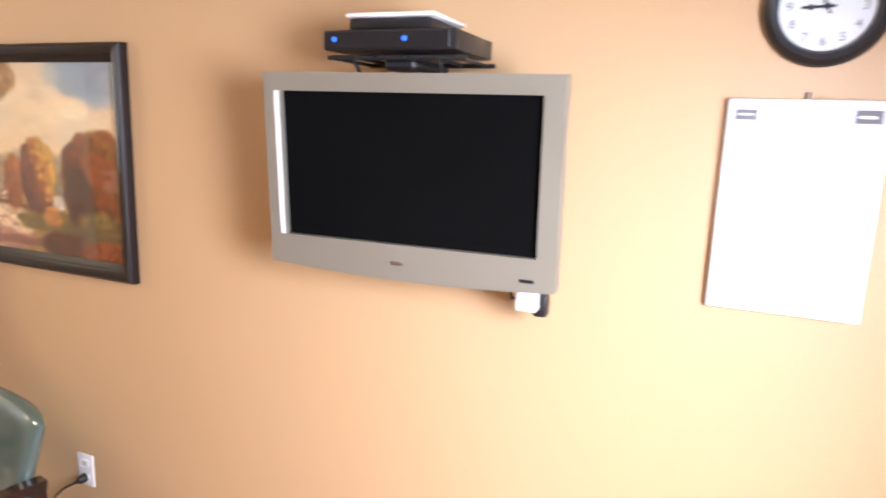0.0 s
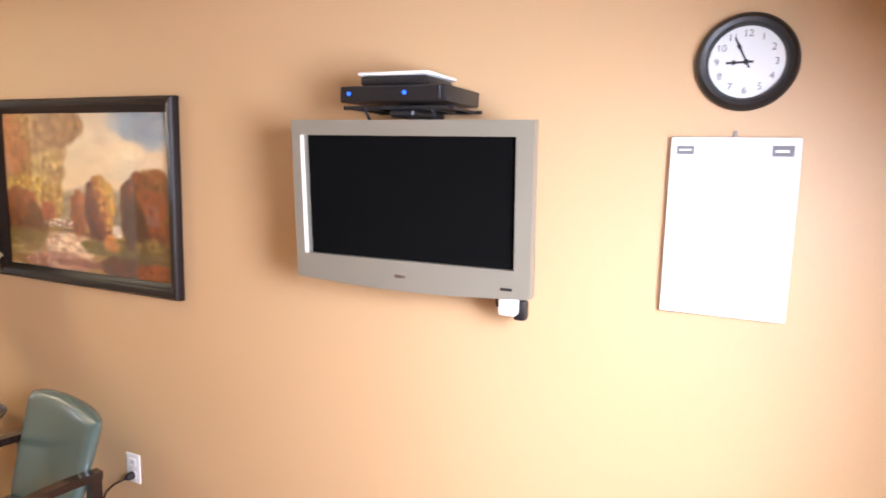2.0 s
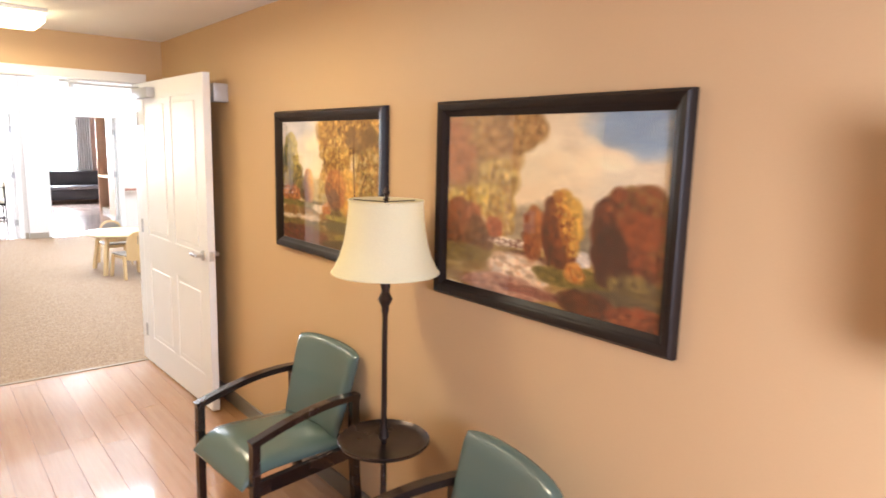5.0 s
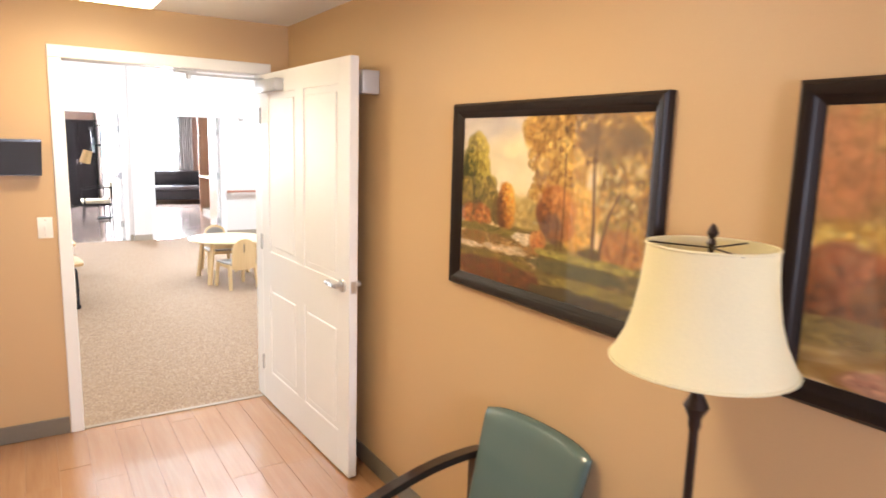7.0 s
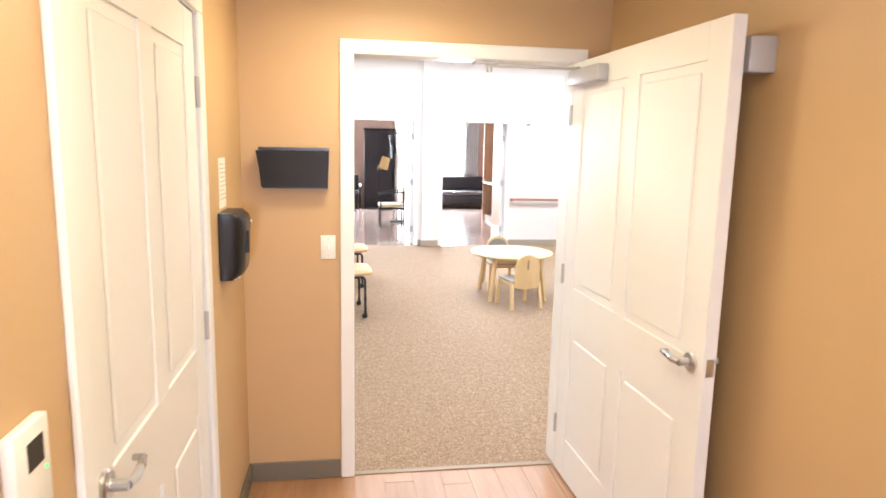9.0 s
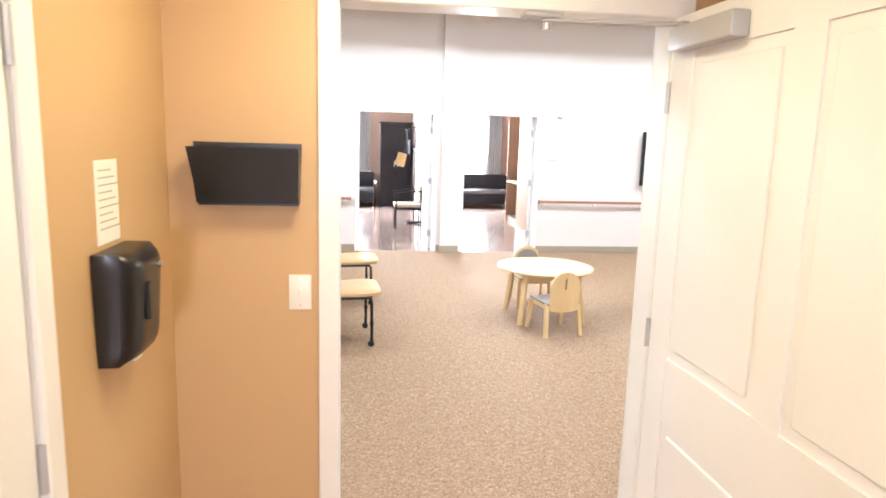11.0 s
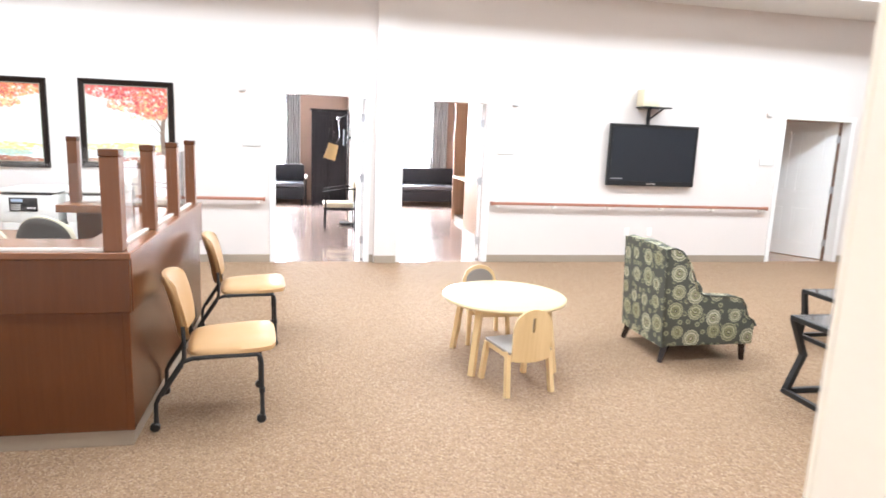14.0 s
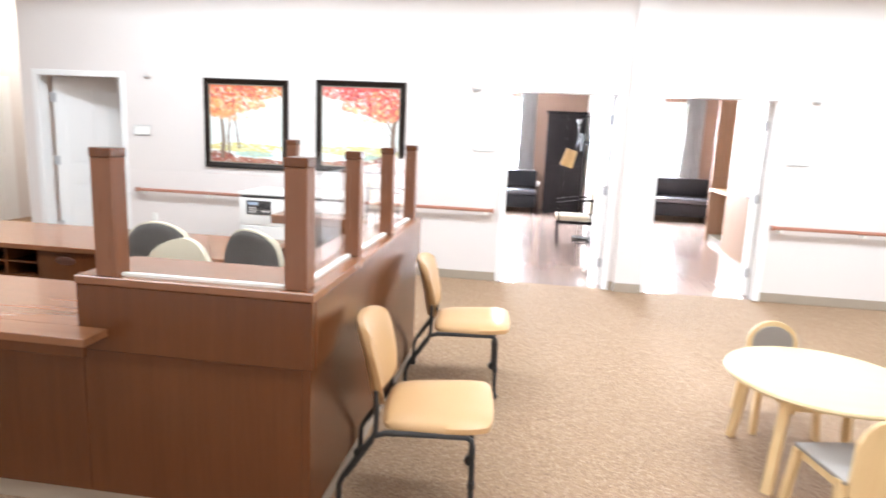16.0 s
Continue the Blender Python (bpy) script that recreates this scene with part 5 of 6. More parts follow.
ca = guest_chair(pose(-0.112, -2.588, 0, 0, 0, 184))
copy_thing(ca, pose(-0.243, -3.923, 0, 0, 0, 170))

# ---- fittings by the doorway ----
ff = thing("file_holder", on_north(-1.545, 1.585, 0.0), "dark plastic wall file holder", "file holder")
part("front_panel", prism(B(), [(-0.165, 0.086), (0.165, 0.086), (0.158, -0.084), (-0.140, -0.084)], 0.058, 0.064, lambda a, b, d: (a, b, d + 0.03 * (b + 0.084) / 0.17)), DISPENSER, ff)
part("back_panel", prism(B(), [(-0.165, 0.10), (0.165, 0.10), (0.158, -0.084), (-0.140, -0.084)], 0.0, 0.006, lambda a, b, d: (a, b, d)), DISPENSER, ff)
part("bottom", box((-0.140, -0.09, 0.0), (0.158, -0.084, 0.064)), DISPENSER, ff)
side = [(0.006, 0.086), (0.088, 0.086), (0.058, -0.084), (0.006, -0.084)]
part("side_panel", prism(B(), side, -0.003, 0.003, lambda a, b, d: (-0.150 + d - 0.07 * b, b, a)), DISPENSER, ff)
part("side_panel", prism(B(), side, -0.003, 0.003, lambda a, b, d: (0.157 + d + 0.02 * b, b, a)), DISPENSER, ff)
plate("light_switch", on_north(-1.389, 1.207, 0.0), "white toggle light switch", kind_="switch")
th = thing("thermostat", on_west(-1.79, -2.165, 1.215), "white wall thermostat with a green light", "thermostat")
part("case", box((-0.055, -0.075, 0), (0.055, 0.075, 0.022), 0.006, 2), WHITEPLASTIC, th)
part("display", box((-0.02, 0.005, 0.022), (0.03, 0.05, 0.0228)), CHARCOAL, th, "dark display")
part("light", lathe(B(), [(0.004, 0.022), (0.003, 0.0235), (0.0, 0.024)], 10, at=(0.036, -0.01, 0)), GREENLED, th)
ds = thing("soap_dispenser", on_west(-1.79, -0.495, 1.302), "dark smoked plastic towel dispenser on the wall", "dispenser")

def disp(front):
    def f(u, v):
        x = (-1 + 2 * u) * 0.108 * (1 - 0.08 * (1 - v))
        y = -0.133 + 0.266 * v
        e = (1 - abs(2 * u - 1) ** 5) ** 0.6 * (1 - abs(2 * v - 1) ** 7) ** 0.6
        return Vector((x, y, 0.062 + 0.043 * e - 0.015 * (1 - v) if front else 0.002))
    return f
part("cover", sheet(B(), disp(True), disp(False), 16, 16), DISPENSER, ds, sharp=60)
part("window", box((-0.05, -0.03, 0.094), (-0.03, 0.06, 0.1065), 0.002), BLACK, ds)
part("lock", lathe(B(), [(0.008, 0.0), (0.008, 0.012), (0.0, 0.013)], 12, m=Matrix.Translation((0.05, 0.085, 0.095))), STEEL, ds)
part("nozzle", box((-0.02, -0.145, 0.03), (0.02, -0.128, 0.06), 0.004), WHITEPLASTIC, ds)
nt_ = thing("paper_notice", on_west(-1.79, -0.485, 1.545), "printed paper notice taped to the wall", "notice")
part("sheet", box((-0.067, -0.098, 0.0005), (0.067, 0.098, 0.0025)), PAPER, nt_)
for k in range(9):
    part("print_bar", box((-0.052, 0.072 - 0.017 * k, 0.0025), (0.03 + 0.02 * (k % 3), 0.076 - 0.017 * k, 0.0029)), FAINTINK, nt_)
cf = thing("ceiling_light", pose(-1.1, -0.64, H), "lit flush square ceiling light", "ceiling light", "room ceiling lights")
part("pan", box((-0.25, -0.19, -0.025), (0.25, 0.19, -0.001), 0.004), TRIM, cf)
part("diffuser", box((-0.24, -0.18, -0.085), (0.24, 0.18, -0.025), 0.025, 3), LAMPGLOW, cf, "glowing white diffuser")
copy_thing(cf, pose(-1.1, -2.5, H))
solid("threshold_strip", box((OPEN[0] + 0.012, 0.0, 0.0), (OPEN[1] - 0.012, 0.035, 0.006), 0.002), plain("threshold_vinyl", (0.30, 0.22, 0.15), 0.5), "tan threshold strip between plank floor and carpet", "threshold", S)
# ---- lounge: doors and fittings of the long wall ----
for k, (a, b) in enumerate(FD):
    casing("door_frame_%d" % (k + 3), on_north((a + b) / 2, 0, F), b - a - 0.11, FT - 0.055, 0.14)


def swung(hinge, free, label, name, knuckle=1, wide=0.0):
    dx, dy = free[0] - hinge[0], free[1] - hinge[1]
    return door_leaf(name, frame_of((hinge[0], hinge[1], 0.012), (dx, dy)), math.hypot(dx, dy), label, 2.075, knuckle=knuckle, wide=wide)


swung((-0.152, 7.83), (-0.075, 8.92), "white panel door swung fully open beside the partition", "door_4", -1)
swung((1.425, 7.83), (1.71, 8.885), "white panel door standing open in the far room", "door_5", -1)
swung((6.915, 7.83), (6.33, 8.73), "white panel door ajar into the room behind", "door_6", -1, 0.035)
swung((-6.845, 7.83), (-5.85, 8.20), "white panel door slightly ajar into the room behind", "door_7", 1, 0.035)
swung((-8.90, 9.36), (-8.90, 8.26), "closed white panel door in the corridor", "door_8")
casing("door_frame_7", on_west(-8.88, 8.81, 0), 1.13, 2.09, 0.05, both=False)


def handrail(x0, x1, ends, label):
    r = thing("handrail", pose((x0 + x1) / 2, F, 0.80), label, "handrail", "wall handrails")
    h = (x1 - x0) / 2
    prof = [(-0.058, 0.0), (-0.055, 0.018), (-0.064, 0.024), (-0.084, 0.021), (-0.09, 0.004), (-0.085, -0.012), (-0.066, -0.016), (-0.057, -0.010)]
    bm = prism(B(), prof, -h, h, lambda a, b, d: (d, a, b))
    part("rail", bm, RAILWOOD, r, "reddish wood rail")
    for s in (-1, 1):
        if s in ends:
            part("end_return", box((s * h - 0.012, -0.088, -0.026), (s * h + 0.012, 0, 0.026), 0.008, 2), RAILWOOD, r)
    n = max(2, round((x1 - x0) / 0.78) + 1)
    for k in range(n):
        q = -h + 0.08 + (2 * h - 0.16) * k / (n - 1)
        bm = box((q - 0.022, -0.078, -0.050), (q + 0.022, -0.001, -0.017), 0.006)
        bx(bm, (q - 0.022, -0.008, -0.06), (q + 0.022, -0.001, 0.03), 0.002)
        part("bracket", bm, WHITEPLASTIC, r, "white bracket")
    return r


handrail(-5.63, -1.39, (-1, 1), "reddish wooden handrail on white wall brackets")
handrail(1.52, 5.67, (-1, 1), "reddish wooden handrail on white wall brackets")
picture("framed_picture", on_north(-4.27, 1.615, F), 1.01, 1.01, TREEART_A, "black framed painting of orange trees", "lounge pictures", fw=0.064, glass=False)
picture("framed_picture", on_north(-2.922, 1.635, F), 1.02, 1.01, TREEART_B, "black framed painting of a red tree", "lounge pictures", fw=0.064, glass=False)


def room_sign(x, z):
    sg = thing("room_sign", on_north(x, z, F), "small white room sign with a thin frame", "sign", "room signs")
    part("plate", box((-0.105, -0.052, 0), (0.105, 0.052, 0.008), 0.002), WHITEPLASTIC, sg)
    for a, b in (((-0.11, 0.052, 0), (0.11, 0.057, 0.011)), ((-0.11, -0.057, 0), (0.11, -0.052, 0.011)), ((-0.11, -0.052, 0), (-0.105, 0.052, 0.011)), ((0.105, -0.052, 0), (0.11, 0.052, 0.011))):
        part("edge", box(a, b), GREYMETAL, sg)
    return sg


for x, z in ((-1.533, 1.498), (1.688, 1.504), (5.607, 1.474), (-5.564, 1.497)):
    room_sign(x, z)


def detector(x, z):
    d = thing("wall_strobe", on_north(x, z, F), "small white alarm strobe on the wall", "alarm", "wall alarms")
    part("base", box((-0.045, -0.02, 0), (0.045, 0.045, 0.022), 0.008, 2), CREAM, d)
    part("lens", box((-0.035, -0.030, 0.004), (0.035, -0.02, 0.03), 0.002), GREYMETAL, d, "grey lens")


for x, z in ((-1.64, 2.115), (1.781, 2.105), (5.563, 2.13), (-5.467, 2.13)):
    detector(x, z)
for x in (5.159, -5.108):
    wp = thing("blank_plate", on_north(x, 2.115, F), "blank white wall plate", "wall plate")
    part("plate", box((-0.045, -0.06, 0), (0.045, 0.06, 0.01), 0.003), WHITEPLASTIC, wp)
plate("wall_outlet", on_north(3.517, 0.431, F), "white duplex wall outlet below the handrail")
plate("wall_outlet", on_north(3.865, 0.431, F), "white duplex wall outlet below the handrail")
plate("wall_outlet", on_north(-5.447, 0.465, F), "white duplex wall outlet near the corner")
plate("light_switch", on_north(5.423, 1.191, F), "white wall switch beside the doorway", 0.1, 0.116, kind_="switch")

# television over the handrail, with a cream box on a shelf above it
lt = thing("television", on_north(3.765, 1.50, F) @ pose(0, 0, 0.07, 0, 0, 0), "large black flat television on the lounge wall, switched off", "television")
part("bezel", bx(bx(bx(bx(B(), (-0.655, 0.37, -0.03), (0.655, 0.415, 0.02), 0.005), (-0.655, -0.415, -0.03), (0.655, -0.35, 0.02), 0.005), (-0.655, -0.35, -0.03), (-0.615, 0.37, 0.02), 0.004), (0.615, -0.35, -0.03), (0.655, 0.37, 0.02), 0.004), BLACK, lt)
part("screen", box((-0.615, -0.35, -0.03), (0.615, 0.37, 0.012)), LOUNGESCREEN, lt, "dark grey screen")
part("badge", box((-0.07, -0.395, 0.02), (0.07, -0.375, 0.0215)), STEEL, lt)
part("print_bar", box((-0.6, -0.325, 0.012), (-0.43, -0.312, 0.0128)), GREYMETAL, lt)
part("mount", box((-0.2, -0.2, -0.07), (0.2, 0.2, -0.03), 0.004), TUBE, lt)
sh = thing("wall_shelf", on_north(3.64, 2.14, F), "small black wall shelf on a bracket", "shelf")
part("board", box((-0.16, -0.012, 0.02), (0.22, 0.006, 0.30), 0.003), BLACK, sh)
for s in (-1, 1):
    part("strut", bar(B(), [(0.03 + s * 0.09, -0.012, 0.24), (0.03 + s * 0.02, -0.15, 0.03)], 0.02, 0.012, up=(0, 0, 1)), TUBE, sh)
part("stem", box((0.01, -0.26, 0.02), (0.05, -0.012, 0.05), 0.003), TUBE, sh)
cb = thing("cream_box", on_north(3.59, 2.147, F), "cream plastic box standing on the wall shelf", "box")
part("case", box((-0.12, 0, 0.04), (0.12, 0.225, 0.24), 0.012, 2), plain("cream_plastic", (0.74, 0.66, 0.48), 0.4, var=0.03), cb)
part("button", box((-0.01, 0.17, 0.24), (0.01, 0.18, 0.244)), GREYMETAL, cb)

# ---- reception desk ----
DX, DY, DZ, DN = -1.728, 2.83, 1.045, 5.06
XL = -2.72
dk = thing("reception_desk", pose(DX, DY, 0), "cherry laminate reception desk with a raised counter", "desk")


def dbox(a, b, bev=0.003):
    return box((a[0] - DX, a[1] - DY, a[2]), (b[0] - DX, b[1] - DY, b[2]), bev)


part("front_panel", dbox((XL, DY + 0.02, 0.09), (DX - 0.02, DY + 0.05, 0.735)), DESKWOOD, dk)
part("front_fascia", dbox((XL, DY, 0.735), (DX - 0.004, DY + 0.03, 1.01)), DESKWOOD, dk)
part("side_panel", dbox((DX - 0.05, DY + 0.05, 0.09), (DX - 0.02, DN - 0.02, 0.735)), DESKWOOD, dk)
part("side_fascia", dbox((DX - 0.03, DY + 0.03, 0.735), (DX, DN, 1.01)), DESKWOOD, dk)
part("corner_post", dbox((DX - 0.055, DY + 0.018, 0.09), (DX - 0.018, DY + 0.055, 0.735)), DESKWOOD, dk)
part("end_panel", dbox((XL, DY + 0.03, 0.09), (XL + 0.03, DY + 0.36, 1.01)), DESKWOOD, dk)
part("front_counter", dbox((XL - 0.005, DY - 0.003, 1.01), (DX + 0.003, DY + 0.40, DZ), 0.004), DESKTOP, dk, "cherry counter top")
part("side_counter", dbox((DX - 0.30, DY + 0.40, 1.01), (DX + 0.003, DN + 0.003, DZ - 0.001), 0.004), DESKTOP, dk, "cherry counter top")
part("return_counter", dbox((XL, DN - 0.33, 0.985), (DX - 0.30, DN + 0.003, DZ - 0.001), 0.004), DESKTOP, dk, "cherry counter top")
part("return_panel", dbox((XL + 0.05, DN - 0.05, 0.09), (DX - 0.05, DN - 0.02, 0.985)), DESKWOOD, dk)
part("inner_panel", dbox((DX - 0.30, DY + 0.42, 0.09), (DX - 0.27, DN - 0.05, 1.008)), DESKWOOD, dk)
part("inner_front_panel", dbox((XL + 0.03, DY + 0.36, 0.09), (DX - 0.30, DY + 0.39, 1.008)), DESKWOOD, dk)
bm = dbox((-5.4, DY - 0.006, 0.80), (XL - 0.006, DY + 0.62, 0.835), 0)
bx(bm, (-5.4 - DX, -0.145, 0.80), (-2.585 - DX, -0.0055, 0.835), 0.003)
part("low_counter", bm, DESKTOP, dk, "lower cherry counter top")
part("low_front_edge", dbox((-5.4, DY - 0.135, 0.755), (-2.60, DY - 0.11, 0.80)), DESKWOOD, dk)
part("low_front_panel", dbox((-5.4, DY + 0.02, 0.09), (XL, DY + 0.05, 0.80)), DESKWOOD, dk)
part("plinth", dbox((-5.4, DY + 0.035, 0.0), (DX - 0.03, DY + 0.05, 0.09)), VINYL2, dk, "grey toe kick")
part("plinth", dbox((DX - 0.05, DY + 0.05, 0.0), (DX - 0.03, DN - 0.03, 0.09)), VINYL2, dk, "grey toe kick")
POSTS = [(-2.59, 2.885), (-1.812, 2.905), (-1.80, 3.60), (-1.795, 4.285), (-1.79, 4.955), (-2.645, 4.955)]
for k, (px, py) in enumerate(POSTS):
    r = 0.045 if k < 2 else 0.036
    p = part("post", dbox((px - r, py - r, DZ), (px + r, py + r, 1.515), 0.003), POSTWOOD, dk)
    part("cap", dbox((px - r - 0.003, py - r - 0.003, 1.515), (px + r + 0.003, py + r + 0.003, 1.552), 0.004), DESKWOOD, p)
for (ax, ay), (bx_, by) in zip(POSTS, POSTS[1:]):
    if abs(ax - bx_) > abs(ay - by):
        lo, hi = min(ax, bx_) + 0.045, max(ax, bx_) - 0.045
        part("glass_screen", dbox((lo, ay - 0.004, DZ + 0.012), (hi, ay + 0.004, 1.475), 0), GLASS, dk, "clear glass screen")
        part("glass_channel", dbox((lo, ay - 0.012, DZ), (hi, ay + 0.012, DZ + 0.012), 0), WHITEPLASTIC, dk, "pale glass channel")
    else:
        lo, hi = ay + 0.045, by - 0.04
        part("glass_screen", dbox((ax - 0.004, lo, DZ + 0.012), (ax + 0.004, hi, 1.475), 0), GLASS, dk, "clear glass screen")
        part("glass_channel", dbox((ax - 0.012, lo, DZ), (ax + 0.012, hi, DZ + 0.012), 0), WHITEPLASTIC, dk, "pale glass channel")

wd = thing("work_counter", pose(-4.1, 4.90, 0), "cherry work counter with dark pigeonholes", "counter")


def wbox(a, b, bev=0.003):
    return box((a[0] + 4.1, a[1] - 4.75, a[2]), (b[0] + 4.1, b[1] - 4.75, b[2]), bev)


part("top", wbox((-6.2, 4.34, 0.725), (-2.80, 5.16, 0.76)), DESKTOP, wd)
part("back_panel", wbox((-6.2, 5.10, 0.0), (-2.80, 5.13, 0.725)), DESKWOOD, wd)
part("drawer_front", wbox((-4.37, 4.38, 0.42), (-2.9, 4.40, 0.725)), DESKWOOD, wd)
part("grommet", lathe(B(), [(0.0, 0), (0.045, 0), (0.04, 0.004), (0.0, 0.005)], 20, m=Matrix.Translation((-0.04, -0.372, 0.655)) @ Matrix.Diagonal((1.7, 1, 0.7, 1)) @ Matrix.Rotation(math.pi / 2, 4, "X")), plain("dark_grommet", (0.10, 0.035, 0.02), 0.5), wd)
for k in range(7):
    part("pigeonhole_upright", wbox((-5.87 + 0.25 * k, 4.38, 0.42), (-5.85 + 0.25 * k, 4.75, 0.725)), DESKWOOD, wd)
for z in (0.42, 0.52, 0.62):
    part("pigeonhole_shelf", wbox((-5.85, 4.39, z - 0.006), (-4.37, 4.75, z + 0.006)), DESKWOOD, wd)
part("pigeonhole_back", wbox((-5.87, 4.75, 0.42), (-4.35, 4.76, 0.725)), CHARCOAL, wd)
for q in (-6.1, -4.14, -2.92):
    part("support", wbox((q - 0.015, 4.40, 0.0), (q + 0.015, 5.10, 0.72)), DESKWOOD, wd)


def task_chair(m, back_mat, label):
    c = thing("office_chair", m, label, "office chair", "office chairs")

    def bk(front, sc=1.0, off=0.0):
        def f(u, v):
            a, b = 2 * u - 1, 2 * v - 1
            x = a * 0.215 * math.sqrt(max(0.02, 1 - 0.35 * b * b * (1 if b > 0 else 0.6))) * sc
            z = 0.79 + b * 0.24 * math.sqrt(max(0.05, 1 - 0.55 * a * a)) * sc
            e = (1 - abs(a) ** 4) * (1 - abs(b) ** 4)
            y = 0.22 + 0.05 * (1 - a * a) + (-0.022 - 0.03 * e if front else 0.01 + 0.012 * e) + off
            return Vector((x, y, z))
        return f
    part("back_pad", sheet(B(), bk(True), bk(False), 16, 14), CREAMFABRIC, c, "cream fabric back pad", sharp=60)
    part("back_shell", sheet(B(), bk(False, 0.965, 0.004), bk(False, 0.93, 0.026), 16, 14), back_mat, c, "grey back shell", sharp=60)

    def st(top):
        def f(u, v):
            a, b = 2 * u - 1, 2 * v - 1
            return Vector((a * 0.24 * math.sqrt(1 - 0.3 * b * b), b * 0.23 * math.sqrt(1 - 0.3 * a * a), (0.50 if top else 0.42) - (0.02 * (a ** 4 + b ** 4) if top else 0)))
        return f
    part("seat", sheet(B(), st(True), st(False), 12, 12), CREAMFABRIC, c, sharp=60)
    part("back_bar", bar(B(), [(0, 0.1, 0.43), (0, 0.27, 0.45), (0, 0.30, 0.7)], 0.06, 0.012, up=(1, 0, 0)), BLACK, c)
    part("column", lathe(B(), [(0.028, 0.08), (0.028, 0.28), (0.018, 0.285), (0.018, 0.43)], 16), BLACK, c)
    for k in range(5):
        a = k * math.tau / 5
        part("base_leg", bar(B(), [(0, 0, 0.11), (0.28 * math.cos(a), 0.28 * math.sin(a), 0.07)], 0.045, 0.03), BLACK, c)
        part("caster", lathe(B(), [(0.0, -0.02), (0.027, -0.018), (0.027, 0.018), (0.0, 0.02)], 14, m=Matrix.Translation((0.28 * math.cos(a), 0.28 * math.sin(a), 0.028)) @ Matrix.Rotation(math.pi / 2, 4, "Y")), BLACK, c)
    return c


oc = task_chair(pose(-3.315, 4.50, 0, 0, 0, 190), CHARCOAL, "cream office chair with a charcoal back shell")
copy_thing(oc, pose(-2.56, 4.45, 0, 0, 0, 165))
o3 = copy_thing(oc, pose(-2.835, 3.52, 0, 0, 0, -8))


def copier(m, w, label, panel):
    c = thing("copier", m, label, "copier")
    part("cabinet", box((0, 0.02, 0.0), (w, 0.6, 0.58), 0.008), COPIER, c)
    part("body", box((0, 0, 0.585), (w, 0.62, 0.88), 0.012, 2), COPIER, c)
    part("lid", box((-0.005, -0.005, 0.90), (w + 0.005, 0.62, 0.93), 0.008, 2), COPIER, c)
    part("paper_slot", box((0.03, -0.004, 0.876), (w - 0.05, 0.55, 0.899)), BLACK, c)
    if panel:
        part("control_panel", box((0.09, -0.006, 0.70), (0.36, 0.002, 0.845), 0.002), BLACK, c, "dark control panel")
        part("display", box((0.11, -0.009, 0.80), (0.22, -0.006, 0.83)), plain("blue_display", (0.35, 0.45, 0.6), 0.3), c)
        for k in range(3):
            part("print_bar", box((0.11, -0.009, 0.72 + 0.022 * k), (0.20, -0.006, 0.727 + 0.022 * k)), WHITEPLASTIC, c)
            part("key", box((0.26 + 0.03 * k, -0.009, 0.73), (0.28 + 0.03 * k, -0.006, 0.745)), WHITEPLASTIC, c)
    for z in (0.12, 0.28, 0.44):
        part("tray_front", box((0.02, 0.004, z), (w - 0.02, 0.022, z + 0.14), 0.004), COPIER, c)
    return c


copier(pose(-4.01, 6.9, 0), 0.55, "white office copier with a dark control panel", True)
copier(pose(-3.40, 6.95, 0), 0.55, "white office printer beside the copier", False)

# ---- waiting chairs by the desk ----


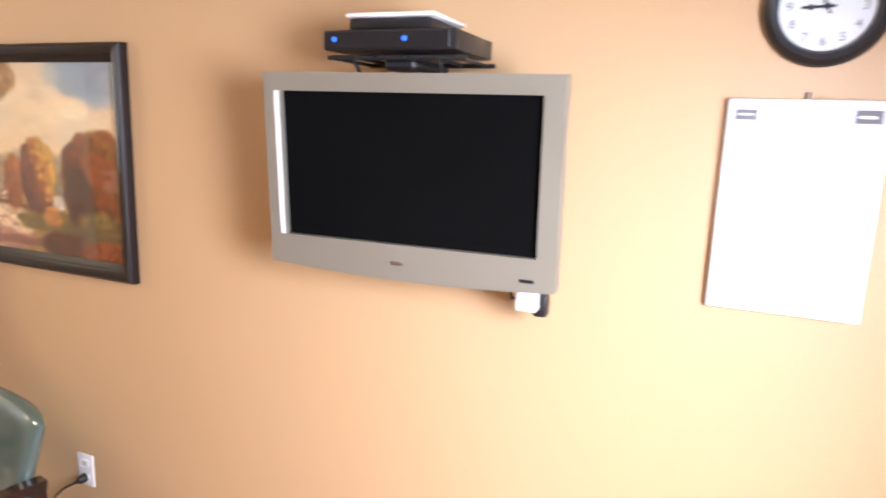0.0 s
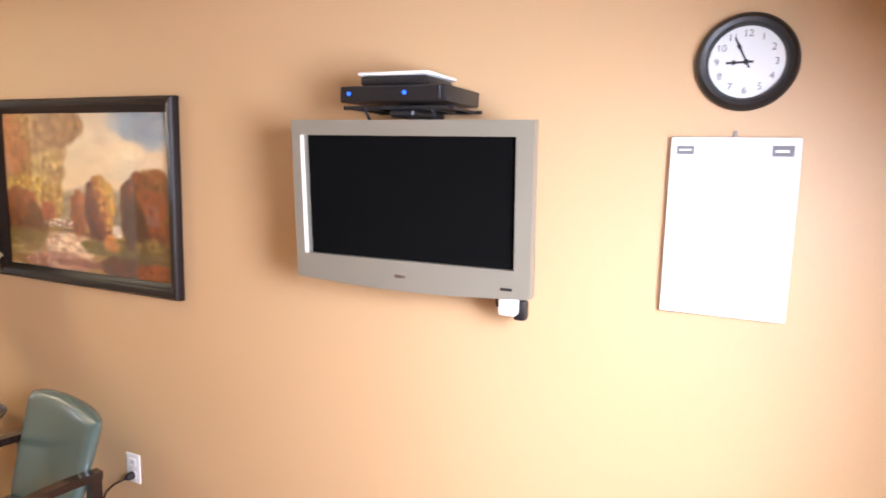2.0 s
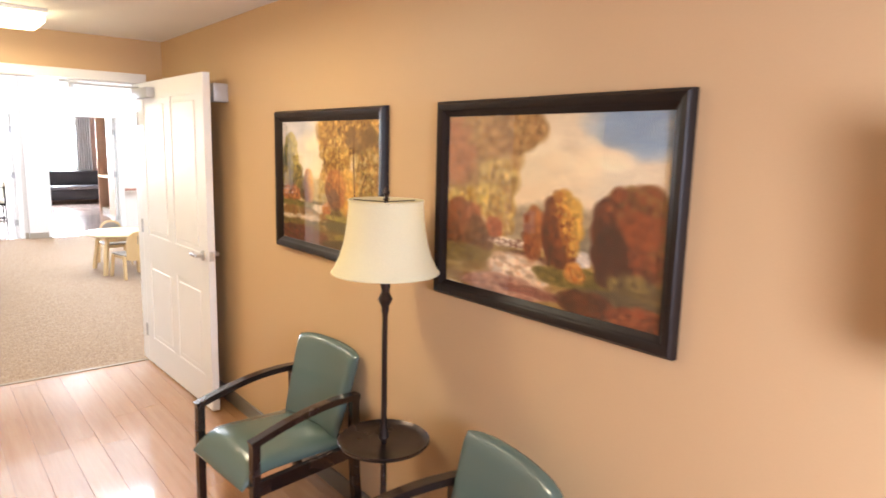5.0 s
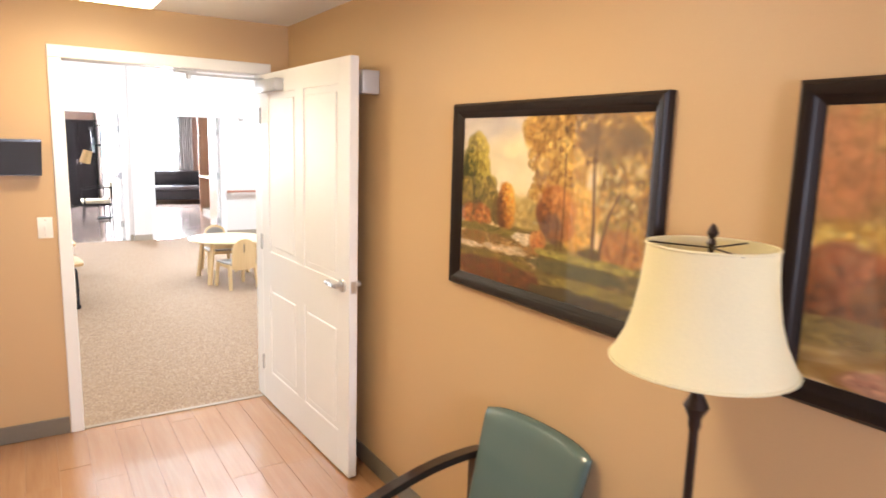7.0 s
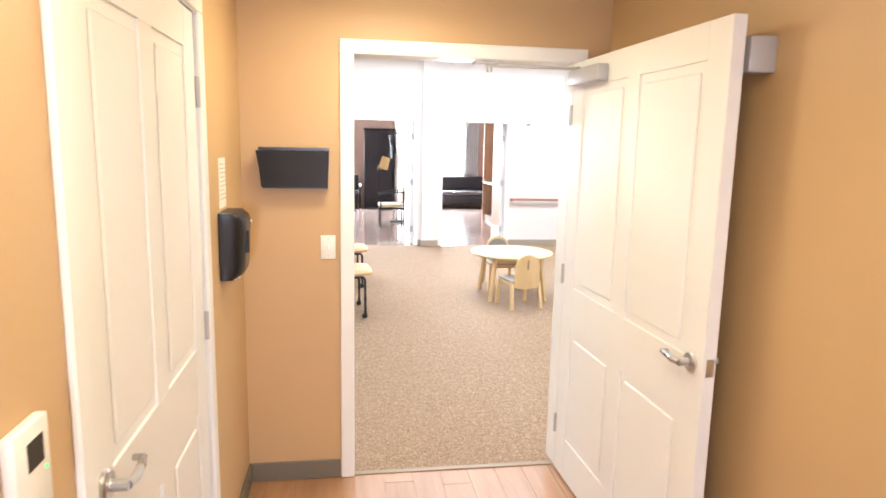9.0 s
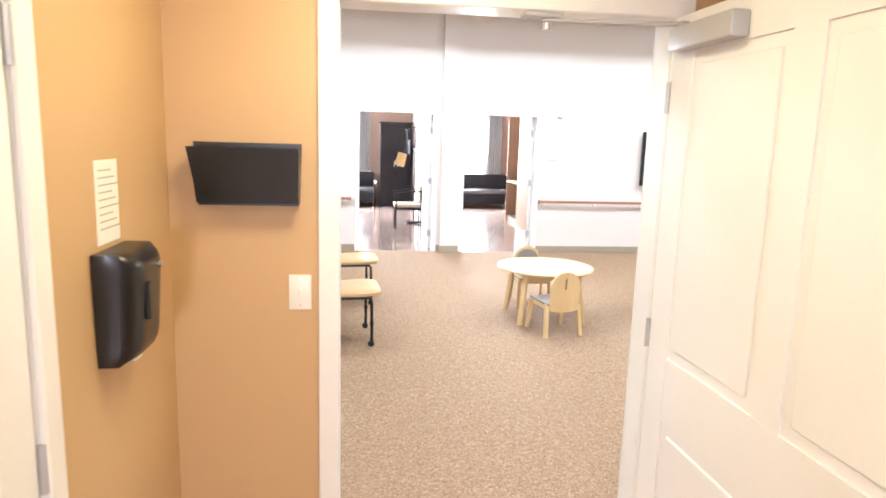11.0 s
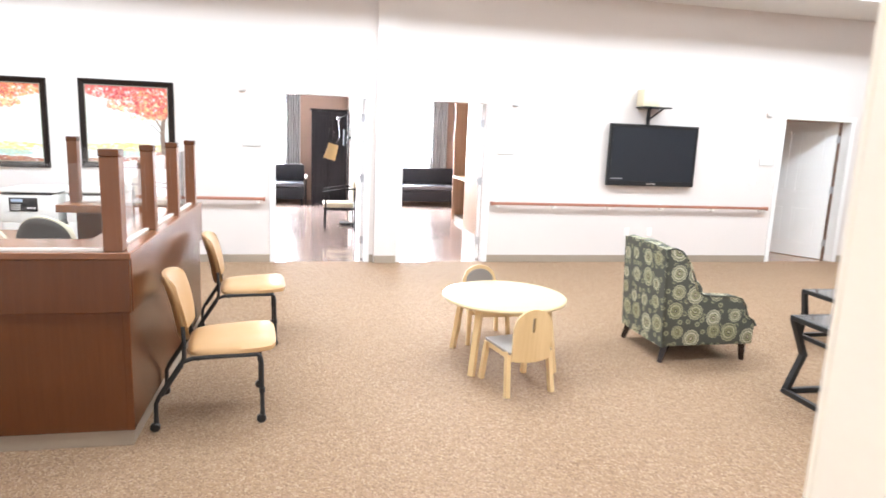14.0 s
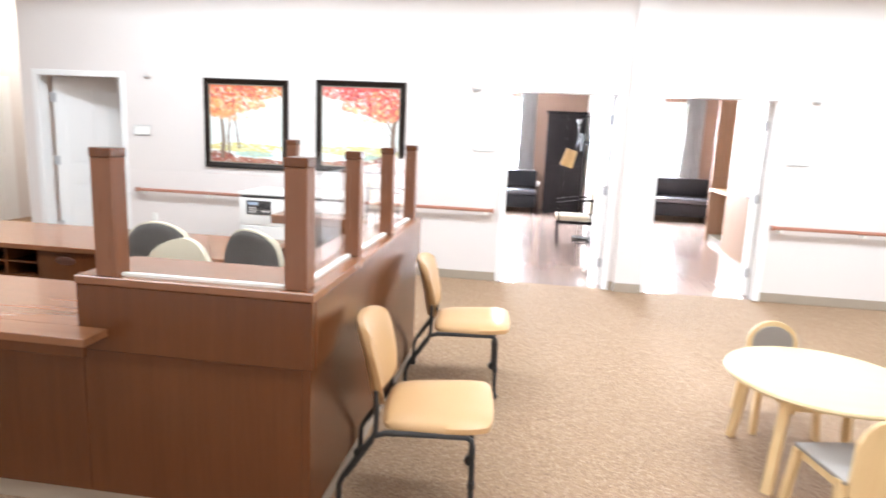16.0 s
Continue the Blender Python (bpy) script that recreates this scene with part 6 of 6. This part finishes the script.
def nesting_chair(m):
    """Faces local +x; the near side is local -y."""
    c = thing("nesting_chair", m, "tan vinyl chair on black legs with casters", "chair", "tan chairs along the desk")

    def seat(top):
        def f(u, v):
            a, b = 2 * u - 1, 2 * v - 1
            x = 0.322 + a * 0.245 * math.sqrt(1 - 0.22 * b ** 4)
            y = b * (0.265 + 0.012 * a) * math.sqrt(1 - 0.22 * a ** 4)
            e = (1 - a ** 6) * (1 - b ** 6)
            return Vector((x, y, 0.448 + 0.022 * e + 0.01 * a if top else 0.425 + 0.008 * a))
        return f
    part("seat", sheet(B(), seat(True), seat(False), 16, 16), TANVINYL, c, "tan vinyl seat pad", sharp=70)

    def back(front):
        def f(u, v):
            a, b = 2 * u - 1, 2 * v - 1
            y = a * 0.272 * math.sqrt(1 - 0.34 * b ** 4) * (0.94 + 0.06 * b)
            hz = b * 0.19 * math.sqrt(1 - 0.40 * a ** 4)
            q = (hz + 0.18) / 0.36
            e = (1 - a ** 6) * (1 - b ** 6)
            x = 0.094 - 0.02 * q - 0.058 * q * q - 0.052 * (1 - a * a) + (0.006 + 0.018 * e if front else -0.006)
            return Vector((x, y, 0.664 + hz))
        return f
    part("backrest", sheet(B(), back(True), back(False), 18, 18), TANVINYL, c, "tan vinyl backrest", sharp=70)

    def shell(front):
        def f(u, v):
            p = back(False)(u, v)
            e = (1 - (2 * u - 1) ** 6) * (1 - (2 * v - 1) ** 6)
            return Vector((p.x - 0.002 if front else p.x - 0.012 - 0.012 * e, p.y * 0.985, 0.664 + (p.z - 0.664) * 0.985))
        return f
    part("back_shell", sheet(B(), shell(True), shell(False), 16, 16), TANVINYL, c, sharp=70)
    for s in (-1, 1):
        y = s * 0.262
        part("front_leg", tube(B(), [(0.30, y, 0.415), (0.455, y, 0.415), (0.473, y, 0.40), (0.479, y, 0.37), (0.482, y, 0.06)], 0.0125, 10), TUBE, c)
        part("back_leg", tube(B(), [(0.30, y, 0.415), (0.11, y, 0.412), (0.06, y, 0.395), (0.035, y, 0.36), (-0.065, y, 0.205), (-0.083, y, 0.165), (-0.085, y, 0.06)], 0.0125, 10), TUBE, c)
        part("back_upright", tube(B(), [(-0.055, y, 0.21), (0.05, y, 0.37), (0.068, y, 0.42), (0.07, y * 0.97, 0.50), (0.064, y * 0.93, 0.59)], 0.012, 10), TUBE, c)
        for x in (0.482, -0.085):
            w = part("caster", lathe(B(), [(0.0, -0.017), (0.022, -0.016), (0.027, -0.01), (0.027, 0.01), (0.022, 0.016), (0.0, 0.017)], 14, m=Matrix.Translation((x - 0.006, y, 0.027)) @ Matrix.Rotation(math.pi / 2, 4, "X")), BLACK, c)
            part("stem", tube(B(), [(x, y, 0.03), (x, y, 0.075)], 0.014, 8), BLACK, w)
        part("collar", tube(B(), [(0.481, y, 0.185), (0.481, y, 0.215)], 0.017, 10), BLACK, c)
    part("cross_bar", tube(B(), [(0.14, -0.262, 0.405), (0.14, 0.262, 0.405)], 0.011, 8), TUBE, c)
    part("cross_bar", tube(B(), [(0.44, -0.262, 0.413), (0.44, 0.262, 0.413)], 0.011, 8), TUBE, c)
    part("seat_pan", box((0.12, -0.2, 0.415), (0.48, 0.2, 0.43), 0.004), BLACK, c)
    return c


nc = nesting_chair(pose(-1.617, 3.28, 0, 0, 0, 5.4))
copy_thing(nc, pose(-1.610, 4.64, 0, 0, 0, 5.0))

# ---- children's table and chairs ----
kt = thing("round_table", pose(0.592, 3.95, 0), "low round birch children's table", "table")
part("tabletop", lathe(B(), [(0.0, 0.487), (0.445, 0.487), (0.462, 0.492), (0.468, 0.503), (0.462, 0.514), (0.45, 0.518), (0.0, 0.518)], 64), BIRCHTOP, kt, "pale birch top")
for sx in (-1, 1):
    for sy in (-1, 1):
        bm = B()
        p0, p1 = Vector((sx * 0.255, sy * 0.255, 0.487)), Vector((sx * 0.31, sy * 0.305, 0.0))
        bar(bm, [p0, p1], 0.042, 0.036, up=(sx, sy, 0))
        part("leg", bm, BIRCH, kt)
bm = B()
for sx in (-1, 1):
    bx(bm, (sx * 0.255 - 0.012, -0.255, 0.42), (sx * 0.255 + 0.012, 0.255, 0.485))
    part("apron", bm, BIRCH, kt)
    bm = bx(B(), (-0.243, sx * 0.255 - 0.012, 0.42), (0.243, sx * 0.255 + 0.012, 0.485))
part("apron", bm, BIRCH, kt)


def small_chair(m):
    """Faces local +y; the back stands at y = 0."""
    c = thing("child_chair", m, "small birch chair with a grey cushion", "chair", "children's chairs")
    bm = B()
    # the back is made of strips so that the slot goes through it
    def strip(x0, x1, z0=None, z1=None):
        zs = lambda x: 0.46 + 0.13 * math.sqrt(max(0.0, 1 - (x / 0.1455) ** 2))
        lo = lambda x: 0.222 + 0.02 * (abs(x) / 0.14) ** 2
        n = 6
        top = [(x0 + (x1 - x0) * k / n, zs(x0 + (x1 - x0) * k / n) if z1 is None else z1) for k in range(n + 1)]
        bot = [(x0 + (x1 - x0) * k / n, lo(x0 + (x1 - x0) * k / n) if z0 is None else z0) for k in range(n, -1, -1)]
        prism(bm, bot[::-1] + top[::-1], 0, 0.016, lambda a, b, d: (a, d - 0.012 - 0.05 * (b - 0.3), b))
    strip(-0.145, -0.010)
    strip(0.010, 0.145)
    strip(-0.010, 0.010, None, 0.43)
    strip(-0.010, 0.010, 0.53, None)
    part("backrest", bm, BIRCH, c, "arched birch backrest with a slot")
    pad = [(-0.118, 0.33), (-0.118, 0.45)] + [(-0.118 * math.cos(math.pi * k / 12), 0.46 + 0.10 * math.sin(math.pi * k / 12)) for k in range(1, 12)] + [(0.118, 0.45), (0.118, 0.33)]
    part("back_pad", prism(B(), pad, 0.0045, 0.016, lambda a, b, d: (a, d - 0.05 * (b - 0.3), b)), GREYPAD, c, "grey back pad")
    part("cushion", box((-0.165, 0.0, 0.285), (0.165, 0.345, 0.308), 0.009, 2), GREYPAD, c, "grey cushion")
    part("seat_frame", box((-0.155, 0.01, 0.245), (0.155, 0.34, 0.2845), 0.004), BIRCH, c)
    for s in (-1, 1):
        part("back_leg", bar(B(), [(s * 0.157, 0.03, 0.30), (s * 0.172, -0.015, 0.0)], 0.038, 0.03, up=(1, 0, 0)), BIRCH, c)
        part("front_leg", bar(B(), [(s * 0.157, 0.32, 0.283), (s * 0.172, 0.355, 0.0)], 0.038, 0.03, up=(1, 0, 0)), BIRCH, c)
    return c


kc = small_chair(pose(0.587, 3.292, 0, 0, 0, 12.0))
copy_thing(kc, pose(0.591, 4.665, 0, 0, 0, 180))

# ---- patterned armchair ----
AX, AY = 1.885, 4.085
ac = thing("upholstered_armchair", pose(AX, AY, 0, 0, 0, -1) @ Matrix.Diagonal((0.95, 0.955, 0.985, 1)), "olive armchair with a cream medallion pattern", "armchair")


def fab(co, n):
    if abs(n.y) > 0.7:
        return (co.x + 3.1, co.z + 1.7)
    if abs(n.z) > 0.7:
        return (co.x + 5.3, co.y + 2.2)
    return (co.y + 7.7, co.z + 4.4)


prof_side = [(-0.055, 0.135), (0.76, 0.145), (0.77, 0.30), (0.745, 0.345), (0.70, 0.37), (0.675, 0.40), (0.655, 0.47), (0.61, 0.525), (0.54, 0.545), (0.35, 0.55), (0.25, 0.56), (0.20, 0.60), (0.155, 0.72), (0.10, 0.83), (0.03, 0.905), (-0.03, 0.925), (-0.085, 0.915), (-0.095, 0.85)]
for s in (-1, 1):
    bm = prism(B(), prof_side, s * 0.36, s * 0.245, lambda a, b, d: (a, d, b))
    es = [e for e in bm.edges if abs(e.verts[0].co.y - e.verts[1].co.y) < 1e-6]
    bmesh.ops.bevel(bm, geom=es, offset=0.022, segments=2, profile=0.5, affect="EDGES")
    part("arm", bm, MEDALLION, ac, uv=fab, sharp=50)


def abk(front):
    def f(u, v):
        a = 2 * u - 1
        y = a * (0.352 if not front else 0.246)
        e = (1 - abs(a) ** 6) * (1 - abs(2 * v - 1) ** 6)
        x = 0.02 - 0.105 * v
        z = 0.132 + 0.80 * v - (0.02 * a * a * v)
        return Vector((0.14 + x - 0.05 * v + 0.03 * e if front else -0.062 - 0.042 * v - 0.012 * (1 - a * a), y, z))
    return f


part("backrest", sheet(B(), abk(True), abk(False), 14, 16), MEDALLION, ac, uv=fab, sharp=60)
part("seat_base", box((0.0, -0.245, 0.145), (0.74, 0.245, 0.30), 0.02, 2), MEDALLION, ac, uv=fab)
part("seat_cushion", box((0.12, -0.242, 0.30), (0.77, 0.242, 0.43), 0.035, 3), MEDALLION, ac, uv=fab)
bm = B()
ring = prof_side + [prof_side[0]]
part("piping", tube(bm, [(a, -0.362, b) for a, b in ring[2:-1]], 0.007, 6), MEDALLION, ac, uv=fab)
for sx, sy in ((0, -1), (0, 1), (1, -1), (1, 1)):
    x = 0.0 if sx == 0 else 0.70
    k = -0.05 if sx == 0 else 0.015
    bm = B()
    tube(bm, [(x, sy * 0.31, 0.15), (x + k, sy * (0.325 if sx == 0 else 0.31), 0.0)], [0.042, 0.026], 4)
    part("leg", bm, CHAIRWOOD, ac, "dark tapered leg")
pw = thing("throw_pillow", pose(AX + 0.24, AY - 0.03, 0.56, 0, -22, 0), "plum throw pillow leaning in the armchair", "pillow")


def pil(top):
    def f(u, v):
        a, b = 2 * u - 1, 2 * v - 1
        e = ((1 - a ** 4) * (1 - b ** 4)) ** 0.6
        return Vector(((0.055 if top else -0.055) * e, a * 0.19, b * 0.15))
    return f


part("cushion", sheet(B(), pil(True), pil(False), 12, 12), PILLOW, pw, sharp=80)

# ---- black tables ----


def black_table(m, w, d, h, label, knee):
    t = thing("side_table", m, label, "table", "black tables")
    part("top", box((0.03, 0.03, h - 0.012), (w - 0.03, d - 0.03, h), 0.002), TABLEGLASS, t, "dark glass top")
    for a, b in (((0, 0, h - 0.035), (w, 0.03, h)), ((0, d - 0.03, h - 0.035), (w, d, h)), ((0, 0.03, h - 0.035), (0.03, d - 0.03, h)), ((w - 0.03, 0.03, h - 0.035), (w, d - 0.03, h))):
        part("rim", box(a, b, 0.003), TUBE, t)
    for x, sx in ((0.02, 1), (w - 0.02, -1)):
        for y in (0.02, d - 0.02):
            part("leg", bar(B(), [(x, y, h - 0.03), (x + sx * knee, y, h * 0.5), (x, y, 0.0)], 0.034, 0.045, up=(0, 1, 0)), TUBE, t)
        part("foot_rail", bar(B(), [(x, 0.02, 0.02), (x, d - 0.02, 0.02)], 0.034, 0.034), TUBE, t)
    for y in (0.02, d - 0.02):
        part("foot_rail", bar(B(), [(0.02, y, 0.02), (w - 0.02, y, 0.02)], 0.034, 0.034), TUBE, t)
    return t


black_table(pose(2.39, 2.53, 0), 0.65, 0.60, 0.565, "black metal side table with bent legs", 0.11)
black_table(pose(3.50, 3.50, 0), 1.05, 0.80, 0.445, "low black coffee table with a glass top", 0.03)

# ---- far rooms ----
for x0, x1 in ((-5.6, -0.3), (-0.3, 4.2)):
    solid("backdrop", box((x0, RB + 1.6, -0.1), (x1, RB + 1.65, 3.6)), BACKGLOW, "bright hazy daylight outside the windows", "backdrop", S)
# unseen panels added to go with the side room and corridor lamps
for cx, cy, cz in ((6.6, 11.0, 2.70), (-6.1, 11.0, 2.70), (-8.0, 9.6, LH)):
    fx_ = thing("ceiling_light_panel", pose(cx, cy, cz), "unseen square light panel added to brighten the space below", "ceiling light", "side room lights")
    part("frame", box((-0.5, -0.5, -0.02), (0.5, 0.5, -0.001), 0.004), TRIM, fx_)
    part("diffuser", box((-0.46, -0.46, -0.028), (0.46, 0.46, -0.021)), PANELGLOW, fx_, "glowing diffuser")
window("window_2", *WA, RB + 0.07, 1, "bright bedroom window behind the curtain")
window("window_3", *WB, RB + 0.07, 1, "bright bedroom window over the sofa")
curtain(pose(-1.40, RB - 0.09, 0.80), 0.35, 1.85, "grey striped curtain drawn aside", CURTAIN, 6, 0.04, "grey curtains")
curtain(pose(2.0, RB - 0.09, 0.82), 0.40, 1.85, "grey striped curtain drawn aside", CURTAIN, 7, 0.04, "grey curtains")
curtain(pose(0.20, RB - 0.09, 0.82), 0.28, 1.85, "grey striped curtain drawn aside", CURTAIN, 5, 0.04, "grey curtains")


def sofa(m, w, label):
    s = thing("sofa", m, label, "sofa", "window sofas")
    part("base", box((0, 0.02, 0.10), (w, 0.72, 0.36), 0.02, 2), SOFAVINYL, s)
    part("seat", box((0.0, 0.0, 0.37), (w, 0.60, 0.47), 0.03, 3), SOFASEAT, s, "shiny charcoal seat")
    part("backrest", box((0, 0.60, 0.47), (w, 0.74, 0.84), 0.03, 3), SOFAVINYL, s)
    for x in (0.06, w - 0.06):
        for y in (0.08, 0.66):
            part("leg", lathe(B(), [(0.02, 0.0), (0.026, 0.1)], 10, at=(x, y, 0)), ESPRESSO, s)
    part("armrest", tube(B(), [(w + 0.03, 0.05, 0.58), (w + 0.05, 0.3, 0.61), (w + 0.03, 0.6, 0.6)], 0.028, 10), WHITEPLASTIC, s)
    part("arm_post", tube(B(), [(w + 0.03, 0.1, 0.0), (w + 0.03, 0.08, 0.58)], 0.018, 8), ESPRESSO, s)
    return s


sofa(pose(-2.95, 14.0, 0), 2.0, "charcoal vinyl sofa bed under the window")
sofa(pose(0.75, 14.03, 0), 1.85, "charcoal vinyl sofa bed under the window")
wr = thing("wardrobe", pose(-0.80, 14.15, 0), "tall espresso wardrobe with panel doors", "wardrobe")
part("body", box((0.0, 0.03, 0.0), (0.78, 0.60, 2.06)), ESPRESSO, wr)
part("cornice", box((-0.03, -0.02, 2.06), (0.81, 0.62, 2.10), 0.008), ESPRESSO, wr)
for k in range(2):
    x0 = 0.01 + 0.39 * k
    dr = part("door", box((x0, 0.0, 0.10), (x0 + 0.37, 0.028, 2.04), 0.004), ESPRESSO, wr)
    for z0, z1 in ((0.2, 1.0), (1.1, 1.95)):
        part("panel", box((x0 + 0.05, -0.006, z0), (x0 + 0.32, 0.0, z1), 0.005), ESPRESSO, dr)
    part("handle", tube(B(), [(x0 + (0.34 if k == 0 else 0.03), -0.03, 1.0), (x0 + (0.34 if k == 0 else 0.03), -0.03, 1.15)], 0.007, 8), STEEL, dr)
vc = thing("visitor_chair", pose(-0.12, 10.40, 0, 0, 0, 180), "black wooden visitor chair with a cream seat", "chair")
part("seat", box((0.0, -0.25, 0.40), (0.50, 0.25, 0.47), 0.025, 3), CREAMFABRIC, vc, "cream seat")
part("backrest", box((-0.04, -0.25, 0.5), (0.02, 0.25, 0.82), 0.02, 3), CREAMFABRIC, vc, "cream backrest")
for s in (-1, 1):
    part("front_leg", bar(B(), [(0.47, s * 0.27, 0.0), (0.46, s * 0.27, 0.66)], 0.026, 0.026, up=(1, 0, 0)), ESPRESSO, vc)
    part("back_leg", bar(B(), [(-0.02, s * 0.27, 0.0), (-0.01, s * 0.27, 0.74)], 0.026, 0.026, up=(1, 0, 0)), ESPRESSO, vc)
    part("armrest", bar(B(), [(0.50 - 0.053 * k, s * 0.27, 0.655 + 0.06 * math.sin(math.pi * 0.55 * k / 10)) for k in range(11)], 0.04, 0.024), ESPRESSO, vc)
    part("side_rail", bar(B(), [(0.46, s * 0.27, 0.38), (-0.01, s * 0.27, 0.38)], 0.022, 0.045), ESPRESSO, vc)
part("front_rail", bar(B(), [(0.46, -0.27, 0.38), (0.46, 0.27, 0.38)], 0.022, 0.045), ESPRESSO, vc)
sl = thing("swing_arm_lamp", pose(-0.18, 10.93, 0), "black exam lamp with a tan tilted shade", "lamp")
part("base", lathe(B(), [(0.15, 0.02), (0.15, 0.05), (0.03, 0.07), (0.0, 0.08)], 20), BLACK, sl)
part("pole", tube(B(), [(0, 0, 0.06), (0, 0, 1.95)], 0.013, 8), BLACK, sl)
part("arm", tube(B(), [(0, 0, 1.95), (-0.18, -0.1, 1.86), (-0.16, -0.25, 1.55), (-0.22, -0.3, 1.45)], 0.009, 8), BLACK, sl)
part("head_joint", lathe(B(), [(0.0, -0.03), (0.03, -0.02), (0.03, 0.02), (0.0, 0.03)], 12, at=(-0.18, -0.1, 1.86)), BLACK, sl)
tilt = Matrix.Translation((-0.30, -0.32, 1.30)) @ Matrix.Rotation(math.radians(16), 4, "Y") @ Matrix.Rotation(math.pi, 4, "X")
part("shade", lathe(B(), [(0.10, -0.13), (0.085, 0.13)], 24, m=tilt @ Matrix.Rotation(math.pi, 4, "X")), TANSHADE, sl, "tan drum shade")
ba = thing("framed_print", Matrix(((0, 0, -1, 0.03), (-1, 0, 0, 12.7), (0, 1, 0, 1.5), (0, 0, 0, 1))), "pale blue framed print on the partition", "picture")
part("print", box((-0.4, -0.34, 0.004), (0.4, 0.34, 0.012)), BLUEART, ba)
for a, b in (((-0.42, -0.36, 0), (0.42, -0.34, 0.02)), ((-0.42, 0.34, 0), (0.42, 0.36, 0.02)), ((-0.42, -0.34, 0), (-0.4, 0.34, 0.02)), ((0.4, -0.34, 0), (0.42, 0.34, 0.02))):
    part("frame_rail", box(a, b, 0.003), STEEL, ba)
wt = thing("television_on_arm", pose(-0.10, 13.55, 1.5), "small black television on a folding wall arm", "television")
part("screen", box((-0.03, -0.25, -0.17), (0.01, 0.25, 0.17), 0.006), BLACK, wt)
part("arm", bar(B(), [(0.01, 0, 0), (0.128, 0.0, 0.0)], 0.04, 0.05), BLACK, wt)
# built-in closet of the second room
bc = thing("built_in_closet", pose(1.93, 10.83, 0), "brown laminate built-in closet with a shelf", "closet")
part("near_side", box((0.0, 0.0, 0.0), (0.79, 0.03, 2.69)), CLOSETWOOD, bc)
part("far_side", box((0.0, 1.02, 0.0), (0.79, 1.05, 2.69)), CLOSETWOOD, bc)
part("back", box((0.77, 0.03, 0.10), (0.79, 1.02, 2.69)), CLOSETWOOD, bc)
part("counter", box((0.0, 0.03, 0.83), (0.77, 1.02, 0.87), 0.004), LAMINATE, bc, "pale counter")
part("backsplash", box((0.70, 0.03, 0.87), (0.77, 1.02, 0.95)), LAMINATE, bc)
part("plinth", box((0.05, 0.03, 0.0), (0.77, 1.02, 0.10)), VINYL, bc)
part("near_front", box((0.0, -1.40, 0.0), (0.03, 0.0, 2.69)), CLOSETWOOD, bc)
plate("wall_outlet", Matrix(((0, 0, -1, 1.925), (-1, 0, 0, 10.49), (0, 1, 0, 1.2), (0, 0, 0, 1))), "white wall outlet on the closet side")

# ---- plank floors ----


def plank_floor(name, x0, x1, y0, y1, label, wide=0.148, long=1.22, wood=PLANK):
    base = solid(name, box((x0, y0, -0.12), (x1, y1, -0.004)), SUBFLOOR, label, "floor", S)
    meshes = {}
    rng = random.Random(len(name) * 7)
    n = int(math.ceil((x1 - x0) / wide))
    for i in range(n):
        a = x0 + i * wide
        w = min(wide, x1 - a)
        y = y0 - rng.random() * long
        while y < y1:
            lo, hi = max(y, y0), min(y + long, y1)
            if hi - lo > 0.01:
                key = (round(w, 3), round(hi - lo, 2))
                if key not in meshes:
                    q = B()
                    hw, hl = w / 2 - 0.0003, key[1] / 2 - 0.0003
                    bot = [q.verts.new((sx * hw, sy * hl, -0.004)) for sx, sy in ((-1, -1), (1, -1), (1, 1), (-1, 1))]
                    top = [q.verts.new((sx * (hw - 0.0006), sy * (hl - 0.0006), 0.0)) for sx, sy in ((-1, -1), (1, -1), (1, 1), (-1, 1))]
                    q.faces.new(top)
                    for k in range(4):
                        q.faces.new((bot[k], bot[(k + 1) % 4], top[(k + 1) % 4], top[k]))
                    meshes[key] = mesh_of("plank", q, wood, 20)
                ob = new("plank", meshes[key])
                ob.parent = base
                ob.location = (a + w / 2, (lo + hi) / 2, 0)
            y += long
    return base


plank_floor("floor_room", -2.0, 0.0, -6.59, 0.03, "glossy reddish oak plank floor")
plank_floor("floor_room_west", -4.4, -2.0, -6.59, -2.75, "glossy reddish oak plank floor", 0.3, 2.4)
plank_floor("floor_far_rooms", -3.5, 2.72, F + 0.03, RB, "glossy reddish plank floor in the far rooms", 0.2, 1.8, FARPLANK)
plank_floor("floor_far_rooms_east", 5.12, 8.2, F + 0.03, RB, "reddish plank floor behind the ajar door", 0.4, 3.6)
plank_floor("floor_far_rooms_west", -7.0, -5.3, F + 0.03, RB, "reddish plank floor behind the ajar door", 0.4, 3.6)
